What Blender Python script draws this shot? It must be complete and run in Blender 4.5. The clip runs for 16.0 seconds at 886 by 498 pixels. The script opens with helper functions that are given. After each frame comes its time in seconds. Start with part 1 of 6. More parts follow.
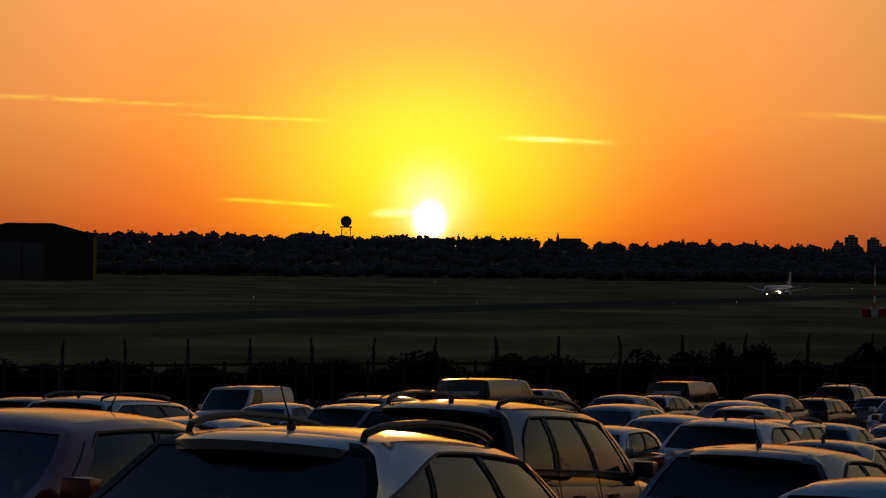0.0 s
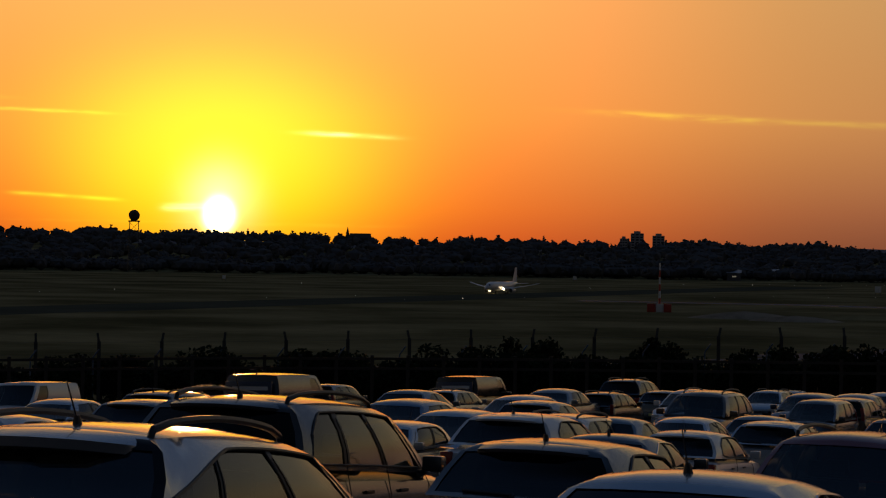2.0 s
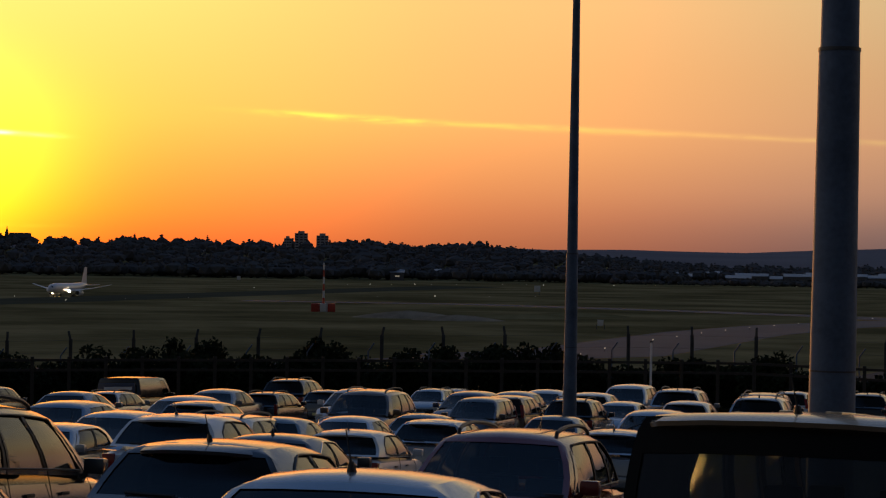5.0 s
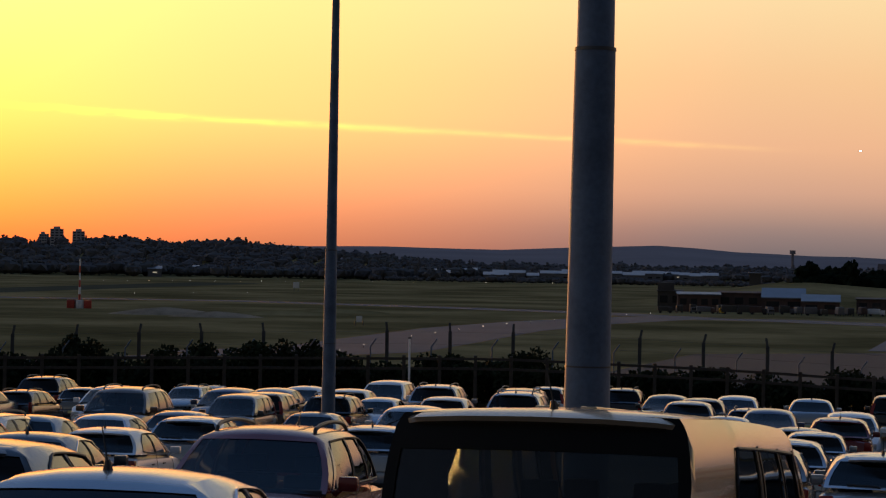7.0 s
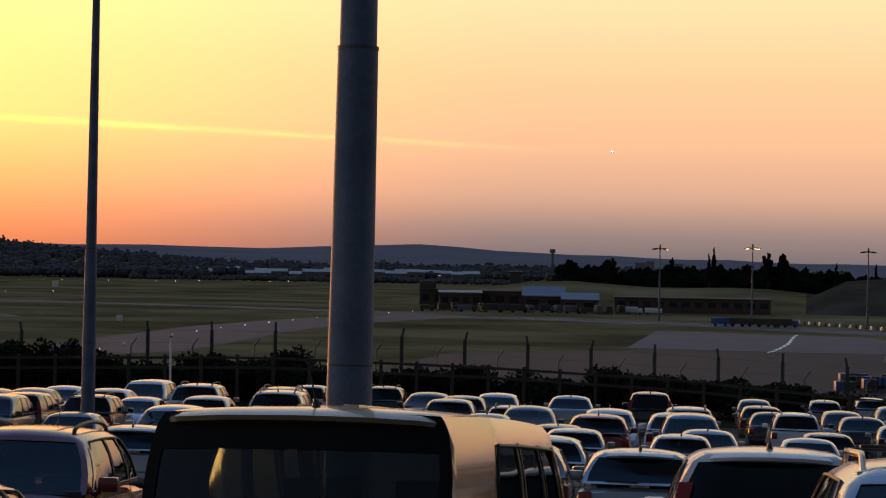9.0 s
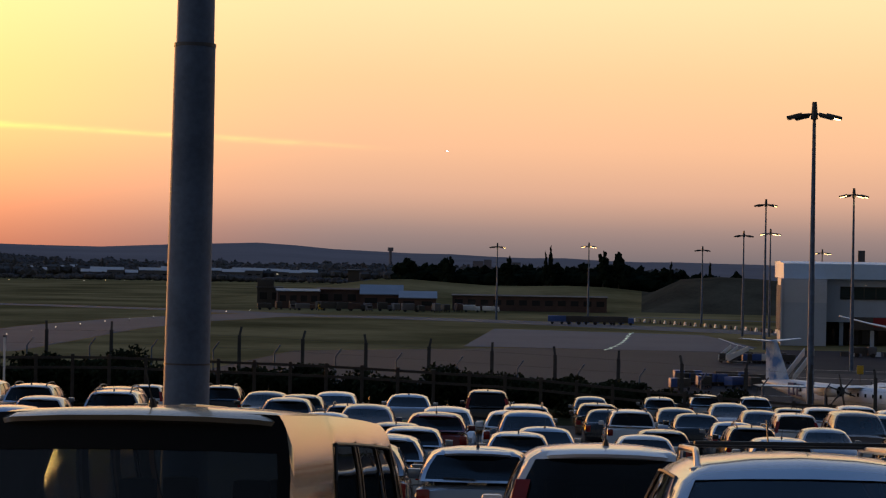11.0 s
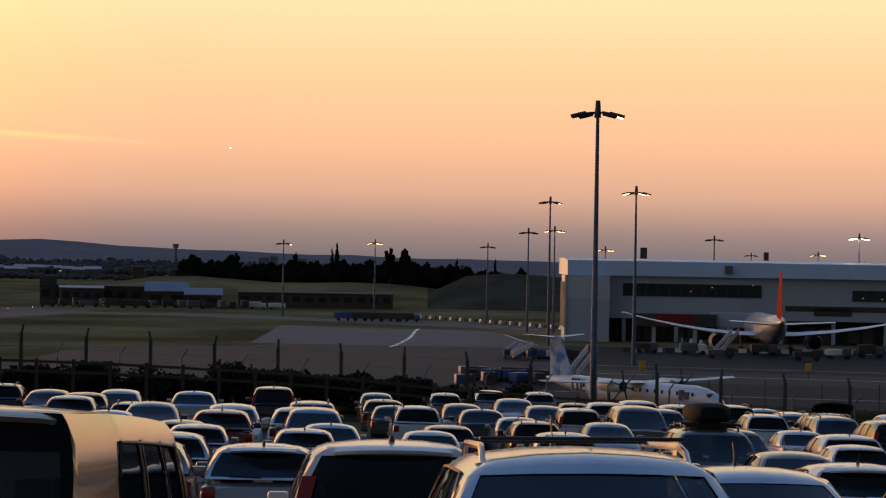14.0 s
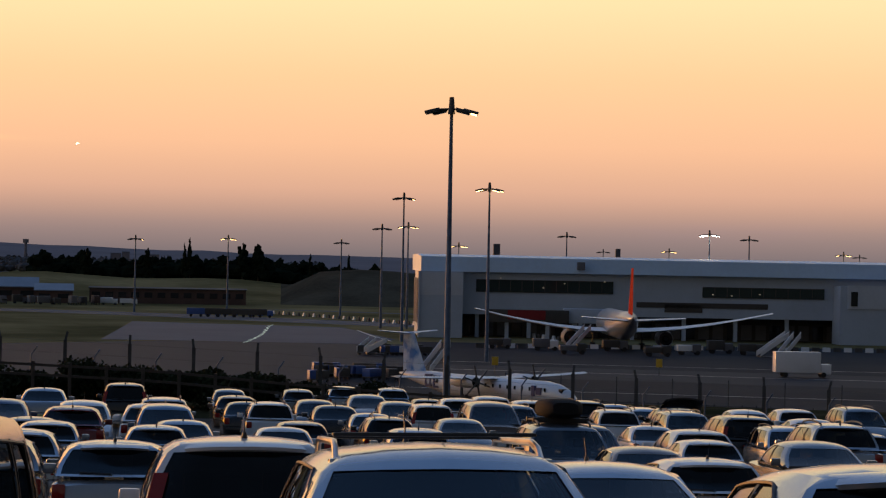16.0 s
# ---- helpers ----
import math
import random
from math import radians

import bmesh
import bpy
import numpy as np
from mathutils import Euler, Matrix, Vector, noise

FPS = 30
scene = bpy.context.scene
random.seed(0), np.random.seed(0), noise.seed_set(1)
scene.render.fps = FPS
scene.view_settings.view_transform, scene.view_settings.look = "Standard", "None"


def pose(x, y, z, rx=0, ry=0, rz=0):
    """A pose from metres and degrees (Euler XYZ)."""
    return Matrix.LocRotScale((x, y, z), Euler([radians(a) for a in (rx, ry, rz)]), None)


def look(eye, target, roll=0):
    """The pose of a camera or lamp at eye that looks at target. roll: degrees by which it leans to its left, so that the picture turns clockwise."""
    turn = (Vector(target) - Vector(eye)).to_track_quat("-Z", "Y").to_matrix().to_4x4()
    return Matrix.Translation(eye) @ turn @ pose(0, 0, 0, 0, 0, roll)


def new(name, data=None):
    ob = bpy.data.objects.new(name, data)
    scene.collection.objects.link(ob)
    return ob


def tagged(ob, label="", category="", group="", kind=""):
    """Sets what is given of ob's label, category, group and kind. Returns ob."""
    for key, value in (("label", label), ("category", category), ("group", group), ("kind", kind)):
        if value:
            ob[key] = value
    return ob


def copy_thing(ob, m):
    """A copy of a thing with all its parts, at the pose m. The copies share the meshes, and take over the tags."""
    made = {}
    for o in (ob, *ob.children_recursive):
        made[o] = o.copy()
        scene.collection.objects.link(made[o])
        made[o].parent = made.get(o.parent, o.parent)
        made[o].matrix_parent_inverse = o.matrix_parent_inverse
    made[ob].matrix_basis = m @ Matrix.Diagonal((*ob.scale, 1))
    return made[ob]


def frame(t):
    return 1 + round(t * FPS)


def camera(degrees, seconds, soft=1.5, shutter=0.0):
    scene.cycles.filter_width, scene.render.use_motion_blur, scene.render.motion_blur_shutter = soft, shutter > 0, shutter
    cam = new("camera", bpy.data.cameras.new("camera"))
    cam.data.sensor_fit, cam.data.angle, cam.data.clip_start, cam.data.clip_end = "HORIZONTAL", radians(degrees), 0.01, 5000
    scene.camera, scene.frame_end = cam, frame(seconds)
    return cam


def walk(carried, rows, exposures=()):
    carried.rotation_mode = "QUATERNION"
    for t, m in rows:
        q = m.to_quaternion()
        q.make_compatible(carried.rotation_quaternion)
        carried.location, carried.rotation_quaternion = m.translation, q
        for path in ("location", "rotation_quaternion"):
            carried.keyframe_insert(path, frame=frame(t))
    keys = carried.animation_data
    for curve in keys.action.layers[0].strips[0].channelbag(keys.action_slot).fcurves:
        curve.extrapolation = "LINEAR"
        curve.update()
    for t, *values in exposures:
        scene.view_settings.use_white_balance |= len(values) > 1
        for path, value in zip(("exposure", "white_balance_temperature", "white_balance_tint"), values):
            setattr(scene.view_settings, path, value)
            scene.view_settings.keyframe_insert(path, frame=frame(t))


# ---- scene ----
# ---- camera: one turning view from a raised bank, 17 m over the apron ----
EYE = (0.0, 0.0, 17.0)
cam = camera(22.74, 16.0, soft=1.2)


def facing(yaw, pitch, roll):
    """A level-headed camera pose: yaw clockwise from +y, pitch up, roll, in degrees."""
    y, p = radians(yaw), radians(pitch)
    way = Vector((math.sin(y) * math.cos(p), math.cos(y) * math.cos(p), math.sin(p)))
    return look(EYE, Vector(EYE) + way * 100, roll)


PATH = [
    (0, 0.000, 0.215, 0.691), (0.5, 1.194, 0.191, 0.770), (1, 2.470, 0.163, 0.745), (1.5, 3.843, 0.192, 0.822),
    (2, 5.466, 0.158, 0.867), (2.5, 6.875, 0.197, 0.825), (3, 8.198, 0.190, 0.839), (3.5, 9.550, 0.214, 0.903),
    (3.7, 10.119, 0.224, 0.926), (5.8, 16.755, 0.287, 0.921), (6, 17.406, 0.283, 0.966), (6.5, 19.258, 0.282, 0.940),
    (7, 20.446, 0.289, 0.965), (7.5, 21.900, 0.292, 0.969), (8, 23.259, 0.328, 0.958), (8.5, 25.058, 0.348, 0.996),
    (9, 26.617, 0.353, 1.015), (9.5, 28.064, 0.358, 1.073), (9.7, 28.573, 0.364, 1.020), (11.8, 32.052, 0.355, 0.968),
    (12, 32.415, 0.346, 0.935), (12.5, 33.281, 0.406, 0.936), (13, 34.285, 0.398, 0.966), (13.5, 35.395, 0.393, 0.991),
    (14, 36.383, 0.392, 0.995), (14.5, 37.373, 0.361, 1.037), (15, 38.167, 0.346, 1.041), (15.5, 39.135, 0.342, 1.051),
    (16, 40.190, 0.356, 1.114)
]
walk(cam, [(t, facing(a, p, r)) for t, a, p, r in PATH], exposures=[
    (0.0, -1.86, 6500, 10), (3.7, -1.34, 6500, 10), (6.0, -0.45, 6500, 10), (9.5, 0.0, 6500, 10), (16.0, 0.0, 6500, 10)])

# ---- sky and sun ----
SUN_AZ, SUN_EL = -0.35, 0.95          # degrees, clockwise from +y, and up
world = bpy.data.worlds.new("evening_sky")
scene.world = world
world.use_nodes = True
wn, wl = world.node_tree.nodes, world.node_tree.links
wn.clear()


def wmath(op, a, b=None, c=None, clamp=False):
    n = wn.new("ShaderNodeMath")
    n.operation, n.use_clamp = op, clamp
    for i, v in enumerate((a, b, c)):
        if v is None:
            continue
        if isinstance(v, (int, float)):
            n.inputs[i].default_value = v
        else:
            wl.new(v, n.inputs[i])
    return n.outputs[0]


def wramp(fac, stops, interp="EASE"):
    n = wn.new("ShaderNodeValToRGB")
    n.color_ramp.interpolation = interp
    e = n.color_ramp.elements
    while len(e) < len(stops):
        e.new(0.5)
    for el, (p, col) in zip(e, stops):
        el.position, el.color = p, (*col, 1)
    wl.new(fac, n.inputs[0])
    return n.outputs[0]


def wmix(fac, a, b, mode="MIX"):
    n = wn.new("ShaderNodeMix")
    n.data_type, n.blend_type, n.clamp_result = "RGBA", mode, False
    for i, v in ((0, fac), (6, a), (7, b)):
        if isinstance(v, (int, float)):
            n.inputs[i].default_value = v
        elif isinstance(v, tuple):
            n.inputs[i].default_value = (*v, 1)
        else:
            wl.new(v, n.inputs[i])
    return n.outputs[2]


sky_dir = wn.new("ShaderNodeTexCoord").outputs["Generated"]
sep = wn.new("ShaderNodeSeparateXYZ")
wl.new(sky_dir, sep.inputs[0])
sx, sy, sz = sep.outputs
az_deg = wmath("MULTIPLY", wmath("ARCTAN2", sx, sy), 180 / math.pi)
el_deg = wmath("MULTIPLY", wmath("ARCSINE", sz), 180 / math.pi)
# colour by height, towards the sunset and away from it
up01 = wmath("DIVIDE", wmath("MAXIMUM", el_deg, 0.0), 60.0, clamp=True)
near_cols = wramp(up01, [(0.0, (2.6, 0.28, 0.03)), (0.02, (3.5, 0.66, 0.05)), (0.06, (4.2, 1.18, 0.16)), (0.11, (4.5, 1.50, 0.34)),
                         (0.2, (1.2, 0.8, 0.35)), (0.4, (0.23, 0.32, 0.50)), (1.0, (0.09, 0.20, 0.45))], "LINEAR")
far_cols = wramp(up01, [(0.0, (0.19, 0.160, 0.17)), (0.014, (0.36, 0.25, 0.225)), (0.03, (0.74, 0.42, 0.29)), (0.05, (0.96, 0.535, 0.315)), (0.08, (1.03, 0.635, 0.335)), (0.115, (1.08, 0.79, 0.42)),
                        (0.2, (0.75, 0.66, 0.47)), (0.4, (0.24, 0.32, 0.50)), (1.0, (0.09, 0.20, 0.45))], "LINEAR")
# angle from the sun, wider than high
daz = wmath("SUBTRACT", az_deg, SUN_AZ)


def apart(start, width):
    """Rises smoothly from 0 to 1 as the bearing leaves the sun's."""
    k = wmath("DIVIDE", wmath("SUBTRACT", wmath("ABSOLUTE", daz), start), width, clamp=True)
    return wmath("MULTIPLY", wmath("MULTIPLY", k, k), wmath("SUBTRACT", 3.0, wmath("MULTIPLY", k, 2.0)))


mid_cols = wramp(up01, [(0.0, (0.90, 0.22, 0.075)), (0.02, (1.40, 0.42, 0.13)), (0.06, (2.15, 0.90, 0.25)), (0.11, (2.25, 1.07, 0.33)),
                        (0.2, (1.0, 0.75, 0.40)), (0.4, (0.23, 0.32, 0.50)), (1.0, (0.09, 0.20, 0.45))], "LINEAR")
sky_col = wmix(apart(10.5, 19.5), wmix(apart(2.0, 14.0), near_cols, mid_cols), far_cols)
# the sky behind, away from the sunset, is dim and blue
back = wmath("MULTIPLY", wmath("SUBTRACT", wmath("ABSOLUTE", daz), 70.0), 1 / 60.0, clamp=True)
sky_col = wmix(wmath("MULTIPLY", back, 0.92), sky_col, (0.028, 0.042, 0.068))
# glow round the sun
dele = wmath("SUBTRACT", el_deg, SUN_EL)


def glow(wide, high, power, lift=0.0):
    a = wmath("POWER", wmath("ABSOLUTE", wmath("DIVIDE", daz, wide)), 2.0)
    b = wmath("POWER", wmath("ABSOLUTE", wmath("DIVIDE", wmath("SUBTRACT", dele, lift), high)), 2.0)
    return wmath("EXPONENT", wmath("MULTIPLY", wmath("POWER", wmath("ADD", a, b), power), -1.0))


sky_col = wmix(glow(4.0, 2.6, 1.2, 1.35), sky_col, (2.0, 2.45, -0.10), "ADD")
sky_col = wmix(glow(0.80, 0.85, 1.0, 0.45), sky_col, (1.6, 1.8, 1.6), "ADD")
sky_col = wmix(glow(0.36, 0.42, 1.6), sky_col, (30.0, 22.0, 10.0), "ADD")
# clouds and old trails: (azimuth, elevation at its middle, half length, half height, slope, colour)
cloud_noise = wn.new("ShaderNodeTexNoise")
cloud_noise.inputs["Scale"].default_value = 60.0
cloud_noise.inputs["Detail"].default_value = 5.0
stretch = wn.new("ShaderNodeMapping")
stretch.inputs["Scale"].default_value = (1.0, 1.0, 7.0)
wl.new(sky_dir, stretch.inputs[0])
wl.new(stretch.outputs[0], cloud_noise.inputs[0])
wisps = wmath("MULTIPLY", wmath("SUBTRACT", cloud_noise.outputs[0], 0.36), 4.0, clamp=True)
broad = wmath("ADD", wmath("MULTIPLY", wisps, 0.55), 0.45)


def trail(az, el, half, high, slope, colour, breakup):
    u = wmath("DIVIDE", wmath("SUBTRACT", az_deg, az), half)
    v = wmath("DIVIDE", wmath("SUBTRACT", wmath("SUBTRACT", el_deg, el), wmath("MULTIPLY", u, slope)), high)
    fall = wmath("EXPONENT", wmath("MULTIPLY", wmath("ADD", wmath("POWER", wmath("ABSOLUTE", u), 4.0), wmath("MULTIPLY", v, v)), -1.0))
    return wmix(wmath("MULTIPLY", fall, breakup), sky_for_trails, colour, "ADD")


sky_for_trails = sky_col
for spec in [
    (-9.0, 3.92, 2.6, 0.055, -0.05, (0.7, 1.2, 0.06), wisps), (-4.9, 3.55, 1.7, 0.045, -0.04, (0.7, 1.1, 0.06), wisps),
    (2.95, 3.07, 1.25, 0.055, -0.04, (1.6, 2.0, 0.5), broad), (2.5, 3.10, 0.55, 0.05, -0.02, (2.0, 2.0, 1.2), broad), (-4.9, 1.40, 0.75, 0.05, -0.03, (1.6, 1.6, 0.05), broad),
    (-3.5, 1.33, 0.65, 0.045, -0.03, (1.4, 1.4, 0.05), broad), (-1.2, 1.15, 0.55, 0.08, 0.02, (5.0, 4.5, 2.0), broad),
    (-2.6, 0.75, 3.0, 0.03, 0.0, (0.3, 0.2, 0.01), wisps), (2.0, 0.72, 2.2, 0.05, 0.0, (0.3, 0.16, 0.01), wisps),
    (14.3, 3.55, 5.0, 0.07, -0.22, (0.3, 0.34, 0.00), broad), (11.6, 3.66, 2.0, 0.09, -0.1, (0.3, 0.42, 0.00), wisps), (22.0, 3.28, 6.0, 0.07, -0.25, (0.25, 0.2, 0.02), broad),
    (30.0, 2.85, 6.5, 0.30, -0.25, (-0.06, -0.07, -0.03), broad), (37.0, 2.1, 6.0, 0.22, -0.2, (-0.08, -0.07, -0.03), broad),
    (44.5, 2.2, 5.5, 0.28, -0.25, (-0.10, -0.09, -0.04), broad), (47.5, 0.95, 2.6, 0.28, 0.05, (-0.07, -0.04, 0.01), broad),
    (19.0, 3.70, 5.0, 0.16, -0.25, (-0.07, -0.06, -0.01), broad)]:
    sky_for_trails = trail(*spec)
nishita = wn.new("ShaderNodeTexSky")
nishita.sky_type, nishita.sun_disc = "NISHITA", False
nishita.sun_elevation, nishita.sun_rotation = radians(SUN_EL), radians(SUN_AZ)
nishita.dust_density = 4.0
sky_total = wmix(0.03, sky_for_trails, nishita.outputs[0], "ADD")
backg = wn.new("ShaderNodeBackground")
backg.inputs["Strength"].default_value = 1.0
wl.new(sky_total, backg.inputs[0])
wl.new(backg.outputs[0], wn.new("ShaderNodeOutputWorld").inputs[0])

sun = new("sun", bpy.data.lights.new("sun", "SUN"))
sun.data.energy, sun.data.angle, sun.data.color = 1.35, radians(0.6), (1.0, 0.42, 0.12)
sd = Vector((math.sin(radians(SUN_AZ)) * math.cos(radians(SUN_EL)), math.cos(radians(SUN_AZ)) * math.cos(radians(SUN_EL)), math.sin(radians(SUN_EL))))
sun.matrix_world = look(tuple(sd * 100), (0, 0, 0))


# ---- materials ----
def material(name, colour, rough=0.6, metal=0.0, spread=0.15, scale=3.0, bump=0.0, bump_scale=40.0, coat=0.0, emit=0.0, per_object=0.0, tint=None, spec=0.5):
    """A principled surface with stains at one scale and grain at a finer one."""
    m = bpy.data.materials.new(name)
    m.use_nodes = True
    n, l = m.node_tree.nodes, m.node_tree.links
    b = n["Principled BSDF"]
    b.inputs["Roughness"].default_value, b.inputs["Metallic"].default_value = rough, metal
    b.inputs["Specular IOR Level"].default_value = spec
    b.inputs["Coat Weight"].default_value, b.inputs["Coat Roughness"].default_value = coat, 0.06
    if emit:
        b.inputs["Emission Color"].default_value, b.inputs["Emission Strength"].default_value = (*colour, 1), emit
    pos = n.new("ShaderNodeTexCoord").outputs["Object"]
    big, fine = n.new("ShaderNodeTexNoise"), n.new("ShaderNodeTexNoise")
    big.inputs["Scale"].default_value, big.inputs["Detail"].default_value = scale, 4
    fine.inputs["Scale"].default_value, fine.inputs["Detail"].default_value = scale * 13, 3
    for t in (big, fine):
        l.new(pos, t.inputs["Vector"])
    add = n.new("ShaderNodeMath")
    add.operation = "MULTIPLY_ADD"
    l.new(fine.outputs[0], add.inputs[0])
    add.inputs[1].default_value = 0.4
    l.new(big.outputs[0], add.inputs[2])
    rng = n.new("ShaderNodeMapRange")
    rng.inputs[1].default_value, rng.inputs[2].default_value = 0.4, 1.0
    rng.inputs[3].default_value, rng.inputs[4].default_value = 1 - spread, 1 + spread
    l.new(add.outputs[0], rng.inputs[0])
    fac = rng.outputs[0]
    if per_object:
        info, r2 = n.new("ShaderNodeObjectInfo"), n.new("ShaderNodeMapRange")
        r2.inputs[3].default_value, r2.inputs[4].default_value = 1 - per_object, 1 + per_object
        l.new(info.outputs["Random"], r2.inputs[0])
        mu = n.new("ShaderNodeMath")
        mu.operation = "MULTIPLY"
        l.new(fac, mu.inputs[0]), l.new(r2.outputs[0], mu.inputs[1])
        fac = mu.outputs[0]
    sc = n.new("ShaderNodeVectorMath")
    sc.operation = "SCALE"
    if tint:
        mx = n.new("ShaderNodeMix")
        mx.data_type = "RGBA"
        mx.inputs[6].default_value, mx.inputs[7].default_value = (*colour, 1), (*tint, 1)
        r3 = n.new("ShaderNodeMapRange")
        r3.inputs[1].default_value, r3.inputs[2].default_value = 0.4, 0.6
        l.new(big.outputs[0], r3.inputs[0]), l.new(r3.outputs[0], mx.inputs[0])
        l.new(mx.outputs[2], sc.inputs[0])
    else:
        sc.inputs[0].default_value = colour
    l.new(fac, sc.inputs["Scale"])
    l.new(sc.outputs[0], b.inputs["Base Color"])
    if bump:
        bt, bp = n.new("ShaderNodeTexNoise"), n.new("ShaderNodeBump")
        bt.inputs["Scale"].default_value, bp.inputs["Strength"].default_value, bp.inputs["Distance"].default_value = bump_scale, bump, 0.02
        l.new(pos, bt.inputs["Vector"]), l.new(bt.outputs[0], bp.inputs["Height"]), l.new(bp.outputs[0], b.inputs["Normal"])
    return m


def pane_material(name, tint):
    m = bpy.data.materials.new(name)
    m.use_nodes = True
    n, l = m.node_tree.nodes, m.node_tree.links
    n.clear()
    tr, gl, mx, fr = (n.new("ShaderNode" + k) for k in ("BsdfTransparent", "BsdfGlossy", "MixShader", "LayerWeight"))
    tr.inputs[0].default_value = (*tint, 1)
    gl.inputs["Roughness"].default_value = 0.03
    fr.inputs[0].default_value = 0.5
    po, ad = n.new("ShaderNodeMath"), n.new("ShaderNodeMath")
    po.operation, ad.operation, po.inputs[1].default_value = "POWER", "MULTIPLY_ADD", 4.0
    ad.inputs[1].default_value, ad.inputs[2].default_value = 0.88, 0.04
    l.new(fr.outputs["Facing"], po.inputs[0]), l.new(po.outputs[0], ad.inputs[0])
    l.new(ad.outputs[0], mx.inputs[0]), l.new(tr.outputs[0], mx.inputs[1]), l.new(gl.outputs[0], mx.inputs[2])
    l.new(mx.outputs[0], n.new("ShaderNodeOutputMaterial").inputs[0])
    return m


def paint(name, colour, metal=0.0, rough=0.26):
    return material(name, colour, rough, metal, 0.06, 1.3, coat=0.7)


PAINT = {
    "silver": paint("silver_paint", (0.40, 0.415, 0.44), 0.65), "white": paint("white_paint", (0.70, 0.71, 0.72)),
    "grey": paint("grey_paint", (0.20, 0.21, 0.22), 0.5), "dark_grey": paint("dark_grey_paint", (0.075, 0.08, 0.088), 0.4),
    "black": paint("black_paint", (0.016, 0.016, 0.018)), "navy": paint("navy_paint", (0.03, 0.05, 0.11), 0.3),
    "maroon": paint("maroon_paint", (0.17, 0.016, 0.014), 0.2), "brown": paint("brown_paint", (0.13, 0.085, 0.06), 0.4),
    "tan": paint("tan_paint", (0.44, 0.33, 0.21), 0.55), "blue": paint("blue_paint", (0.10, 0.17, 0.26), 0.4)}
GLASS = pane_material("car_glass", (0.20, 0.23, 0.24))
CLEAR_GLASS = pane_material("clear_car_glass", (0.24, 0.29, 0.31))
DARK_GLASS = pane_material("privacy_glass", (0.03, 0.034, 0.036))
GLOSS_BLACK = material("gloss_black", (0.003, 0.003, 0.0033), 0.3, 0, 0.1, 5.0, spec=0.12)
MATT = material("matt_black_plastic", (0.016, 0.016, 0.017), 0.85, 0, 0.2, 5.0, spec=0.12)
TRIM = material("black_trim", (0.02, 0.02, 0.021), 0.5, 0, 0.2, 5.0)
CABIN = material("cabin_fabric", (0.03, 0.03, 0.033), 0.85, 0, 0.25, 6.0)
RUBBER = material("tyre_rubber", (0.018, 0.018, 0.018), 0.85, 0, 0.2, 8.0)
ALLOY = material("alloy", (0.45, 0.45, 0.46), 0.3, 0.9, 0.1, 6.0)
CHROME = material("chrome", (0.6, 0.6, 0.6), 0.12, 1.0, 0.03, 6.0)
LAMP_RED = material("tail_lamp_red", (0.26, 0.012, 0.008), 0.15, 0, 0.1, 8.0, coat=0.6)
LAMP_CLEAR = material("headlamp_clear", (0.55, 0.55, 0.55), 0.1, 0.4, 0.1, 8.0, coat=0.8)
PLATE = material("number_plate", (0.75, 0.7, 0.3), 0.4, 0, 0.05, 4.0)
PLATE_W = material("number_plate_white", (0.75, 0.75, 0.72), 0.4, 0, 0.05, 4.0)
INK = material("ink_bar", (0.01, 0.01, 0.01), 0.5, 0, 0.05, 4.0)
STEEL = material("galvanised_steel", (0.090, 0.130, 0.195), 0.68, 0.15, 0.4, 1.6, bump=0.10, bump_scale=25)
DARK_STEEL = material("dark_steel", (0.07, 0.075, 0.08), 0.55, 0.4, 0.2, 3.0)
ASPHALT = material("car_park_asphalt", (0.055, 0.054, 0.053), 0.85, 0, 0.3, 0.5, bump=0.25, bump_scale=30, spec=0.2)
GRASS = material("airfield_grass", (0.146, 0.119, 0.053), 0.95, 0, 0.5, 0.016, spec=0.0, tint=(0.202, 0.160, 0.076))
BANK = material("rough_bank", (0.035, 0.038, 0.018), 0.95, spec=0.0, metal=0, spread=0.5, scale=0.2, tint=(0.05, 0.042, 0.022))
TARMAC = material("taxiway_tarmac", (0.068, 0.074, 0.09), 0.75, 0, 0.18, 0.04, spec=0.12)
APRON = material("apron_concrete", (0.078, 0.086, 0.108), 0.75, 0, 0.16, 0.05, spec=0.15)
DARKTAR = material("apron_dark_tarmac", (0.019, 0.022, 0.03), 0.75, 0, 0.2, 0.05, spec=0.12)
WORN = material("dark_worn_tarmac", (0.024, 0.026, 0.032), 0.8, 0, 0.25, 0.06, spec=0.05)
RUNWAY = material("runway_tarmac", (0.082, 0.078, 0.052), 0.9, 0, 0.2, 0.03, spec=0.0)
EARTH = material("scraped_earth", (0.27, 0.21, 0.145), 0.95, 0, 0.4, 0.15, spec=0.0)
LINE = material("line_paint", (0.65, 0.63, 0.58), 0.6, 0, 0.25, 0.6)
WOOD = material("weathered_wood", (0.055, 0.046, 0.037), 0.85, 0, 0.35, 2.0, bump=0.2)
LEAF = material("hedge_leaf", (0.018, 0.023, 0.009), 0.8, 0, 0.5, 1.5, per_object=0.2, spec=0.05)
# airlight over the far woods is put in as a paler, greyer leaf colour
FAR_LEAF_HAZE = material("far_leaf_with_haze", (0.115, 0.110, 0.115), 0.9, 0, 0.45, 0.012, tint=(0.085, 0.085, 0.085), spec=0)
CONIFER = material("conifer_leaf", (0.011, 0.016, 0.010), 0.9, 0, 0.4, 0.08, spec=0)
BARK = material("bark", (0.06, 0.045, 0.03), 0.9, 0, 0.3, 1.0)
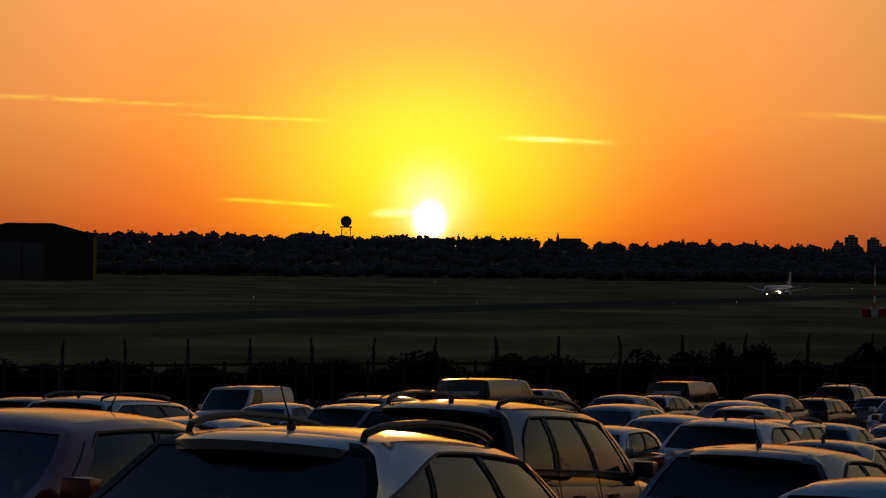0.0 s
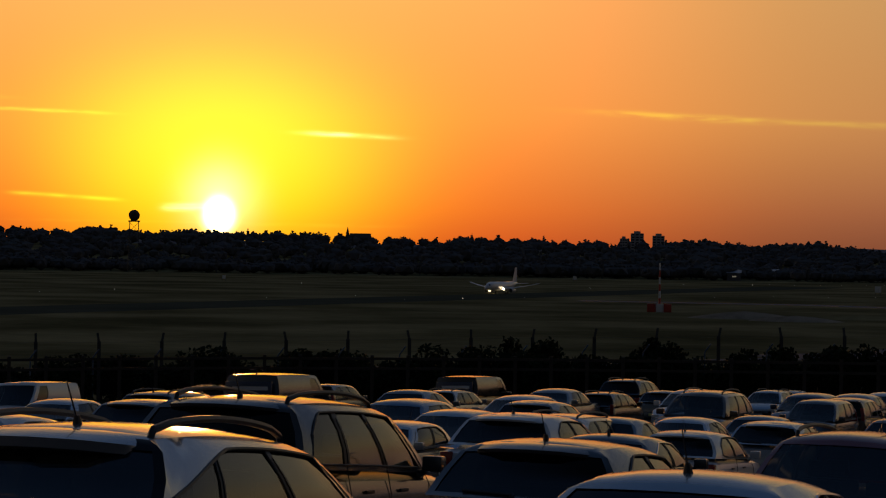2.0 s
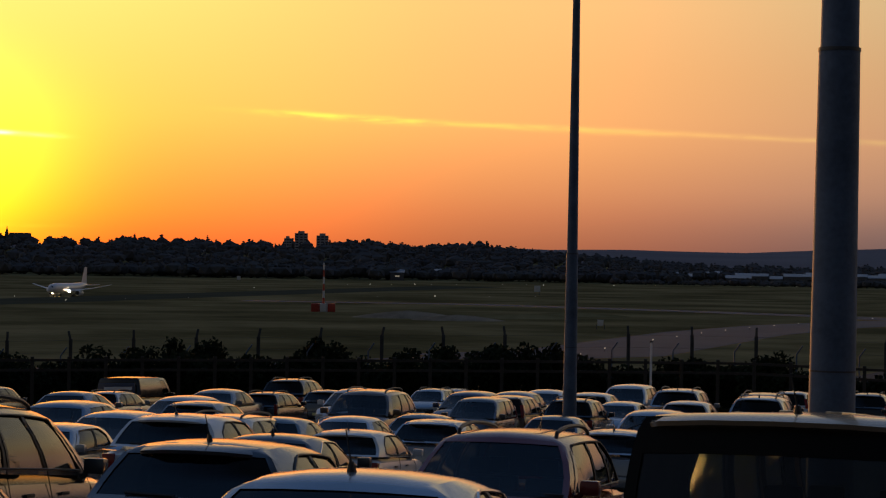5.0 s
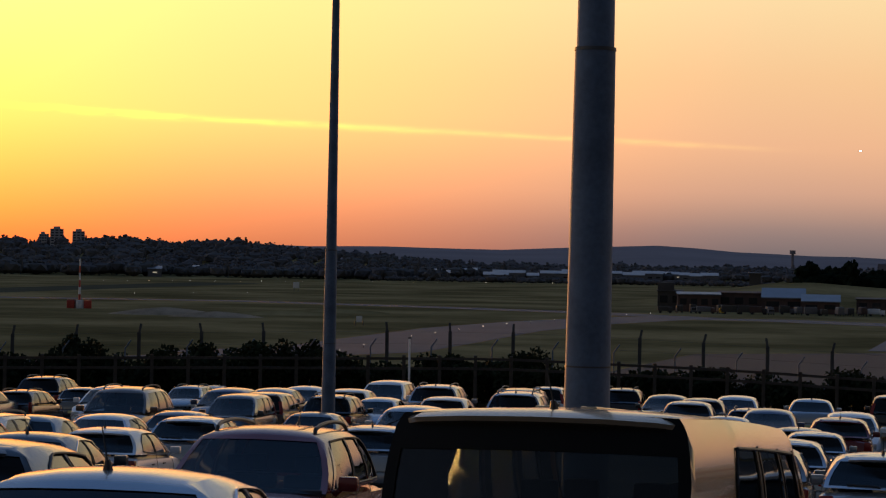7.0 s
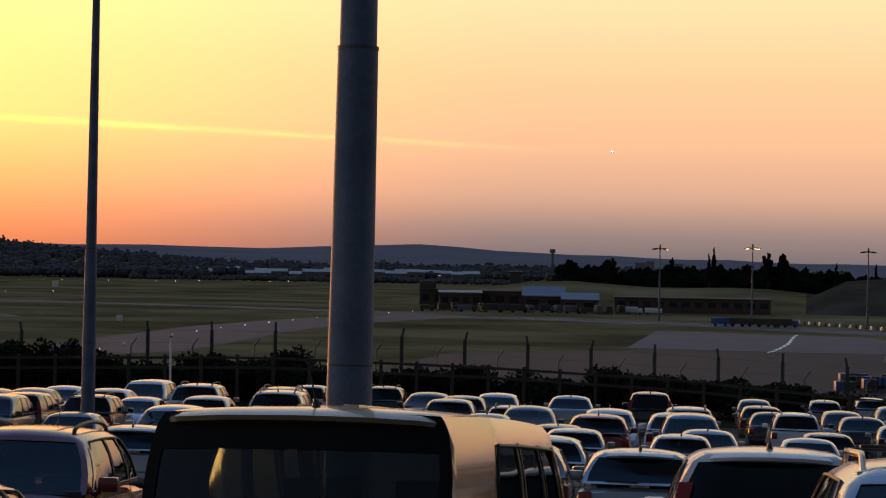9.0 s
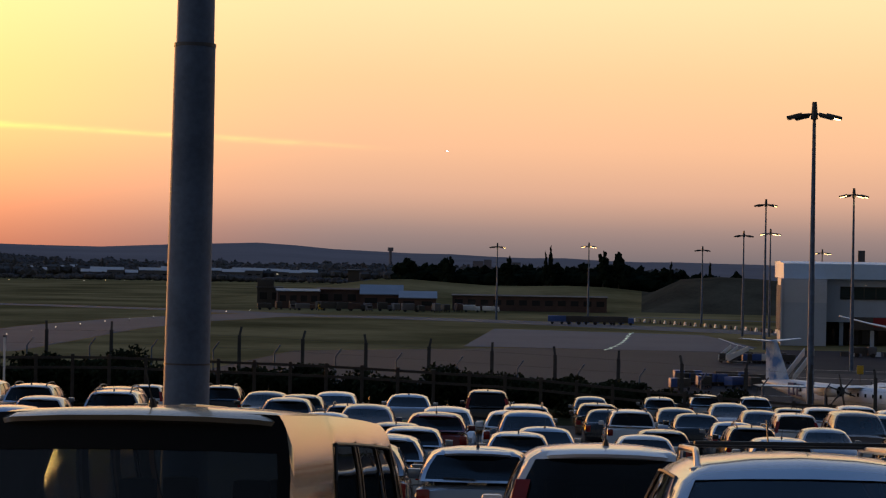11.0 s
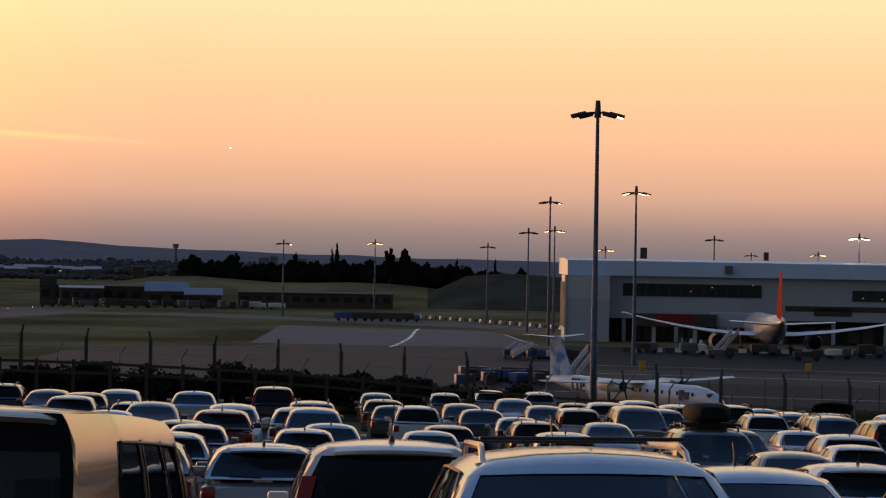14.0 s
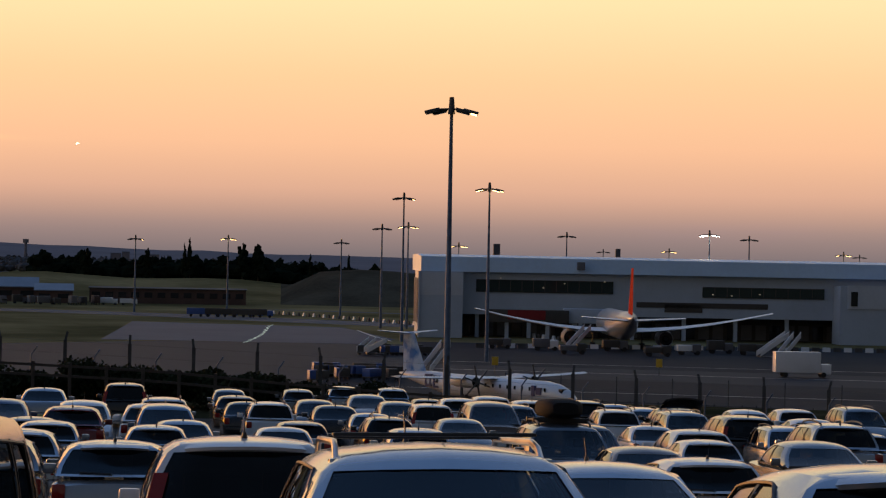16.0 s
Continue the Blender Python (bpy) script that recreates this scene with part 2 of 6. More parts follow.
ROUGH = material("rough_mound_grass", (0.075, 0.064, 0.044), 0.95, 0, 0.4, 0.05, spec=0.0)
# distance haze mixed into the base colour of hills and skyline buildings
HAZE_TINT = material("haze_tinted_distance", (0.20, 0.185, 0.195), 1.0, 0, 0.15, 0.004, spec=0)


# ---- mesh helpers ----
def part(name, bm, mat, parent=None, label="", smooth=True, recalc=True):
    """Links a bmesh as one mesh object, under a thing or a part if one is given."""
    if recalc:
        bmesh.ops.recalc_face_normals(bm, faces=bm.faces)
    me = bpy.data.meshes.new(name)
    bm.to_mesh(me)
    bm.free()
    for m in (mat if isinstance(mat, (list, tuple)) else [mat]):
        me.materials.append(m)
    if smooth:
        for p in me.polygons:
            p.use_smooth = True
        me.set_sharp_from_angle(angle=radians(38))
    ob = new(name, me)
    if parent:
        ob.parent = parent
    if label:
        tagged(ob, label)
    return ob


def empty(name, m, label, category, group="", kind=""):
    ob = new(name)
    ob.empty_display_size = 0.2
    ob.matrix_world = m
    return tagged(ob, label, category, group, kind)


def box(bm, x0, x1, y0, y1, z0, z1, bevel=0.0, m=None):
    v = [bm.verts.new((x, y, z)) for x in (x0, x1) for y in (y0, y1) for z in (z0, z1)]
    f = [bm.faces.new([v[i] for i in q]) for q in ((0, 1, 3, 2), (4, 6, 7, 5), (0, 4, 5, 1), (2, 3, 7, 6), (0, 2, 6, 4), (1, 5, 7, 3))]
    if bevel:
        edges = list({e for q in f for e in q.edges})
        r = bmesh.ops.bevel(bm, geom=edges, offset=bevel, segments=2, affect="EDGES", profile=0.6)
        v = list({w for q in r["faces"] for w in q.verts} | {w for w in v if w.is_valid})
    if m:
        for w in v:
            w.co = m @ w.co
    return bm


def tube(bm, a, b, r0, r1=None, n=10, caps=True):
    """A tapered round bar from a to b."""
    a, b = Vector(a), Vector(b)
    r1 = r0 if r1 is None else r1
    w = (b - a).normalized()
    s = w.orthogonal().normalized()
    t = w.cross(s)
    rings = []
    for c, r in ((a, r0), (b, r1)):
        rings.append([bm.verts.new(c + (s * math.cos(2 * math.pi * i / n) + t * math.sin(2 * math.pi * i / n)) * r) for i in range(n)])
    for i in range(n):
        bm.faces.new((rings[0][i], rings[0][(i + 1) % n], rings[1][(i + 1) % n], rings[1][i]))
    if caps:
        bm.faces.new(rings[0][::-1]), bm.faces.new(rings[1])
    return bm


def loft(bm, rings, closed=True, cap=True):
    """Skins rings of points with the same count."""
    vs = [[bm.verts.new(p) for p in r] for r in rings]
    n = len(vs[0])
    for a, b in zip(vs, vs[1:]):
        for i in range(n if closed else n - 1):
            bm.faces.new((a[i], a[(i + 1) % n], b[(i + 1) % n], b[i]))
    if cap and closed:
        bm.faces.new(vs[0][::-1]), bm.faces.new(vs[-1])
    return vs


def lump(bm, c, rx, ry, rz, rnd, rough=0.25, sub=1):
    """A ragged leafy clump."""
    r = bmesh.ops.create_icosphere(bm, subdivisions=sub, radius=1)
    for v in r["verts"]:
        k = 1 + rnd.uniform(-rough, rough)
        v.co = Vector((c[0] + v.co.x * rx * k, c[1] + v.co.y * ry * k, c[2] + v.co.z * rz * k))


def bm_new():
    return bmesh.new()


def polar(az, d, z=0.0):
    a = radians(az)
    return Vector((d * math.sin(a), d * math.cos(a), z))


# ---- the ground, one sheet to the horizon ----
def ease(a, b, v):
    k = min(1.0, max(0.0, (v - a) / (b - a)))
    return k * k * (3 - 2 * k)


HILL_AZ = (11, 15, 19, 23, 24.3, 25.4, 26.6, 28, 30, 32, 35, 40, 46, 60)
HILL_UP = (9, 14, 27, 35, 41, 46, 43, 36, 30, 27, 22, 18, 16, 9)


def ground_z(x, y):
    """The car park falls away from the eye, a bank drops to the flat airfield, and low hills lie beyond it."""
    r = math.hypot(x, y)
    az = math.degrees(math.atan2(x, y))
    k = min(1.0, 98.0 / max(r, 0.01))
    u, v = x * k, y * k
    if v < 0 or abs(az) > 75:        # behind the eye the bank stays level
        u, v = 0.0, 0.0
    lot = 17 - (LOT[0] + LOT[1] * u + LOT[2] * v + (LOT[3] * u * u + LOT[4] * v * v + LOT[5] * u * v) / 100
                + (LOT[6] * u ** 3 + LOT[7] * u * u * v + LOT[8] * u * v * v + LOT[9] * v ** 3) / 1e4)
    z = lot * (1 - ease(116, 172, r))
    z += ease(1700, 2500, r) * (29 - 4 * ease(-2, 8, az)) * (1 - 0.75 * ease(14, 23, az))
    z += ease(2500, 4300, r) * (float(np.interp(az, HILL_AZ, HILL_UP)) + 1.0 * math.sin(az * 1.7) + 0.8 * math.sin(az * 3.9 + 1))
    z += 9.5 * math.exp(-((az - 29.4) / 2.6) ** 2 - ((r - 960) / 90) ** 2) + 8.0 * math.exp(-((az - 34.5) / 3.2) ** 2 - ((r - 980) / 90) ** 2)
    m = max(0.0, 1 - ((az - 38.6) / 2.3) ** 4) * max(0.0, 1 - ((r - 900) / 60) ** 2)
    z += 12.5 * m ** 0.7
    return z


LOT = (1.4332, 0.0464, 0.0978, 0.0258, -0.0887, -0.0479, -0.0466, 0.0664, -0.0389, 0.0548)
bm = bm_new()
radii = [1, 3, 6, 10, 20, 30, 40, 50, 60, 70, 80, 90, 98, 104, 110, 116, 122, 128, 134, 140, 146, 152, 158, 165, 172, 180, 220, 300, 400, 550, 700, 780, 820, 850, 875, 900, 925, 950, 975, 1000, 1030, 1070, 1120, 1400, 1750,
         2000, 2300, 2600, 3000, 3400, 3800, 4200, 4700]
angles = [-180 + 6 * i for i in range(27)] + [-20 + 1.0 * i for i in range(80)] + [60 + 6 * i for i in range(20)]
grid = [[bm.verts.new((r * math.sin(radians(a)), r * math.cos(radians(a)), ground_z(r * math.sin(radians(a)), r * math.cos(radians(a))))) for a in angles] for r in radii]
hub = bm.verts.new((0, 0, ground_z(0, 0)))
na = len(angles)
for i in range(na):
    bm.faces.new((hub, grid[0][(i + 1) % na], grid[0][i]))
    for k in range(len(radii) - 1):
        f = bm.faces.new((grid[k][i], grid[k][(i + 1) % na], grid[k + 1][(i + 1) % na], grid[k + 1][i]))
        r = radii[k + 1]
        # the farthest rings take the colour with haze painted in
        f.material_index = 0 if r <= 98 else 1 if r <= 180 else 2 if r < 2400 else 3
        if 840 < r <= 975 and 35.9 < angles[i] < 41.5:
            f.material_index = 4
ground = tagged(part("ground", bm, [ASPHALT, BANK, GRASS, HAZE_TINT, ROUGH]), "sloping asphalt car park above flat dusky airfield grass", "ground", kind="structure")
for p in ground.data.polygons:
    p.use_smooth = True


def slab(name, corners, mat, z, label, thick=0.02):
    """A flat paved area, on the airfield."""
    b = bm_new()
    top = [b.verts.new((x, y, z)) for x, y in corners]
    low = [b.verts.new((x, y, z - thick)) for x, y in corners]
    b.faces.new(top)
    for i in range(len(top)):
        j = (i + 1) % len(top)
        b.faces.new((top[i], low[i], low[j], top[j]))
    return tagged(part(name, b, mat, smooth=False), label, "paving", kind="structure")


def flat(az, d):
    p = polar(az, d)
    return (p.x, p.y)


# ---- cars ----
# length, width, height, belt, rear glass base and top, windscreen top and base (from the rear), roof half width, rails, glass
KINDS = {
    "hatch": (4.05, 1.73, 1.48, 0.93, 0.18, 0.55, 2.25, 3.05, 0.565, 0),
    "saloon": (4.65, 1.79, 1.43, 0.92, 0.75, 1.35, 2.75, 3.55, 0.56, 0),
    "estate": (4.65, 1.79, 1.49, 0.92, 0.14, 0.50, 2.85, 3.60, 0.57, 1),
    "suv": (4.50, 1.84, 1.68, 1.02, 0.18, 0.50, 2.70, 3.40, 0.60, 1),
    "crossover": (4.50, 1.85, 1.60, 1.01, 0.10, 0.70, 2.75, 3.60, 0.61, 1),
    "mpv": (4.40, 1.82, 1.66, 0.98, 0.10, 0.36, 2.75, 3.65, 0.60, 0),
    "van": (4.70, 1.86, 1.86, 1.05, 0.03, 0.16, 3.10, 3.80, 0.72, 0),
    "offroader": (4.80, 1.93, 1.88, 1.10, 0.05, 0.20, 2.95, 3.55, 0.81, 0)}
SIDE_STOPS = {"hatch": ((0.14, 0.46), (0.5, 0.86)), "saloon": ((0.14, 0.47), (0.51, 0.86)), "estate": ((0.05, 0.27), (0.31, 0.58), (0.61, 0.9)),
              "suv": ((0.06, 0.27), (0.31, 0.58), (0.61, 0.9)), "crossover": ((0.03, 0.22), (0.24, 0.55), (0.58, 0.92)), "mpv": ((0.05, 0.27), (0.31, 0.58), (0.61, 0.9)), "van": ((0.72, 0.93),),
              "offroader": ((0.33, 0.55), (0.59, 0.77), (0.80, 0.93))}


def cabin_point(kd, s, u, side, out=0.0):
    """A point of the greenhouse's side: s 0 belt to 1 roof, u 0 rear to 1 front."""
    L, W, H, zb, rb, rt, ft, fb, wr, _ = KINDS[kd]
    xr, xf = rb + (rt - rb) * s ** 0.8, fb + (ft - fb) * s ** 0.92
    x = xr + (xf - xr) * u
    hw = (W * 0.472) + (wr + 0.055 - W * 0.472) * s ** 1.3 + 0.03 * math.sin(math.pi * s)
    turn = max(0.0, (s - 0.80) / 0.20)
    boxy = kd in ("offroader", "van")
    hw -= (0.035 if boxy else 0.085) * turn * turn
    hw *= 1 - (0.02 if boxy else 0.07) * abs(2 * u - 1) ** 3
    zl = zb + (0.07 if kd in ("hatch", "crossover", "suv") else 0.02) * (1 - u) * (1 - s)
    z = zl + (roof_edge(kd, x) - zl) * (s + 0.05 * turn * (1 - turn))
    return Vector((x, side * (hw + out), z))


def roof_edge(kd, x):
    L, W, H, zb, rb, rt, ft, fb, wr, _ = KINDS[kd]
    k = (x - (rt * 0.55 + ft * 0.45)) / (ft - rt)
    return H - 0.05 - 0.17 * k * k * (0.5 if kd in ("van", "offroader") else 1)


def end_point(kd, s, v, front, out=0.0):
    """A point of the rear or front glass: v -1 to 1 across."""
    p = cabin_point(kd, s, 1.0 if front else 0.0, 1)
    bulge = (0.13 if front else 0.03 if kd == "offroader" else 0.09) * (1 - v * v)
    return Vector((p.x + (bulge + out if front else -bulge - out), p.y * v, p.z + 0.018 * (1 - v * v) * s))


LV = (0.0, 0.10, 0.36, 0.62, 0.88, 0.94, 1.0)
EV = (-1.0, -0.92, -0.5, 0.0, 0.5, 0.92, 1.0)


def band(kd, u):
    """How low and high the side glass reaches at u: it closes to a point or a slant at the rear."""
    first = SIDE_STOPS[kd][0][0]
    k = {"crossover": 0.30, "hatch": 0.16, "saloon": 0.22, "suv": 0.10, "estate": 0.12, "mpv": 0.08}.get(kd, 0.02)
    shut = min(1.0, max(0.0, 1 - (u - first) / k)) ** 1.7
    lo, hi = 0.10, 0.76 if kd == "offroader" else 0.86
    if kd in ("crossover", "hatch"):
        lo += (0.24 if kd == "crossover" else 0.10) * shut
        hi -= (0.46 if kd == "crossover" else 0.26) * shut
    else:
        hi -= 0.30 * shut
    return lo, hi


def level(kd, s, u):
    """Bends the glass levels of LV to that band."""
    lo, hi = band(kd, u)
    if s <= 0.10:
        return s * lo / 0.10
    if s <= 0.88:
        return lo + (hi - lo) * (s - 0.10) / 0.78
    return hi + (1 - hi) * (s - 0.88) / 0.12


def spread(stops):
    """Every window stop with points between, so that the glass edge curves."""
    return sorted({0.0, 0.03, 0.97, 1.0, *[round(a + (c - a) * i / 4, 4) for a, c in stops for i in range(5)]})


def patch(b, rows):
    vs = [[b.verts.new(p) for p in r] for r in rows]
    for a, c in zip(vs, vs[1:]):
        for i in range(len(a) - 1):
            b.faces.new((a[i], a[i + 1], c[i + 1], c[i]))


def car_body(kd):
    """The lower body: bonnet, flanks, boot or tailgate base, with open wheel arches."""
    L, W, H, zb, rb, rt, ft, fb, wr, _ = KINDS[kd]
    b = bm_new()
    hood = zb - 0.03
    nose = 0.66 if kd != "offroader" and kd != "van" else 0.85
    stations = [(0.0, 0.90, 0.42, zb - 0.22), (0.05, 0.96, 0.36, zb - 0.06), (0.16, 0.985, 0.33, zb), (rb + 0.1, 0.995, 0.3, zb)]
    if kd == "saloon":
        stations[2:] = [(0.16, 0.985, 0.33, zb + 0.03), (rb, 0.995, 0.3, zb + 0.01)]
    stations += [(0.24 * L, 1.0, 0.24, zb), (0.5 * L, 1.0, 0.22, zb - 0.01), (fb - 0.1, 1.0, 0.24, hood), (fb + 0.12, 0.995, 0.25, hood),
                 (L - (L - fb) * 0.45, 0.97, 0.28, hood - 0.05), (L - 0.25, 0.92, 0.31, nose + 0.08), (L - 0.08, 0.84, 0.33, nose), (L, 0.72, 0.40, nose - 0.14)]
    rings = []
    for x, k, lo, top in stations:
        w = W * 0.5 * k
        half = [(0.70 * w, lo - 0.03), (0.955 * w, lo), (0.985 * w, lo + 0.18), (w, lo + 0.36 * (top - lo) + 0.08), (0.985 * w, top - 0.16), (0.945 * w, top - 0.04), (0.86 * w, top), (0.5 * w, top + 0.025), (0, top + 0.035)]
        ring = [Vector((x, y, z)) for y, z in half] + [Vector((x, -y, z)) for y, z in half[-2::-1]]
        rings.append(ring)
    loft(b, rings)
    return b


def car_cabin(kd):
    """Pillars, window frames and roof, open where the glass sits."""
    b = bm_new()
    stops = SIDE_STOPS[kd]
    us = spread(stops)
    for side in (1, -1):
        rows = [[cabin_point(kd, s if u in (0.0, 1.0) else level(kd, s, u), u, side) for u in us] for s in LV]
        vs = [[b.verts.new(p) for p in r] for r in rows]
        for j in range(len(LV) - 1):
            for i in range(len(us) - 1):
                mid = (us[i] + us[i + 1]) / 2
                if 1 <= j <= 3 and any(a < mid < c for a, c in stops):
                    continue
                fc = b.faces.new((vs[j][i], vs[j][i + 1], vs[j + 1][i + 1], vs[j + 1][i]))
                if 1 <= j <= 3 and stops[0][1] < mid < stops[-1][0]:
                    fc.material_index = 1        # black door pillars
    for front in (True, False):
        deep_top = kd == "offroader" and not front
        rows = [[end_point(kd, s, v, front) for v in EV] for s in ((0.0, 0.10, 0.30, 0.50, 0.70, 0.88, 1.0) if deep_top else LV)]
        vs = [[b.verts.new(p) for p in r] for r in rows]
        solid = kd == "van" and not front
        for j in range(len(LV) - 1):
            for i in range(len(EV) - 1):
                if (front or 1 <= j) and j <= 3 and 1 <= i <= len(EV) - 3 and not solid:
                    continue
                fc = b.faces.new((vs[j][i], vs[j][i + 1], vs[j + 1][i + 1], vs[j + 1][i]))
                if not front and (kd == "offroader" or (kd == "crossover" and j >= 1)):
                    fc.material_index = 2        # black tailgate surround
    # roof skin: crowned, from the top edges
    L, W, H, zb, rb, rt, ft, fb, wr, _ = KINDS[kd]
    n = 8
    rows = []
    for i in range(n + 1):
        u = i / n
        row = []
        for v in EV:
            e = cabin_point(kd, 1.0, u, 1)
            ends = abs(2 * u - 1) ** 6
            bul = 0.13 if u > 0.5 else -0.03 if kd == "offroader" else -0.09
            x = e.x + bul * (1 - v * v) * ends
            row.append(Vector((x, e.y * v, e.z + 0.018 * (1 - v * v) * ends + 0.05 * (1 - v * v) ** 0.8 * (1 - ends))))
        rows.append(row)
    patch(b, rows)
    bmesh.ops.remove_doubles(b, verts=b.verts, dist=0.004)
    return b


def car_glass(kd, where, side=1, stop=None):
    b = bm_new()
    lv = (0.09, 0.36, 0.62, 0.895)
    if where == "side":
        a, c = stop
        ks = [a + (c - a) * i / 4 for i in range(5)]
        patch(b, [[cabin_point(kd, level(kd, s, u), u, side, -0.010) for u in ks] for s in (0.08, 0.36, 0.62, 0.895)])
    else:
        vs = [-0.93, -0.5, 0.0, 0.5, 0.93]
        lv = (0.0, 0.36, 0.62, 0.895) if where == "front" else lv
        if kd == "offroader" and where == "rear":
            lv = (0.09, 0.30, 0.50, 0.71)
        patch(b, [[end_point(kd, s, v, where == "front", -0.012) for v in vs] for s in lv])
    return b


def car_wheel(parent, x, y, side):
    b = bm_new()
    r, w = 0.315, 0.2
    prof = [(r - 0.10, -w / 2), (r - 0.02, -w / 2), (r, -w / 2 + 0.03), (r, w / 2 - 0.03), (r - 0.02, w / 2), (r - 0.10, w / 2)]
    n = 18
    rings = [[Vector((q * math.cos(2 * math.pi * i / n), yy, q * math.sin(2 * math.pi * i / n))) for q, yy in prof] for i in range(n)]
    vs = [[b.verts.new(p) for p in ring] for ring in rings]
    for i in range(n):
        for k in range(len(prof)):
            b.faces.new((vs[i][k], vs[i][(k + 1) % 6], vs[(i + 1) % n][(k + 1) % 6], vs[(i + 1) % n][k]))
    tyre = part("wheel", b, RUBBER, parent)
    tyre.location = (x, y, r)
    b = bm_new()
    tube(b, (0, side * 0.075, 0), (0, side * 0.06, 0), 0.215, n=16)
    tube(b, (0, side * 0.10, 0), (0, side * 0.075, 0), 0.05, n=8)
    for i in range(5):
        a = 2 * math.pi * i / 5
        tube(b, (0, side * 0.085, 0), (0.2 * math.cos(a), side * 0.085, 0.2 * math.sin(a)), 0.022, n=5)
    part("rim", b, ALLOY, tyre)


def make_car(kd):
    """One car with its parts; x runs from the tail to the nose, the base on the ground under its middle."""
    L, W, H, zb, rb, rt, ft, fb, wr, rails = KINDS[kd]
    root = new("van" if kd == "van" else "car")
    off = Matrix.Translation((-L / 2, 0, 0))
    part("body", car_body(kd), PAINT["silver"], root)
    part("cabin_frame", car_cabin(kd), [PAINT["silver"], TRIM, GLOSS_BLACK], root)
    part("windscreen", car_glass(kd, "front"), CLEAR_GLASS if kd == "offroader" else GLASS, root)
    if kd != "van":
        part("rear_window", car_glass(kd, "rear"), CLEAR_GLASS if kd == "offroader" else DARK_GLASS, root)
    for stop in SIDE_STOPS[kd]:
        for side in (1, -1):
            part("side_window", car_glass(kd, "side", side, stop), GLASS, root)
    # cabin: floor tray, dash, seats with head rests
    b = bm_new()
    box(b, rb + 0.25, fb - 0.2, -W * 0.42, W * 0.42, zb - 0.10, zb - 0.05)
    box(b, fb - 0.25, fb + 0.02, -W * 0.42, W * 0.42, zb - 0.06, zb + 0.035, 0.03)
    patch(b, [[Vector((p.x, p.y * v, p.z + 0.05 * (1 - v * v) - 0.035)) for v in (-0.96, -0.5, 0, 0.5, 0.96)] for p in [cabin_point(kd, 0.98, 0.03 + 0.94 * i / 6, 1) for i in range(7)]])
    us = spread(SIDE_STOPS[kd])
    for side in (1, -1):
        rows = [[b.verts.new(cabin_point(kd, s if u in (0.0, 1.0) else level(kd, s, u), u, side, -0.03)) for u in us] for s in LV]
        for j in range(len(LV) - 1):
            for i in range(len(us) - 1):
                if not (1 <= j <= 3 and any(a < (us[i] + us[i + 1]) / 2 < c for a, c in SIDE_STOPS[kd])):
                    b.faces.new((rows[j][i], rows[j][i + 1], rows[j + 1][i + 1], rows[j + 1][i]))
    part("cabin_lining", b, CABIN, root)
    # window surrounds and shut lines
    for side in (1, -1):
        b = bm_new()
        stops = SIDE_STOPS[kd]
        ks = [stops[0][0] + (stops[-1][1] - stops[0][0]) * i / 16 for i in range(17)]
        loop = [cabin_point(kd, band(kd, u)[1] + 0.012, u, side, 0.006) for u in ks] + [cabin_point(kd, band(kd, u)[0] - 0.012, u, side, 0.006) for u in ks[::-1]]
        for p, q in zip(loop, loop[1:] + loop[:1]):
            if (p - q).length > 0.004:
                tube(b, p, q, 0.011, n=5)
        part("window_trim", b, CHROME if kd in ("saloon", "estate") else TRIM, root)
        for (a0, a1), (c0, c1) in zip(stops, stops[1:] + ((0.985, 1.0),)):
            b = bm_new()
            u = (a1 + c0) / 2
            line = [cabin_point(kd, k / 5 * 0.8, u, side, 0.002) for k in range(6)]
            line = [Vector((line[0].x, side * W * 0.497, 0.45)), Vector((line[0].x, side * W * 0.497, zb - 0.16))] + line
            loft(b, [[p + Vector((math.cos(a) * 0.005, math.sin(a) * 0.005, 0)) for a in (0, 2.1, 4.2)] for p in line])
            part("door_seam", b, TRIM, root)
    for x in ((fb - 1.35, fb - 2.25) if kd != "van" else (fb - 1.3,)):
        for y in (-0.36, 0.36):
            b = bm_new()
            box(b, x, x + 0.13, y - 0.23, y + 0.23, zb - 0.06, zb + 0.14, 0.04)
            box(b, x + 0.02, x + 0.10, y - 0.12, y + 0.12, zb + 0.16, zb + 0.34, 0.035)
            part("seat", b, CABIN, root)
    for side in (1, -1):
        car_wheel(root, 0.19 * L, side * (W / 2 - 0.11), side)
        car_wheel(root, 0.80 * L, side * (W / 2 - 0.11), side)
        # door mirror
        b = bm_new()
        box(b, fb - 0.42, fb - 0.26, side * W * 0.475, side * (W * 0.475 + 0.20), zb + 0.02, zb + 0.17, 0.035)
        tube(b, (fb - 0.32, side * W * 0.45, zb - 0.02), (fb - 0.33, side * (W * 0.5), zb + 0.06), 0.03, n=6)
        part("door_mirror", b, PAINT["silver"], root)
        # tail lamp and headlamp
        b = bm_new()
        if kd == "mpv":
            p, q = cabin_point(kd, 0.05, 0.0, side), cabin_point(kd, 0.62, 0.0, side)
            loft(b, [[c + Vector((dx, side * dy, 0)) for dx, dy in ((-0.05, -0.10), (-0.05, 0.015), (0.16, 0.025), (0.16, -0.10))] for c in (p - Vector((0.03, 0, 0.3)), p, q)])
        elif kd in ("estate", "van", "offroader"):
            box(b, -0.012, 0.12, side * W * 0.395, side * W * 0.462, zb - 0.28, zb + 0.12, 0.02)
        else:
            box(b, -0.012, 0.16, side * W * 0.36, side * W * 0.465, zb - 0.26, zb - 0.03, 0.03)
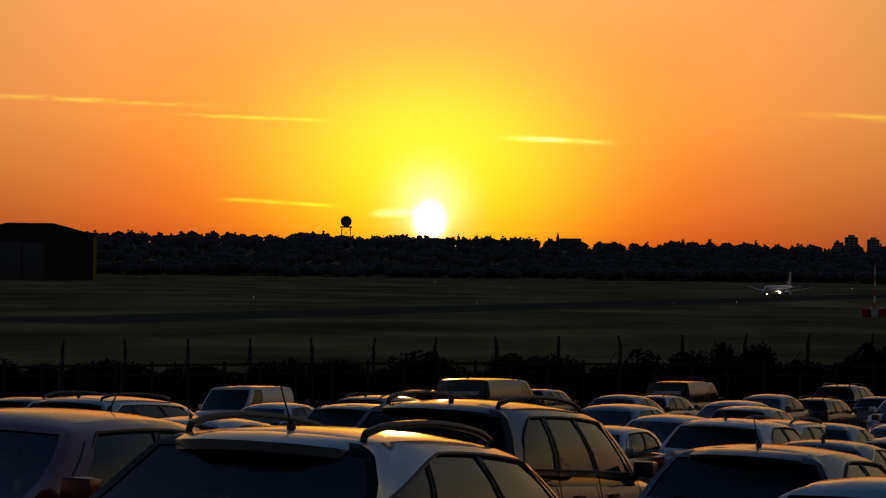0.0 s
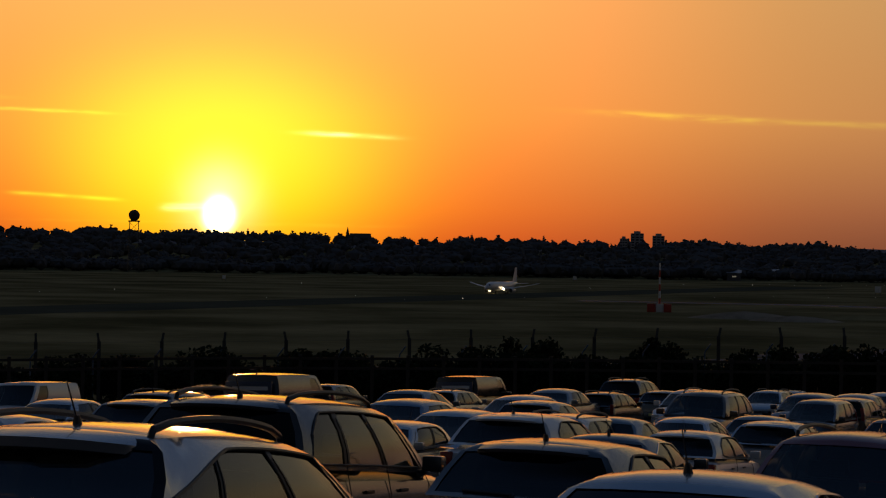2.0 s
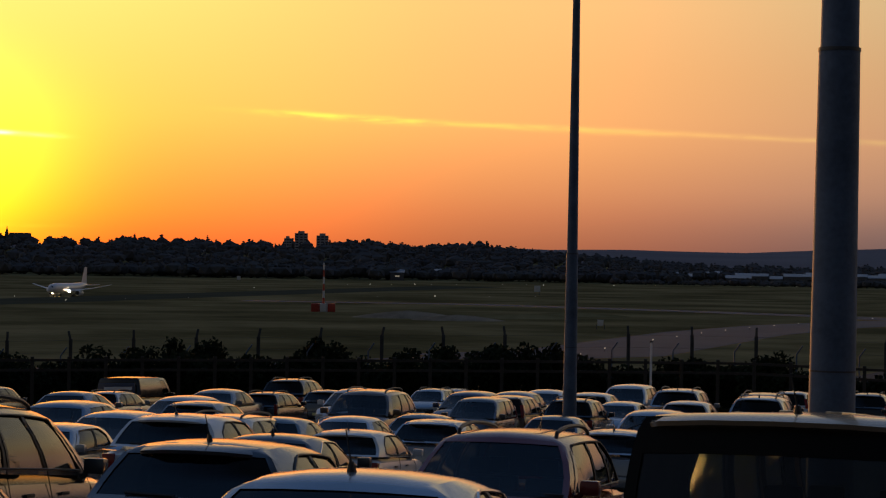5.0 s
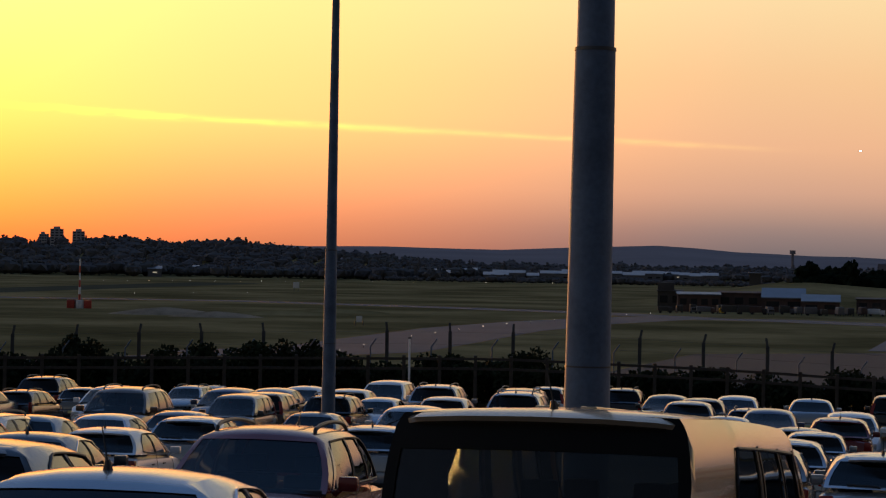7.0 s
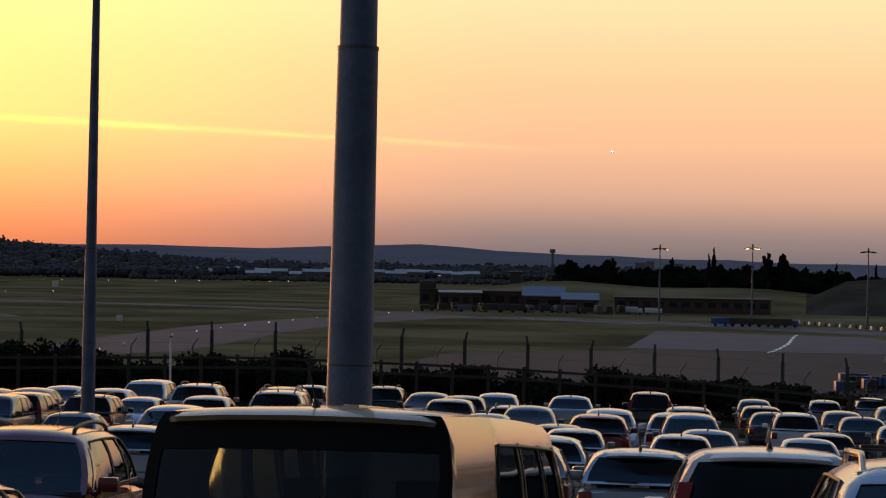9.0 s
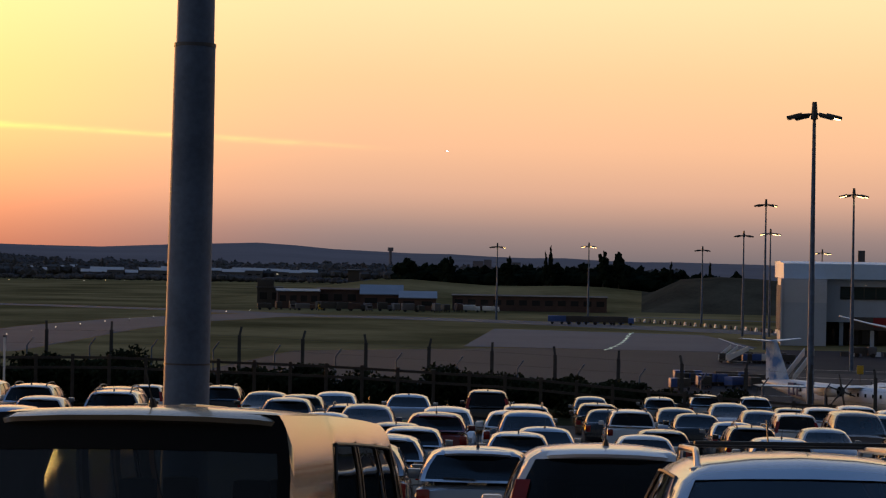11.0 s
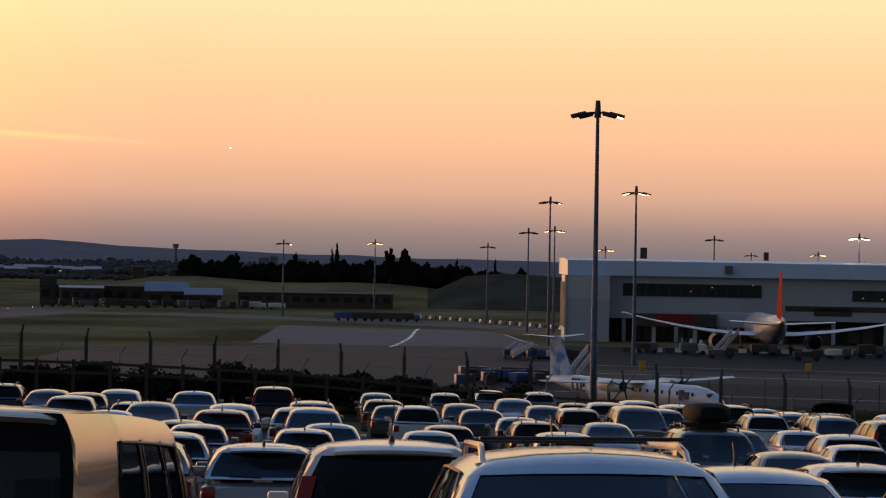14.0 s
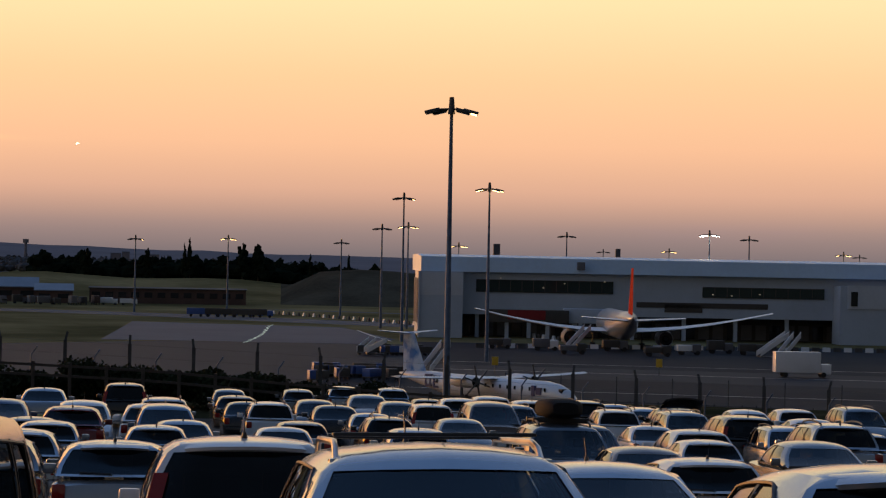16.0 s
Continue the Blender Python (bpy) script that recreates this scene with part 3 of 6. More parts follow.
        part("tail_lamp", b, LAMP_RED, root, "red tail lamp")
        b = bm_new()
        nz = 0.66 if kd not in ("offroader", "van") else 0.84
        box(b, L - 0.34, L - 0.05, side * W * 0.28, side * W * 0.425, nz - 0.14, nz + 0.03, 0.04)
        part("headlamp", b, LAMP_CLEAR, root, "clear headlamp")
        if rails:
            b = bm_new()
            pts = [cabin_point(kd, 1.0, 0.05 + 0.85 * i / 10, side) for i in range(11)]
            pts = [Vector((p.x, p.y * 0.93, p.z + 0.045 + 0.045 * math.sin(math.pi * i / 10) ** 0.4)) for i, p in enumerate(pts)]
            pts = [pts[0] - Vector((0.05, 0, 0.09))] + pts + [pts[-1] - Vector((-0.05, 0, 0.09))]
            loft(b, [[p + Vector((0, math.cos(a) * 0.022, math.sin(a) * 0.022)) for a in [2 * math.pi * i / 6 for i in range(6)]] for p in pts])
            part("roof_rail", b, TRIM if kd != "offroader" else DARK_STEEL, root, "dark roof rail")
        for dx in (0.02, 0.9):
            b = bm_new()
            x = fb - 0.95 - dx
            box(b, x - 0.1, x + 0.1, side * W * 0.492, side * (W * 0.502), zb - 0.15, zb - 0.12, 0.006)
            part("door_handle", b, TRIM, root)
    if kd == "offroader":
        for y in (-0.42, -0.14, 0.14, 0.42):
            b = bm_new()
            box(b, rt + 0.5, ft - 0.6, y - 0.05, y + 0.05, H - 0.05, H + 0.008 - 0.06 * abs(y), 0.01)
            part("roof_rib", b, PAINT["silver"], root)
    # bumpers, plates, grille, wiper, aerial
    b = bm_new()
    box(b, -0.05, 0.2, -W * 0.45, W * 0.45, 0.36, 0.58, 0.05)
    part("rear_bumper", b, PAINT["silver"], root)
    b = bm_new()
    box(b, L - 0.12, L + 0.03, -W * 0.36, W * 0.36, 0.30, 0.50, 0.05)
    part("front_bumper", b, TRIM, root)
    b = bm_new()
    box(b, L - 0.05, L + 0.02, -0.36, 0.36, 0.53, 0.6, 0.015)
    part("grille", b, TRIM, root)
    b = bm_new()
    box(b, -0.062, -0.045, -0.26, 0.26, 0.42, 0.53)
    pl = part("number_plate", b, PLATE, root, "yellow rear plate with a plain bar")
    b = bm_new()
    box(b, -0.066, -0.062, -0.2, 0.2, 0.45, 0.50)
    part("plate_bar", b, INK, pl)
    b = bm_new()
    box(b, L + 0.03, L + 0.042, -0.26, 0.26, 0.35, 0.46)
    pl = part("number_plate", b, PLATE_W, root, "white front plate with a plain bar")
    b = bm_new()
    box(b, L + 0.042, L + 0.046, -0.2, 0.2, 0.38, 0.43)
    part("plate_bar", b, INK, pl)
    if kd not in ("saloon", "van"):
        b = bm_new()
        p, q = end_point(kd, 0.12, 0.05, False, 0.02), end_point(kd, 0.16, 0.6, False, 0.02)
        tube(b, p, q, 0.012, n=5), tube(b, p, p + Vector((0.02, 0, -0.03)), 0.025, n=6)
        part("rear_wiper", b, TRIM, root)
        b = bm_new()
        reach, deep = (0.15, 0.085) if kd == "crossover" else (0.11, 0.045)
        rim = [end_point(kd, 1.0, v, False) for v in (-1.0, -0.97, -0.88, -0.5, 0.0, 0.5, 0.88, 0.97, 1.0)]
        ends = [1 - abs(v) ** 10 for v in (-1.0, -0.97, -0.88, -0.5, 0.0, 0.5, 0.88, 0.97, 1.0)]
        rows = [[Vector((p.x + 0.14 - (0.14 + reach * k_) * q, p.y * 0.985, p.z + 0.022 - 0.05 * q * q - 0.012 * (1 - k_))) for p, k_ in zip(rim, ends)] for q in (0, 0.35, 0.7, 0.92, 1.0)]
        rows.append([p + Vector((0.012, 0, -deep * 0.6)) for p in rows[-1]])
        rows.append([Vector((p.x + 0.03, p.y * 0.97, p.z - deep - 0.03)) for p in rim])
        patch(b, rows)
        part("spoiler", b, PAINT["silver"], root)
    b = bm_new()
    e = Vector((rt + 0.28, 0, H - 0.02)) if kd != "saloon" else Vector((rt + 0.2, 0, H - 0.01))
    tube(b, e - Vector((0, 0, 0.03)), e + Vector((-0.02, 0, 0.045)), 0.035, 0.015, n=8)
    tube(b, e + Vector((-0.02, 0, 0.03)), e + Vector((-0.16, 0, 0.22)), 0.006, 0.004, n=5)
    part("aerial", b, TRIM, root)
    for o in root.children:
        o.matrix_local = off @ o.matrix_local
    root.rotation_mode = "XYZ"
    return root


TEMPLATES = {}
PAINTED = ("body", "cabin_frame", "door_mirror", "rear_bumper", "spoiler", "roof_rib")


def park(kd, colour, x, y, heading, label, size=1.0):
    """Parks a car at x, y, nose towards heading (degrees clockwise from +y), on the slope."""
    fx, fy = math.sin(radians(heading)), math.cos(radians(heading))
    nose, tail = ground_z(x + 1.4 * fx, y + 1.4 * fy), ground_z(x - 1.4 * fx, y - 1.4 * fy)
    lft, rgt = ground_z(x - 0.8 * fy, y + 0.8 * fx), ground_z(x + 0.8 * fy, y - 0.8 * fx)
    fwd = Vector((fx * 2.8, fy * 2.8, nose - tail)).normalized()
    left = Vector((-fy * 1.6, fx * 1.6, lft - rgt)).normalized()
    up = fwd.cross(left).normalized()
    left = up.cross(fwd)
    m = Matrix((fwd, left, up)).transposed().to_4x4()
    m.translation = (x, y, (nose + tail + lft + rgt) / 4 + 0.002)
    if kd not in TEMPLATES:
        ob = TEMPLATES[kd] = make_car(kd)
        ob.matrix_world = m
    else:
        ob = copy_thing(TEMPLATES[kd], m)
    ob.scale = (size, size, size)
    ob.name = "van" if kd == "van" else "car"
    tagged(ob, label, "van" if kd == "van" else "car", "cars in the car park")
    if math.hypot(x, y) > 44:            # too far off for its finest parts to show
        for o in [c for c in ob.children_recursive if c.name.split(".")[0] in ("door_handle", "plate_bar", "window_trim", "door_seam", "grille")]:
            bpy.data.objects.remove(o)
        if int(abs(x) * 10) % 2:             # every other car carries no mast
            for o in [c for c in ob.children if c.name.split(".")[0] == "aerial"]:
                bpy.data.objects.remove(o)
    for o in ob.children:
        if o.name.split(".")[0] in PAINTED:
            o.material_slots[0].link = "OBJECT"
            o.material_slots[0].material = PAINT[colour]
    return ob


# ---- what cars carry ----
def roof_rack(ob, kd):
    """Raised rails with two cross bars, clamped to a roof."""
    L, W, H, zb, rb, rt, ft, fb, wr, _ = KINDS[kd]
    rack = empty("roof_rack", ob.matrix_basis.copy(), "raised silver roof rack clamped to a car roof", "roof rack")
    for side in (1, -1):
        bq = bm_new()
        pts = [Vector((ft - 0.1 - L / 2, side * wr * 0.93, H - 0.19)), Vector((ft - 0.3 - L / 2, side * wr * 0.92, H - 0.05)), Vector((ft - 0.5 - L / 2, side * wr * 0.91, H - 0.01)),
               Vector((rt + 0.4 - L / 2, side * wr * 0.91, H + 0.02)), Vector((rt + 0.2 - L / 2, side * wr * 0.92, H - 0.1))]
        loft(bq, [[p + Vector((math.sin(a) * 0.02, math.cos(a) * 0.018, math.sin(a) * 0.02)) for a in [2 * math.pi * i / 8 for i in range(8)]] for p in pts])
        part("side_rail", bq, ALLOY, rack)
        bq = bm_new()
        box(bq, ft - 0.2 - L / 2, ft - 0.08 - L / 2, side * wr * 0.86, side * wr * 1.0, H - 0.2, H - 0.1, 0.02)
        part("clamp", bq, CHROME, rack)
    for x in (ft - 0.42 - L / 2, rt + 0.6 - L / 2):
        bq = bm_new()
        box(bq, x - 0.04, x + 0.04, -wr * 0.93, wr * 0.93, H + 0.018, H + 0.040, 0.008)
        part("cross_bar", bq, TRIM, rack)
    return rack


def roof_box(ob, kd):
    """A rounded black luggage box on two bars."""
    L, W, H, zb, rb, rt, ft, fb, wr, _ = KINDS[kd]
    rb_ = empty("roof_box", ob.matrix_basis.copy(), "black rounded luggage box on a car roof", "roof box")
    bq = bm_new()
    rings = []
    for q, k in ((0.0, 0.45), (0.06, 0.78), (0.2, 0.95), (0.6, 1.0), (0.9, 0.9), (1.0, 0.6)):
        rings.append([Vector((rt + 0.1 + 2.0 * q - L / 2, math.copysign(abs(math.cos(a)) ** 0.6, math.cos(a)) * 0.42 * k, H + 0.27 + math.copysign(abs(math.sin(a)) ** 0.6, math.sin(a)) * 0.20 * k)) for a in [2 * math.pi * i / 20 for i in range(20)]])
    loft(bq, rings)
    part("shell", bq, MATT, rb_)
    for x in (rt + 0.5 - L / 2, rt + 1.5 - L / 2):
        bq = bm_new()
        box(bq, x - 0.04, x + 0.04, -wr * 0.95, wr * 0.95, H - 0.02, H + 0.08, 0.015)
        part("bar", bq, TRIM, rb_)


def raised_tailgate(ob, kd):
    """An open tailgate, hinged at the rear edge of the roof."""
    L, W, H, zb, rb, rt, ft, fb, wr, _ = KINDS[kd]
    bq = bm_new()
    rows = [[Vector((-0.95 * k - 0.02, v * W * 0.42 * (1 - 0.1 * k), 0.34 * k + 0.09 * (1 - v * v) + 0.02)) for v in EV] for k in (0, 0.3, 0.6, 0.85, 1.0)]
    rows += [[p - Vector((0, 0, 0.06)) for p in r] for r in rows[::-1]]
    patch(bq, rows)
    o = part("open_tailgate", bq, PAINT["black"], ob, "raised open tailgate")
    o.location = (rt - L / 2, 0, H - 0.06)


def sign_panel(ob, kd):
    """A pale lettered board on a van's tail, its writing shown as plain bars."""
    L, W, H, zb, rb, rt, ft, fb, wr, _ = KINDS[kd]
    bq = bm_new()
    box(bq, -L / 2 - 0.14, -L / 2 - 0.10, -0.72, 0.72, zb - 0.1, H - 0.25, 0.01)
    board = part("sign_panel", bq, PAINT["navy"], ob, "dark blue sign panel with plain pale bars")
    for y0, y1, z in ((-0.6, 0.5, H - 0.5), (-0.5, 0.3, H - 0.72)):
        bq = bm_new()
        box(bq, -L / 2 - 0.147, -L / 2 - 0.141, y0, y1, z, z + 0.11)
        part("bar", bq, PAINT["white"], board, smooth=False)


EXTRAS = {"rack": roof_rack, "box": roof_box, "tailgate": raised_tailgate, "sign": sign_panel}



# the parked rows, near to far
park("crossover", "silver", -0.35, 12.19, 22.7, "silver crossover car parked nose down the sloping car park", 0.957)
EXTRAS["rack"](park("mpv", "silver", 7.57, 8.98, 214.0, "silver people carrier parked nose up the sloping car park", 0.977), "mpv")
park("saloon", "silver", 2.79, 12.44, 26.9, "silver saloon car parked nose down the sloping car park", 0.995)
park("offroader", "tan", 6.09, 12.69, 41.0, "tan boxy offroad car parked nose down the sloping car park", 0.977)
park("hatch", "maroon", -2.80, 13.91, 201.0, "maroon hatchback parked nose up the sloping car park", 1.054)
bare = park("hatch", "silver", 10.20, 8.28, 36.5, "silver hatchback with no aerial parked nose down the sloping car park", 1.02)
for o in [c for c in bare.children if c.name.split(".")[0] == "aerial"]:
    bpy.data.objects.remove(o)
park("hatch", "dark_grey", 3.08, 18.96, 26.0, "dark grey hatchback parked nose down the sloping car park", 1.040)
park("mpv", "white", 11.60, 16.59, 32.8, "white people carrier parked nose down the sloping car park", 1.020)
park("suv", "dark_grey", 0.67, 21.20, 24.0, "dark grey tall family car parked nose down the sloping car park", 1.071)
park("saloon", "silver", 14.16, 14.44, 215.2, "silver saloon car parked nose up the sloping car park", 1.042)
maroon_suv = park("suv", "maroon", 6.37, 22.24, 207.8, "maroon tall family car parked nose up the sloping car park", 1.016)
park("hatch", "silver", -2.89, 30.00, 22.3, "silver hatchback parked nose down the sloping car park", 0.969)
park("hatch", "white", 22.90, 21.55, 35.8, "white hatchback parked nose down the sloping car park", 0.976)
park("hatch", "silver", 17.12, 27.60, 32.0, "silver hatchback parked nose down the sloping car park", 1.038)
park("estate", "silver", -5.08, 35.94, 21.6, "silver estate car parked nose down the sloping car park", 1.088)
park("hatch", "white", 5.01, 35.81, 25.8, "white hatchback parked nose down the sloping car park", 1.100)
park("hatch", "white", 8.38, 38.81, 26.9, "white hatchback parked nose down the sloping car park", 0.928)
park("hatch", "silver", 2.79, 39.16, 205.0, "silver hatchback parked nose up the sloping car park", 0.900)
park("saloon", "brown", 29.91, 29.42, 215.4, "brown saloon car parked nose up the sloping car park", 0.995)
park("hatch", "silver", 14.29, 41.68, 28.6, "silver hatchback parked nose down the sloping car park", 0.972)
park("hatch", "grey", -1.37, 44.72, 23.4, "grey hatchback parked nose down the sloping car park", 1.025)
park("hatch", "silver", 11.52, 45.17, 27.5, "silver hatchback parked nose down the sloping car park", 0.985)
park("hatch", "silver", 4.55, 45.40, 205.4, "silver hatchback parked nose up the sloping car park", 0.982)
EXTRAS["box"](park("suv", "dark_grey", 31.92, 33.78, 214.9, "dark grey tall family car parked nose up the sloping car park", 1.060), "suv")
park("saloon", "grey", 36.05, 30.44, 216.5, "grey saloon car parked nose up the sloping car park", 1.070)
park("hatch", "black", -8.75, 48.67, 21.2, "black hatchback parked nose down the sloping car park", 0.985)
park("hatch", "blue", 3.77, 48.96, 205.1, "slate blue hatchback parked nose up the sloping car park", 1.070)
park("saloon", "silver", 10.52, 50.28, 206.9, "silver saloon car parked nose up the sloping car park", 0.930)
park("hatch", "white", 38.35, 35.89, 35.8, "white hatchback parked nose down the sloping car park", 0.947)
park("hatch", "silver", 28.69, 44.45, 32.2, "silver hatchback parked nose down the sloping car park", 0.936)
park("hatch", "silver", 34.03, 41.28, 33.9, "silver hatchback parked nose down the sloping car park", 0.985)
park("saloon", "silver", -3.99, 52.62, 202.9, "silver saloon car parked nose up the sloping car park", 0.958)
park("hatch", "silver", 27.11, 46.72, 31.5, "silver hatchback parked nose down the sloping car park", 0.949)
park("hatch", "grey", 7.93, 55.02, 25.9, "grey hatchback parked nose down the sloping car park", 1.037)
park("saloon", "white", 32.73, 44.93, 33.0, "white saloon car parked nose down the sloping car park", 0.930)
park("saloon", "grey", 13.34, 54.20, 27.4, "grey saloon car parked nose down the sloping car park", 0.930)
park("hatch", "white", 41.27, 38.95, 35.7, "white hatchback parked nose down the sloping car park", 1.054)
park("estate", "dark_grey", -1.29, 57.42, 23.5, "dark grey estate car parked nose down the sloping car park", 1.036)
park("hatch", "silver", 19.05, 53.22, 208.9, "silver hatchback parked nose up the sloping car park", 1.070)
park("mpv", "black", 39.72, 41.21, 215.0, "black people carrier parked nose up the sloping car park", 0.945)
park("hatch", "grey", 28.84, 50.56, 31.4, "grey hatchback parked nose down the sloping car park", 0.930)
park("saloon", "grey", 17.16, 55.22, 28.3, "grey saloon car parked nose down the sloping car park", 0.930)
park("suv", "silver", 45.01, 37.61, 36.6, "silver tall family car parked nose down the sloping car park", 1.070)
park("saloon", "silver", 32.07, 48.42, 32.4, "silver saloon car parked nose down the sloping car park", 0.964)
park("hatch", "black", 35.76, 48.29, 33.2, "black hatchback parked nose down the sloping car park", 0.930)
park("hatch", "maroon", 31.87, 53.61, 31.7, "maroon hatchback parked nose down the sloping car park", 1.070)
park("suv", "brown", 13.18, 60.45, 207.0, "brown tall family car parked nose up the sloping car park", 1.070)
park("saloon", "silver", 8.16, 61.46, 205.9, "silver saloon car parked nose up the sloping car park", 1.070)
park("mpv", "blue", 34.24, 52.54, 212.3, "slate blue people carrier parked nose up the sloping car park", 1.004)
park("hatch", "silver", 49.68, 40.45, 36.8, "silver hatchback parked nose down the sloping car park", 0.982)
park("suv", "silver", 47.76, 41.32, 216.3, "silver tall family car parked nose up the sloping car park", 0.930)
park("saloon", "white", 30.47, 57.66, 31.0, "white saloon car parked nose down the sloping car park", 0.974)
park("estate", "black", 42.08, 52.43, 33.7, "black estate car parked nose down the sloping car park", 0.930)
park("hatch", "white", 36.24, 56.47, 32.2, "white hatchback parked nose down the sloping car park", 1.070)
park("mpv", "black", 50.05, 45.32, 36.0, "black people carrier parked nose down the sloping car park", 1.070)
park("saloon", "white", 48.20, 47.26, 35.4, "white saloon car parked nose down the sloping car park", 0.947)
park("mpv", "dark_grey", 17.72, 65.12, 207.8, "dark grey people carrier parked nose up the sloping car park", 0.930)
park("saloon", "grey", 44.09, 51.25, 214.2, "grey saloon car parked nose up the sloping car park", 0.958)
park("hatch", "white", 34.85, 58.03, 211.7, "white hatchback parked nose up the sloping car park", 1.070)
park("saloon", "grey", 5.75, 68.20, 25.1, "grey saloon car parked nose down the sloping car park", 1.070)
park("suv", "black", 21.17, 66.01, 28.4, "black tall family car parked nose down the sloping car park", 0.930)
EXTRAS["sign"](park("van", "dark_grey", 1.66, 70.14, 24.2, "dark grey panel van parked nose down the sloping car park", 1.070), "van")
park("suv", "silver", 27.08, 65.22, 29.6, "silver tall family car parked nose down the sloping car park", 1.070)
park("saloon", "navy", 33.83, 61.21, 211.2, "navy blue saloon car parked nose up the sloping car park", 1.070)
park("suv", "silver", 38.97, 59.96, 32.3, "silver tall family car parked nose down the sloping car park", 0.999)
park("van", "white", -6.34, 70.41, 202.6, "white panel van parked nose up the sloping car park", 0.930)
park("mpv", "brown", 19.92, 69.11, 27.9, "brown people carrier parked nose down the sloping car park", 0.930)
park("suv", "grey", -0.03, 71.72, 23.9, "grey tall family car parked nose down the sloping car park", 0.930)
park("hatch", "white", 25.32, 67.05, 29.1, "white hatchback parked nose down the sloping car park", 1.038)
park("saloon", "silver", 44.67, 56.45, 33.6, "silver saloon car parked nose down the sloping car park", 0.930)
park("suv", "white", 43.18, 60.04, 32.9, "white tall family car parked nose down the sloping car park", 0.930)
park("estate", "navy", 35.61, 65.71, 31.1, "navy blue estate car parked nose down the sloping car park", 0.950)
park("hatch", "grey", 33.73, 66.42, 30.7, "grey hatchback parked nose down the sloping car park", 1.070)
park("hatch", "silver", 23.74, 69.62, 208.7, "silver hatchback parked nose up the sloping car park", 0.930)
park("mpv", "brown", 49.06, 55.50, 214.4, "brown people carrier parked nose up the sloping car park", 1.070)
park("suv", "black", 29.12, 69.96, 29.6, "black tall family car parked nose down the sloping car park", 1.070)
park("suv", "grey", 54.11, 51.33, 215.6, "grey tall family car parked nose up the sloping car park", 0.989)
park("hatch", "navy", 19.21, 72.05, 207.7, "navy blue hatchback parked nose up the sloping car park", 1.070)
park("saloon", "grey", 11.07, 74.71, 206.1, "grey saloon car parked nose up the sloping car park", 1.070)
park("saloon", "white", 58.03, 49.31, 36.5, "white saloon car parked nose down the sloping car park", 1.070)
park("hatch", "silver", 1.39, 75.92, 204.2, "silver hatchback parked nose up the sloping car park", 0.989)
park("hatch", "white", 15.71, 74.31, 207.0, "white hatchback parked nose up the sloping car park", 1.070)
park("saloon", "black", 46.61, 60.93, 33.4, "black saloon car parked nose down the sloping car park", 1.000)
park("hatch", "white", 24.36, 74.06, 28.5, "white hatchback parked nose down the sloping car park", 1.070)
park("mpv", "white", 50.27, 60.18, 34.0, "white people carrier parked nose down the sloping car park", 0.930)
park("suv", "silver", 27.44, 73.46, 29.1, "silver tall family car parked nose down the sloping car park", 1.070)
park("suv", "white", 55.37, 56.11, 35.2, "white tall family car parked nose down the sloping car park", 0.930)
park("saloon", "black", 45.28, 64.33, 32.8, "black saloon car parked nose down the sloping car park", 0.982)
park("hatch", "black", 36.32, 70.51, 30.8, "black hatchback parked nose down the sloping car park", 1.070)
park("estate", "black", 13.68, 78.76, 26.4, "black estate car parked nose down the sloping car park", 0.930)
park("saloon", "grey", 21.89, 75.72, 208.0, "grey saloon car parked nose up the sloping car park", 1.070)
park("suv", "grey", 53.24, 58.85, 214.5, "grey tall family car parked nose up the sloping car park", 0.930)
park("estate", "silver", 8.38, 81.90, 25.4, "silver estate car parked nose down the sloping car park", 0.930)
park("hatch", "black", 48.78, 64.86, 213.2, "black hatchback parked nose up the sloping car park", 0.985)
EXTRAS["tailgate"](park("hatch", "black", 60.01, 57.62, 35.6, "black hatchback parked nose down the sloping car park", 1.070), "hatch")
park("hatch", "dark_grey", 52.16, 64.19, 213.8, "dark grey hatchback parked nose up the sloping car park", 0.973)
park("hatch", "brown", 48.00, 68.90, 32.7, "brown hatchback parked nose down the sloping car park", 1.001)
park("saloon", "white", 24.28, 79.89, 208.2, "white saloon car parked nose up the sloping car park", 1.070)
park("hatch", "silver", 39.36, 73.73, 211.0, "silver hatchback parked nose up the sloping car park", 1.070)
park("saloon", "black", 37.20, 75.25, 210.6, "black saloon car parked nose up the sloping car park", 1.070)
park("mpv", "white", 27.78, 80.37, 208.8, "white people carrier parked nose up the sloping car park", 1.067)
park("hatch", "white", 56.16, 65.54, 34.2, "white hatchback parked nose down the sloping car park", 1.070)
park("suv", "black", 59.97, 62.45, 35.0, "black tall family car parked nose down the sloping car park", 0.979)
park("van", "black", 9.70, 86.60, 25.5, "black panel van parked nose down the sloping car park", 1.024)
park("hatch", "white", 58.46, 63.93, 34.6, "white hatchback parked nose down the sloping car park", 1.070)
park("saloon", "silver", 43.20, 74.79, 31.5, "silver saloon car parked nose down the sloping car park", 1.070)
park("saloon", "white", 63.99, 57.41, 216.0, "white saloon car parked nose up the sloping car park", 1.046)
park("hatch", "grey", 17.13, 85.27, 26.8, "grey hatchback parked nose down the sloping car park", 0.930)
park("suv", "grey", 67.12, 54.46, 216.8, "grey tall family car parked nose up the sloping car park", 1.025)
park("hatch", "white", 66.77, 57.70, 36.3, "white hatchback parked nose down the sloping car park", 1.045)
park("mpv", "black", 47.06, 75.19, 32.0, "black people carrier parked nose down the sloping car park", 1.052)
park("estate", "silver", 62.46, 61.39, 215.4, "silver estate car parked nose up the sloping car park", 0.930)
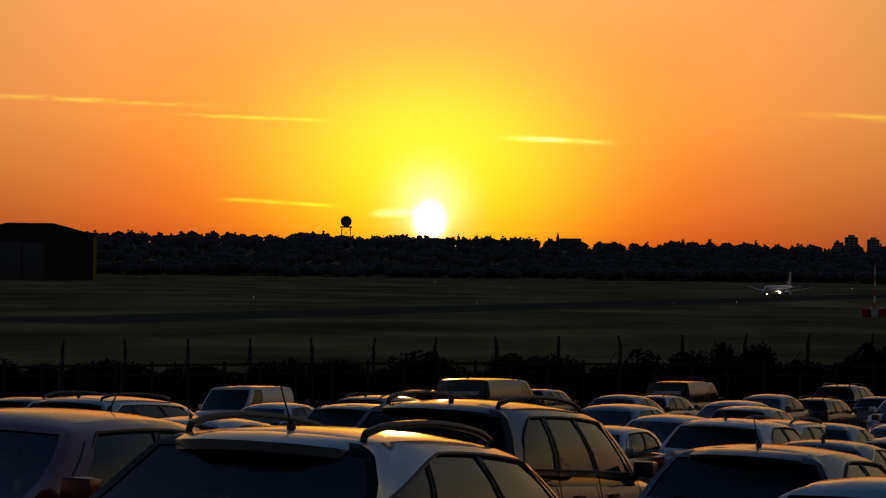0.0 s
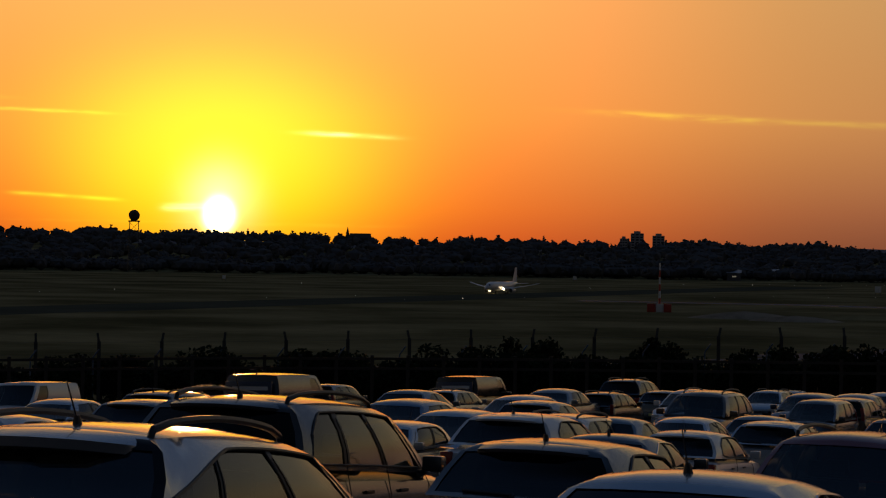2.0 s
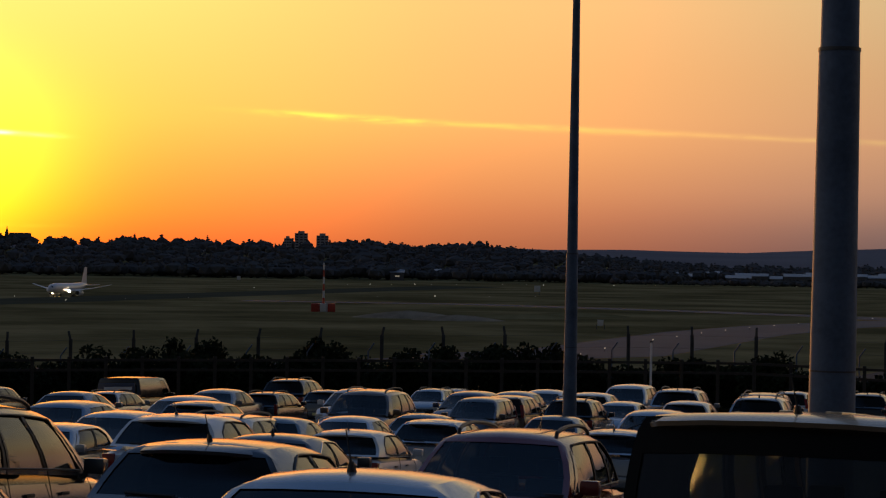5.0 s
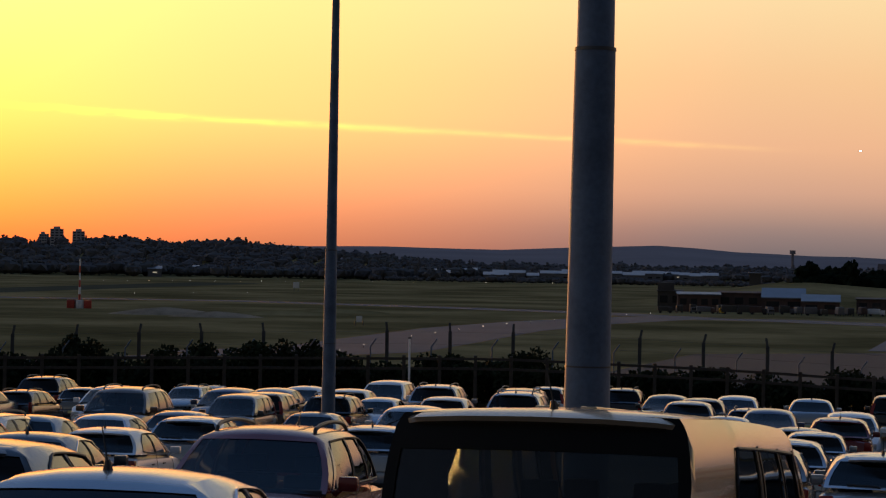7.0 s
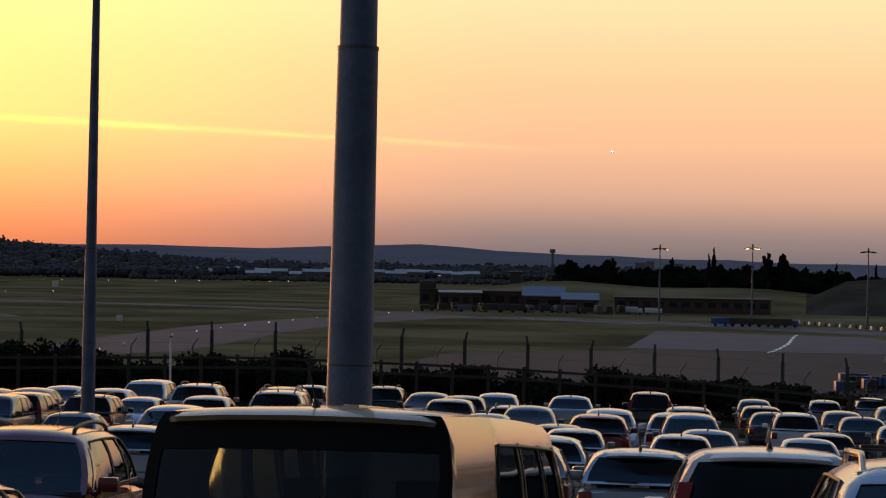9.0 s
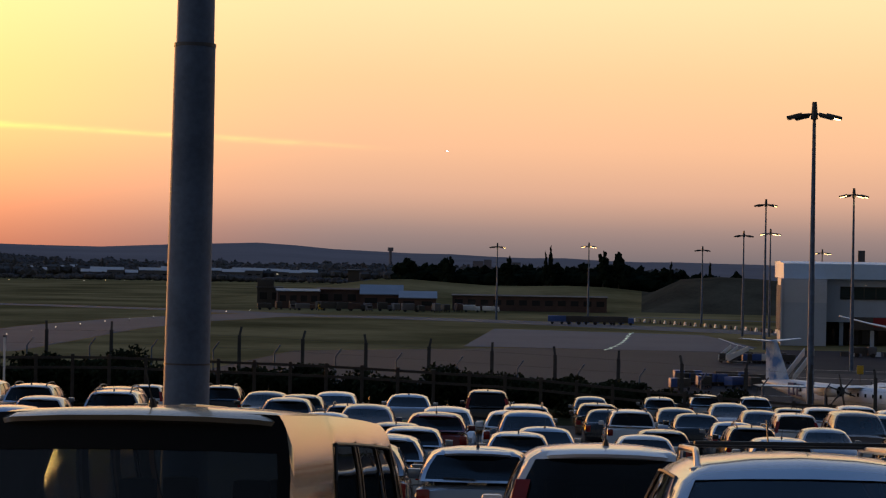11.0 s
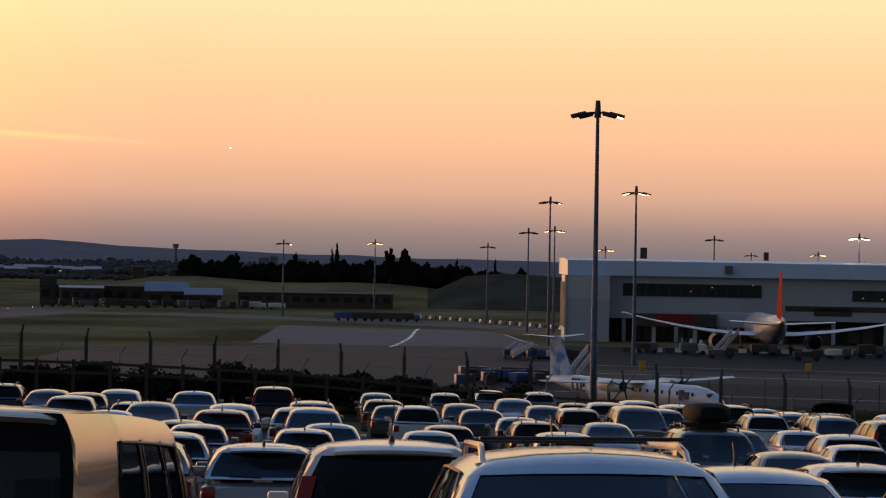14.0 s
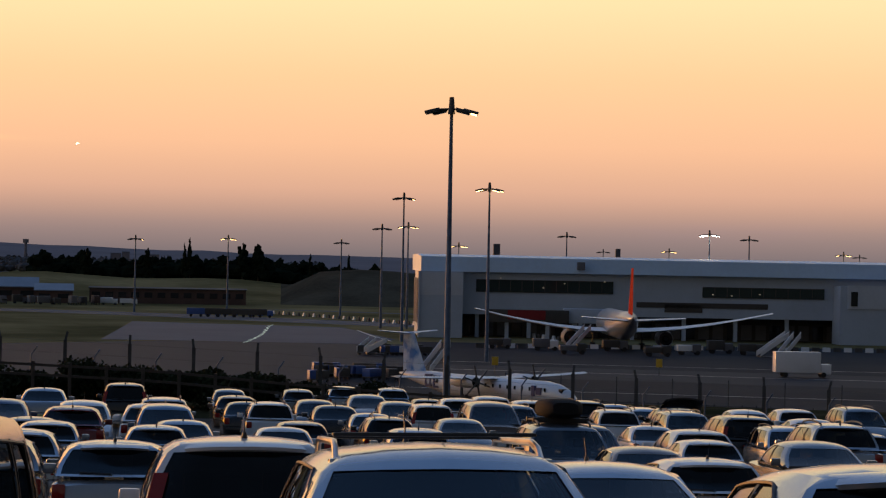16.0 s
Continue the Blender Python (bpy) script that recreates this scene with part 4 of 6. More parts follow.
park("suv", "black", 16.29, 88.08, 26.5, "black tall family car parked nose down the sloping car park", 1.070)
park("hatch", "white", 59.99, 68.02, 34.4, "white hatchback parked nose down the sloping car park", 1.070)
park("hatch", "black", 58.29, 69.95, 34.0, "black hatchback parked nose down the sloping car park", 0.930)
park("estate", "black", 39.05, 82.89, 30.3, "black estate car parked nose down the sloping car park", 1.070)
park("mpv", "grey", 4.35, 91.43, 24.6, "grey people carrier parked nose down the sloping car park", 0.977)
park("saloon", "grey", 55.93, 70.88, 213.6, "grey saloon car parked nose up the sloping car park", 1.030)
park("mpv", "white", 36.76, 85.32, 29.8, "white people carrier parked nose down the sloping car park", 0.930)
park("saloon", "silver", 64.83, 65.62, 35.2, "silver saloon car parked nose down the sloping car park", 0.954)
park("estate", "silver", 22.34, 89.94, 207.5, "silver estate car parked nose up the sloping car park", 0.930)
park("hatch", "grey", 54.24, 78.28, 212.7, "grey hatchback parked nose up the sloping car park", 0.948)
park("saloon", "silver", 24.41, 94.28, 207.6, "silver saloon car parked nose up the sloping car park", 0.930)
park("hatch", "grey", 59.04, 79.90, 33.1, "grey hatchback parked nose down the sloping car park", 0.930)
park("hatch", "silver", 64.20, 79.59, 33.7, "silver hatchback parked nose down the sloping car park", 0.930)
park("hatch", "silver", 62.51, 81.10, 33.4, "silver hatchback parked nose down the sloping car park", 0.930)

park("hatch", "silver", 20.89, 37.12, 31.0, "silver hatchback parked nose down beside a boxy offroad car", 1.02)
park("hatch", "grey", 16.63, 30.45, 31.0, "grey hatchback parked nose down beside a boxy offroad car", 1.04)
park("estate", "silver", 6.98, 43.85, 26.0, "silver estate car parked close beside a white hatchback", 1.0)
park("saloon", "grey", 7.94, 44.70, 26.0, "grey saloon car parked nose down between hatchbacks", 1.0)
park("saloon", "dark_grey", 5.67, 31.60, 26.0, "dark grey saloon car parked low between hatchbacks", 1.0)
# paper permits inside a windscreen
for y, k in ((-0.42, 0.17), (-0.30, 0.10)):
    b = bm_new()
    p, q = end_point("suv", k, y / 0.8, True, -0.02), end_point("suv", k + 0.10, y / 0.8, True, -0.02)
    n = Vector((0, 0.05, 0))
    patch(b, [[p - n, p + n], [q - n, q + n]])
    o = part("paper_permit", b, PLATE_W, maroon_suv, "white paper permit behind glass", smooth=False)
    o.location = (-KINDS["suv"][0] / 2, 0, 0)


# ---- far woods and hills ----
def woods(name, az0, az1, d0, d1, count, h0, h1, mat, seed, label, spike=0.08):
    """Rows of far trees, each a ragged crown of several clumps over a short trunk, in one mesh."""
    rnd = random.Random(seed)
    verts, faces = [], []
    ico = bm_new()
    bmesh.ops.create_icosphere(ico, subdivisions=1, radius=1)
    iv = [v.co.copy() for v in ico.verts]
    jf = [[v.index for v in f.verts] for f in ico.faces]
    ico.free()
    for i in range(count):
        az = az0 + (az1 - az0) * (i + rnd.random()) / count
        d = rnd.uniform(d0, d1)
        p = polar(az, d)
        g = ground_z(p.x, p.y)
        h = rnd.uniform(h0, h1) * (0.85 + 0.3 * noise.noise((az * 0.7, d * 0.002, seed)))
        thin = rnd.random() < spike
        h *= 1.22 if thin else 1
        wide = h * (0.12 if thin else rnd.uniform(0.4, 0.85))
        n = len(verts)
        for v in iv:
            k = rnd.uniform(0.85, 1.1)
            verts.append((p.x + v.x * wide * 0.95 * k, p.y + v.y * wide * 0.95 * k, g + h * (0.42 + 0.40 * v.z * k)))
        faces += [[n + j for j in f] for f in jf]
        for k in range(rnd.randint(11, 15)):
            q = rnd.uniform(0.25, 1.0)
            c = (p.x + rnd.uniform(-1, 1) * wide * (1.2 - q), p.y + rnd.uniform(-1, 1) * wide * (1.2 - q), g + h * (0.14 + 0.72 * q))
            r = h * rnd.uniform(0.06, 0.15) * (1.25 - 0.6 * q) * (0.6 if thin else 1)
            n = len(verts)
            for v in iv:
                s = rnd.uniform(0.7, 1.25)
                verts.append((c[0] + v.x * r * 1.25 * s, c[1] + v.y * r * 1.25 * s, c[2] + v.z * r * s))
            faces += [[n + j for j in f] for f in jf]
        n = len(verts)
        for s in (0.0, 0.5):
            for a in range(3):
                verts.append((p.x + 0.5 * math.cos(a * 2.1), p.y + 0.5 * math.sin(a * 2.1), g + s * h))
        faces += [[n, n + 1, n + 4, n + 3], [n + 1, n + 2, n + 5, n + 4], [n + 2, n, n + 3, n + 5]]
    me = bpy.data.meshes.new(name)
    me.from_pydata(verts, [], faces)
    me.materials.append(mat)
    return tagged(new(name, me), label, "woodland", kind="stuff")


woods("far_woods", -15, 20.5, 1740, 1840, 520, 12, 16, FAR_LEAF_HAZE, 1, "dark belt of trees along the far airfield edge")
woods("far_woods", -15, 16.5, 1900, 2500, 900, 12, 19, FAR_LEAF_HAZE, 2, "dusky far woods with an uneven skyline")
woods("far_woods", 13, 37, 1900, 2500, 900, 10, 15, FAR_LEAF_HAZE, 3, "low dusky woods among far industrial sheds")

FLATS = material("pale_flats_wall", (0.42, 0.40, 0.39), 0.8, 0, 0.1, 0.1)
woods("far_woods", 18.5, 29, 1700, 1790, 240, 4, 8, FAR_LEAF_HAZE, 6, "low dark shrubs before far sheds")
woods("shelter_belt", 29.75, 39.2, 1015, 1065, 330, 10, 12.5, CONIFER, 8, "dense dark shelter belt behind a grassy mound", 0.02)
GREYWALL = material("far_pale_wall", (0.13, 0.13, 0.14), 0.8, 0, 0.15, 0.1)
DARKWALL = material("far_dark_wall", (0.06, 0.055, 0.05), 0.8, 0, 0.2, 0.1)
BRICK = material("red_brick_wall", (0.085, 0.052, 0.044), 0.85, 0, 0.25, 0.3)
ROOFGREY = material("pale_sheet_roof", (0.17, 0.20, 0.24), 0.5, 0.2, 0.15, 0.2)
WINDOW = material("dark_window", (0.02, 0.022, 0.025), 0.1, 0, 0.1, 1.0)
GLOW_W = material("white_lamp", (1.0, 0.86, 0.62), 0.4, emit=4.0)
GLOW_DIM = material("dim_lit_window", (1.0, 0.85, 0.6), 0.4, emit=0.3)
GUIDE = material("glowing_lead_strip", (0.75, 1.0, 0.8), 0.4, emit=0.35)
GLOW_O = material("sodium_lamp", (1.0, 0.60, 0.22), 0.4, emit=7.0)
GLOW_BRIGHT = material("bright_lamp", (1.0, 0.80, 0.50), 0.4, emit=40.0)
RED = material("red_paint", (0.45, 0.05, 0.03), 0.5, 0, 0.2, 0.3)
DULL_RED = material("dull_red_panel", (0.22, 0.028, 0.030), 0.7, 0, 0.2, 0.3, spec=0.15)
WHITE = material("white_painted_metal", (0.72, 0.72, 0.72), 0.35, 0.0, 0.08, 0.3)
YELLOW = material("yellow_paint", (0.6, 0.38, 0.03), 0.5, 0, 0.2, 0.5)
BLUE = material("blue_paint_sheet", (0.04, 0.09, 0.28), 0.5, 0, 0.2, 0.5)


def stand(az, d, turn=None, z=None):
    """A pose on the ground at that bearing and distance; x to the right, y away from the eye unless turned."""
    p = polar(az, d)
    return pose(p.x, p.y, ground_z(p.x, p.y) if z is None else z, 0, 0, -(az if turn is None else turn))


# hangar at the far edge of the airfield
root = empty("hangar", stand(-10.6, 1400), "grey aircraft hangar with a low gable roof", "hangar")
b = bm_new()
sect = [(-48, 0), (-48, 27), (-14, 34.5), (14, 34.5), (40, 27.5), (40, 0)]
loft(b, [[Vector((x, y, z)) for x, z in sect] for y in (0, 70)])
part("shell", b, DARKWALL, root, smooth=False)
b = bm_new()
for (x0, z0), (x1, z1) in zip(sect[1:4], sect[2:5]):
    loft(b, [[Vector((x0, y, z0 + 0.1)), Vector((x1, y, z1 + 0.1)), Vector((x1, y, z1 + 0.9)), Vector((x0, y, z0 + 0.9))] for y in (-1.5, 71)])
part("roof", b, GREYWALL, root, smooth=False)
for i in range(4):
    b = bm_new()
    box(b, -47 + 14 * i, -33.6 + 14 * i, -0.8 - 0.5 * (i % 2), -0.1 - 0.5 * (i % 2), 0.2, 23, 0.1)
    part("sliding_door", b, GREYWALL, root)
b = bm_new()
box(b, 38.6, 40.6, -1.2, -0.1, 0, 27)
part("corner_trim", b, YELLOW, root, "yellow corner trim")
# radar dome on a lattice stand
root = empty("radar_dome", stand(-2.525, 1700), "round radar dome on a lattice steel stand", "radar tower")
top = 43.8 - ground_z(*flat(-2.525, 1700))
b = bm_new()
bmesh.ops.create_uvsphere(b, u_segments=20, v_segments=12, radius=4.3, matrix=Matrix.Translation((0, 0, top)))
part("dome", b, BRICK, root)
b = bm_new()
tube(b, (0, 0, top - 4.9), (0, 0, top - 3.9), 4.6, n=16)
part("platform", b, DARK_STEEL, root)
for sx_, sy_ in ((-1, -1), (1, -1), (1, 1), (-1, 1)):
    b = bm_new()
    tube(b, (sx_ * 4.4, sy_ * 4.4, 0), (sx_ * 3.2, sy_ * 3.2, top - 4.5), 0.35, n=6)
    part("leg", b, DARK_STEEL, root)
for k in range(5):
    for a, c in (((-1, -1), (1, -1)), ((1, -1), (-1, -1)), ((-1, 1), (1, 1))):
        b = bm_new()
        z0, z1 = (top - 5) * k / 5, (top - 5) * (k + 1) / 5
        tube(b, (a[0] * 4.1, a[1] * 4.1, z0), (c[0] * 3.9, c[1] * 3.9, z1), 0.16, n=4)
        part("brace", b, DARK_STEEL, root)
# church
root = empty("church", stand(2.982, 2450), "distant church with a sharp slender spire", "church")
top = 17 + 2450 * math.tan(radians(0.70)) - ground_z(*flat(2.982, 2450))
b = bm_new()
box(b, -2.4, 2.4, -2.4, 2.4, 0, top - 10)
part("tower", b, DARKWALL, root)
b = bm_new()
tube(b, (0, 0, top - 10), (0, 0, top), 2.3, 0.1, n=8)
part("spire", b, DARKWALL, root)
b = bm_new()
loft(b, [[Vector((x, y, z)) for y, z in ((-5, 0), (-5, 8), (0, 13), (5, 8), (5, 0))] for x in (2.4, 26)])
part("nave", b, DARKWALL, root, smooth=False)
# two blocks of flats
for az, w, el in ((10.15, 8, 0.50), (10.5, 14, 0.64), (11.05, 13, 0.585)):
    d = 2380
    top = 17 + d * math.tan(radians(el)) - ground_z(*flat(az, d))
    root = empty("block_of_flats", stand(az, d), "pale tower block on the wooded skyline", "apartment building", "tower blocks")
    b = bm_new()
    box(b, -w / 2, w / 2, 0, 14, 0, top)
    box(b, -w / 4, w / 4, 4, 10, top, top + 2.4)
    part("wall", b, FLATS, root, smooth=False)
    for s in range(int(top / 2.8)):
        for k in range(3):
            b = bm_new()
            x = -w / 2 + w * (k + 0.5) / 3
            box(b, x - w / 9, x + w / 9, -0.15, 0.1, top - 2.2 - 2.8 * s, top - 0.9 - 2.8 * s)
            part("window", b, WINDOW, root, smooth=False)
# far water tower, pylons and pale blocks on the skyline, haze painted in
root = empty("water_tower", stand(29.465, 2900), "far water tower on the skyline, haze put into its pale colour", "water tower")
top = 17 + 2900 * math.tan(radians(0.40)) - ground_z(*flat(29.465, 2900))
b = bm_new()
tube(b, (0, 0, 0), (0, 0, top - 5), 1.8, n=10)
part("shaft", b, HAZE_TINT, root)
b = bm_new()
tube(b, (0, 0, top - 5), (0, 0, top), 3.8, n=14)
part("tank", b, HAZE_TINT, root)
for az, w, h in ((31.75, 14, 0), (32.0, 10, 2), (32.7, 16, -1), (12.0, 26, 1)):
    root = empty("far_block", stand(az, 2950), "far building on the skyline, walls in a pale haze colour", "building", "far buildings")
    g = ground_z(*flat(az, 2950))
    b = bm_new()
    box(b, -w / 2, w / 2, 0, 14, 0, 17 + h - g + 4, 0.3)
    part("wall", b, HAZE_TINT, root, smooth=False)
    b = bm_new()
    box(b, -w / 2 - 0.4, w / 2 + 0.4, -0.5, 14.5, 17 + h - g + 4.02, 17 + h - g + 4.6)
    part("roof", b, ROOFGREY, root, smooth=False)
# industrial sheds among the far trees, some windows lit
rnd = random.Random(7)
sheds = [(13.0, 1900, 11, 6), (14.2, 1950, 14, 6)]
sheds += [(19.9 + 0.36 * i + rnd.uniform(-0.14, 0.14), rnd.uniform(1930, 2160), rnd.uniform(9, 22), rnd.uniform(4.5, 7.5)) for i in range(22)]
for az, d, w, h in sheds:
    root = empty("industrial_shed", stand(az, d - 160), "pale low industrial shed beyond the airfield", "shed", "far sheds")
    b = bm_new()
    loft(b, [[Vector((x, y, z)) for y, z in ((0, 0), (0, h), (12, h + 2.2), (24, h), (24, 0))] for x in (-w / 2, w / 2)])
    part("shell", b, GREYWALL, root, smooth=False)
    b = bm_new()
    loft(b, [[Vector((x, y, z)) for y, z in ((-0.5, h + 0.05), (12, h + 2.35), (12, h + 2.7), (-0.5, h + 0.4))] for x in (-w / 2 - 0.4, w / 2 + 0.4)])
    part("roof", b, ROOFGREY, root, smooth=False)
    for k in range(int(w / 9)):
        b = bm_new()
        x = -w / 2 + 4 + 9 * k
        box(b, x, x + 3.4, -0.12, 0.05, h * 0.5, h * 0.66)
        part("window", b, GLOW_DIM if rnd.random() < 0.12 else WINDOW, root, smooth=False)

# ---- airfield paving ----
slab("runway", [(445, 1565), (485, 1543), (-83, 527), (-123, 549)], RUNWAY, 0.02, "long grey tarmac runway across the grass")
def strip(name, pts, width, mat, z, label):
    """A paved strip along bearing and distance points, of a constant width."""
    ps = [polar(a, d) for a, d in pts]
    lft, rgt = [], []
    for i, p in enumerate(ps):
        t = (ps[min(i + 1, len(ps) - 1)] - ps[max(i - 1, 0)]).normalized()
        n = Vector((-t.y, t.x, 0)) * width / 2
        lft.append(p + n), rgt.append(p - n)
    bq = bm_new()
    vs = [[bq.verts.new((v.x, v.y, z)) for v in row] for row in (lft, rgt)]
    for i in range(len(ps) - 1):
        bq.faces.new((vs[0][i], vs[0][i + 1], vs[1][i + 1], vs[1][i]))
    return tagged(part(name, bq, mat, smooth=False), label, "paving", kind="structure")


strip("taxiway", [(14.5, 385), (18.0, 410), (19.8, 470), (21.5, 545), (23.6, 620), (26.0, 690), (29.0, 690), (33.0, 655), (37.0, 610), (44, 560)], 30, TARMAC, 0.03, "pale tarmac taxiway curving over the grass")
strip("taxiway", [(9, 860), (15.0, 850), (20.5, 790), (24.5, 745), (27.0, 700)], 24, TARMAC, 0.025, "narrow far taxiway across the grass")
strip("service_road", [(26, 790), (31, 760), (36.5, 745), (42, 700)], 9, TARMAC, 0.028, "narrow service road before low buildings")
strip("service_road", [(-14, 300), (-6, 300), (4, 330), (10, 352), (14.5, 385)], 9, TARMAC, 0.024, "narrow perimeter road over dusky grass")
slab("apron_tarmac", [flat(23, 300), flat(27, 420), flat(33, 452), flat(41, 455), flat(47, 420), flat(62, 420), flat(62, 190), flat(36, 190), flat(28, 230)], DARKTAR, 0.03, "dark tarmac apron edge", 0.01)
slab("apron_concrete", [flat(31.4, 455), flat(32.2, 585), flat(37.6, 562), flat(39.0, 480), flat(38.0, 452)], APRON, 0.045, "pale concrete apron")
slab("apron_concrete", [flat(36.6, 190), flat(37.0, 350), flat(42, 330), flat(62, 330), flat(62, 190)], WORN, 0.04, "worn concrete aircraft stand")
slab("terminal_apron", [flat(39.2, 470), flat(62, 520), flat(62, 370), flat(39.8, 370)], WORN, 0.05, "grey apron along the terminal")
# taxiway lead lights drawn as continuous strips that glow along their whole length
for i in range(9):
    q0, q1 = polar(35.05 + 0.09 * i + 0.12 * math.sin(i * 0.5), 448 + 14 * i), polar(35.12 + 0.09 * (i + 1) + 0.12 * math.sin((i + 1) * 0.5), 448 + 14 * (i + 1))
    b = bm_new()
    n = (q1 - q0).normalized().cross(Vector((0, 0, 1))) * 0.17
    vs = [b.verts.new((v.x, v.y, 0.06)) for v in (q0 - n, q0 + n, q1 * 0.995 + n, q1 * 0.995 - n)]
    b.faces.new(vs)
    tagged(part("guide_line", b, GUIDE, smooth=False), "pale glowing strip standing for taxiway lead lights", "marking", kind="structure")
for a0, d0, a1, d1 in ((36.3, 300, 36.8, 270), (36.8, 270, 37.2, 240), (38.0, 540, 38.4, 500), (38.4, 500, 38.9, 470), (40, 352, 62, 352), (40, 380, 62, 384), (38, 300, 62, 300)):
    q0, q1 = polar(a0, d0), polar(a1, d1)
    n = (q1 - q0).normalized().cross(Vector((0, 0, 1))) * 0.22
    b = bm_new()
    b.faces.new([b.verts.new((v.x, v.y, 0.07)) for v in (q0 - n, q0 + n, q1 + n, q1 - n)])
    tagged(part("stand_line", b, LINE, smooth=False), "worn pale line on the apron", "marking", kind="structure")
# runway and taxiway lights: small glowing heads on short stems
rnd = random.Random(5)


def ground_light(az, d, mat):
    root_ = empty("runway_light", stand(az, d), "small glowing runway edge light on a stem", "light", "airfield lights")
    bq = bm_new()
    tube(bq, (0, 0, 0), (0, 0, 0.5), 0.06, n=5)
    part("stem", bq, DARK_STEEL, root_)
    bq = bm_new()
    bmesh.ops.create_icosphere(bq, subdivisions=1, radius=0.05 + d / 17000, matrix=Matrix.Translation((0, 0, 0.65)))
    part("lens", bq, mat, root_)


for i in range(26):
    ground_light(10.5 + 0.58 * i + rnd.uniform(-0.08, 0.08), 1380 + 14 * i, GLOW_W if i % 4 else GLOW_O)
for az, d in ((-4.9, 860), (-3.0, 930), (3.2, 860), (4.5, 800), (6.0, 840), (7.6, 880), (0.9, 800), (12.5, 960), (14, 990), (15.4, 1010), (16.6, 1030), (1.8, 1200), (9.3, 1180)):
    ground_light(az, d, GLOW_W)
for i in range(14):
    ground_light(17.8 + 0.62 * i, 395 + 26 * i, GLOW_W)
# red and white aerial mast with its cabins
root = empty("aerial_mast", stand(11.1, 700), "red and white banded aerial mast by small cabins", "mast")
for k in range(7):
    b = bm_new()
    tube(b, (0, 0, 15.5 * k / 7), (0, 0, 15.5 * (k + 1) / 7), 0.42 - 0.03 * k, 0.39 - 0.03 * k, n=8)
    part("mast_band", b, RED if k % 2 else WHITE, root)
for x, w_, m_ in ((-2.4, 1.5, RED), (0, 1.6, WHITE), (2.4, 1.5, RED)):
    b = bm_new()
    box(b, x - w_, x + w_ * 0.9, -1.5, 1.5, 0.0, 2.6, 0.05)
    part("cabin", b, m_, root)
for az, d, h in ((16.65, 1100, 6.0), (18.3, 560, 3.0), (-0.2, 1300, 4), (8.9, 1500, 5)):
    root = empty("sign_board", stand(az, d), "small pale airfield board on two stems", "sign", "airfield boards")
    for x in (-1, 1):
        b = bm_new()
        tube(b, (x, 0, 0), (x, 0, h * 0.4), 0.12, n=6)
        part("stem", b, DARK_STEEL, root)
    b = bm_new()
    box(b, -h * 0.25, h * 0.25, -0.1, 0.1, h * 0.3, h * 0.8, 0.03)
    part("board", b, WHITE, root)
# scraped earth mounds on the grass
for az, d, w_, h in ((13.3, 640, 16, 2.2), (14.6, 620, 13, 1.7), (16.2, 660, 24, 1.3), (17.6, 690, 18, 1.4)):
    b = bm_new()
    rnd = random.Random(int(az * 10))
    rings = []
    for k in range(5):
        q = k / 4
        rings.append([Vector((math.cos(a) * w_ * (1 - q) ** 0.7 * (1 + 0.15 * math.sin(3 * a)) + 0.001, math.sin(a) * w_ * 0.5 * (1 - q) ** 0.7 - 0.001 * k, h * q - 0.05)) for a in [2 * math.pi * i / 18 for i in range(18)]])
    loft(b, rings, cap=False)
    m_ = part("earth_mound", b, GRASS if d > 650 else EARTH)
    m_.matrix_world = stand(az, d)
    tagged(m_, "low rough earth mound on the airfield grass", "mound", "earth mounds")


# ---- fire station and low brick buildings ----
def low_building(az, d, w, dep, h, wall, roof, pitch, turn, label, windows=0, tower=0.0):
    root_ = empty("low_building", stand(az, d, turn), label, "building", "airfield buildings")
    bq = bm_new()
    loft(bq, [[Vector((x, y, z)) for y, z in ((0, 0), (0, h), (dep / 2, h + pitch), (dep, h), (dep, 0))] for x in (-w / 2, w / 2)])
    part("wall", bq, wall, root_, smooth=False)
    bq = bm_new()
    loft(bq, [[Vector((x, y, z)) for y, z in ((-0.5, h + 0.02), (dep / 2, h + pitch + 0.12), (dep + 0.5, h + 0.02), (dep + 0.5, h + 0.34), (dep / 2, h + pitch + 0.45), (-0.5, h + 0.34))] for x in (-w / 2 - 0.4, w / 2 + 0.4)])
    part("roof", bq, roof, root_, smooth=False)
    for k in range(windows):
        x = -w / 2 + w * (k + 0.5) / windows
        bq = bm_new()
        box(bq, x - w / windows * 0.3, x + w / windows * 0.3, -0.12, 0.05, h * 0.42, h * 0.78)
        part("window", bq, WINDOW, root_, smooth=False)
    if tower:
        bq = bm_new()
        box(bq, -w / 2, -w / 2 + 6, 1, 7, h, h + tower, 0.1)
        part("tower", bq, wall, root_)


low_building(26.35, 800, 9, 9, 7.0, DARKWALL, DARKWALL, 0.2, 26, "dark watch room block of the fire station", 2, 3.2)
low_building(27.1, 790, 15, 14, 6.0, BRICK, ROOFGREY, 0.6, 24, "low brick fire station with a pale flat roof", 4)
low_building(28.3, 800, 20, 14, 6.4, BRICK, BRICK, 0.4, 30, "brick engine hall of the fire station", 4)
low_building(29.25, 795, 15, 16, 5.0, BRICK, ROOFGREY, 3.2, 30, "brick shed with a pale pitched sheet roof", 2)
low_building(30.2, 785, 13, 14, 4.2, BRICK, ROOFGREY, 2.2, 30, "small brick shed with a blue-grey sheet roof", 2)
low_building(33.1, 800, 56, 12, 5.2, BRICK, DARKWALL, 0.3, 33, "long low brick range with a flat roof", 12)
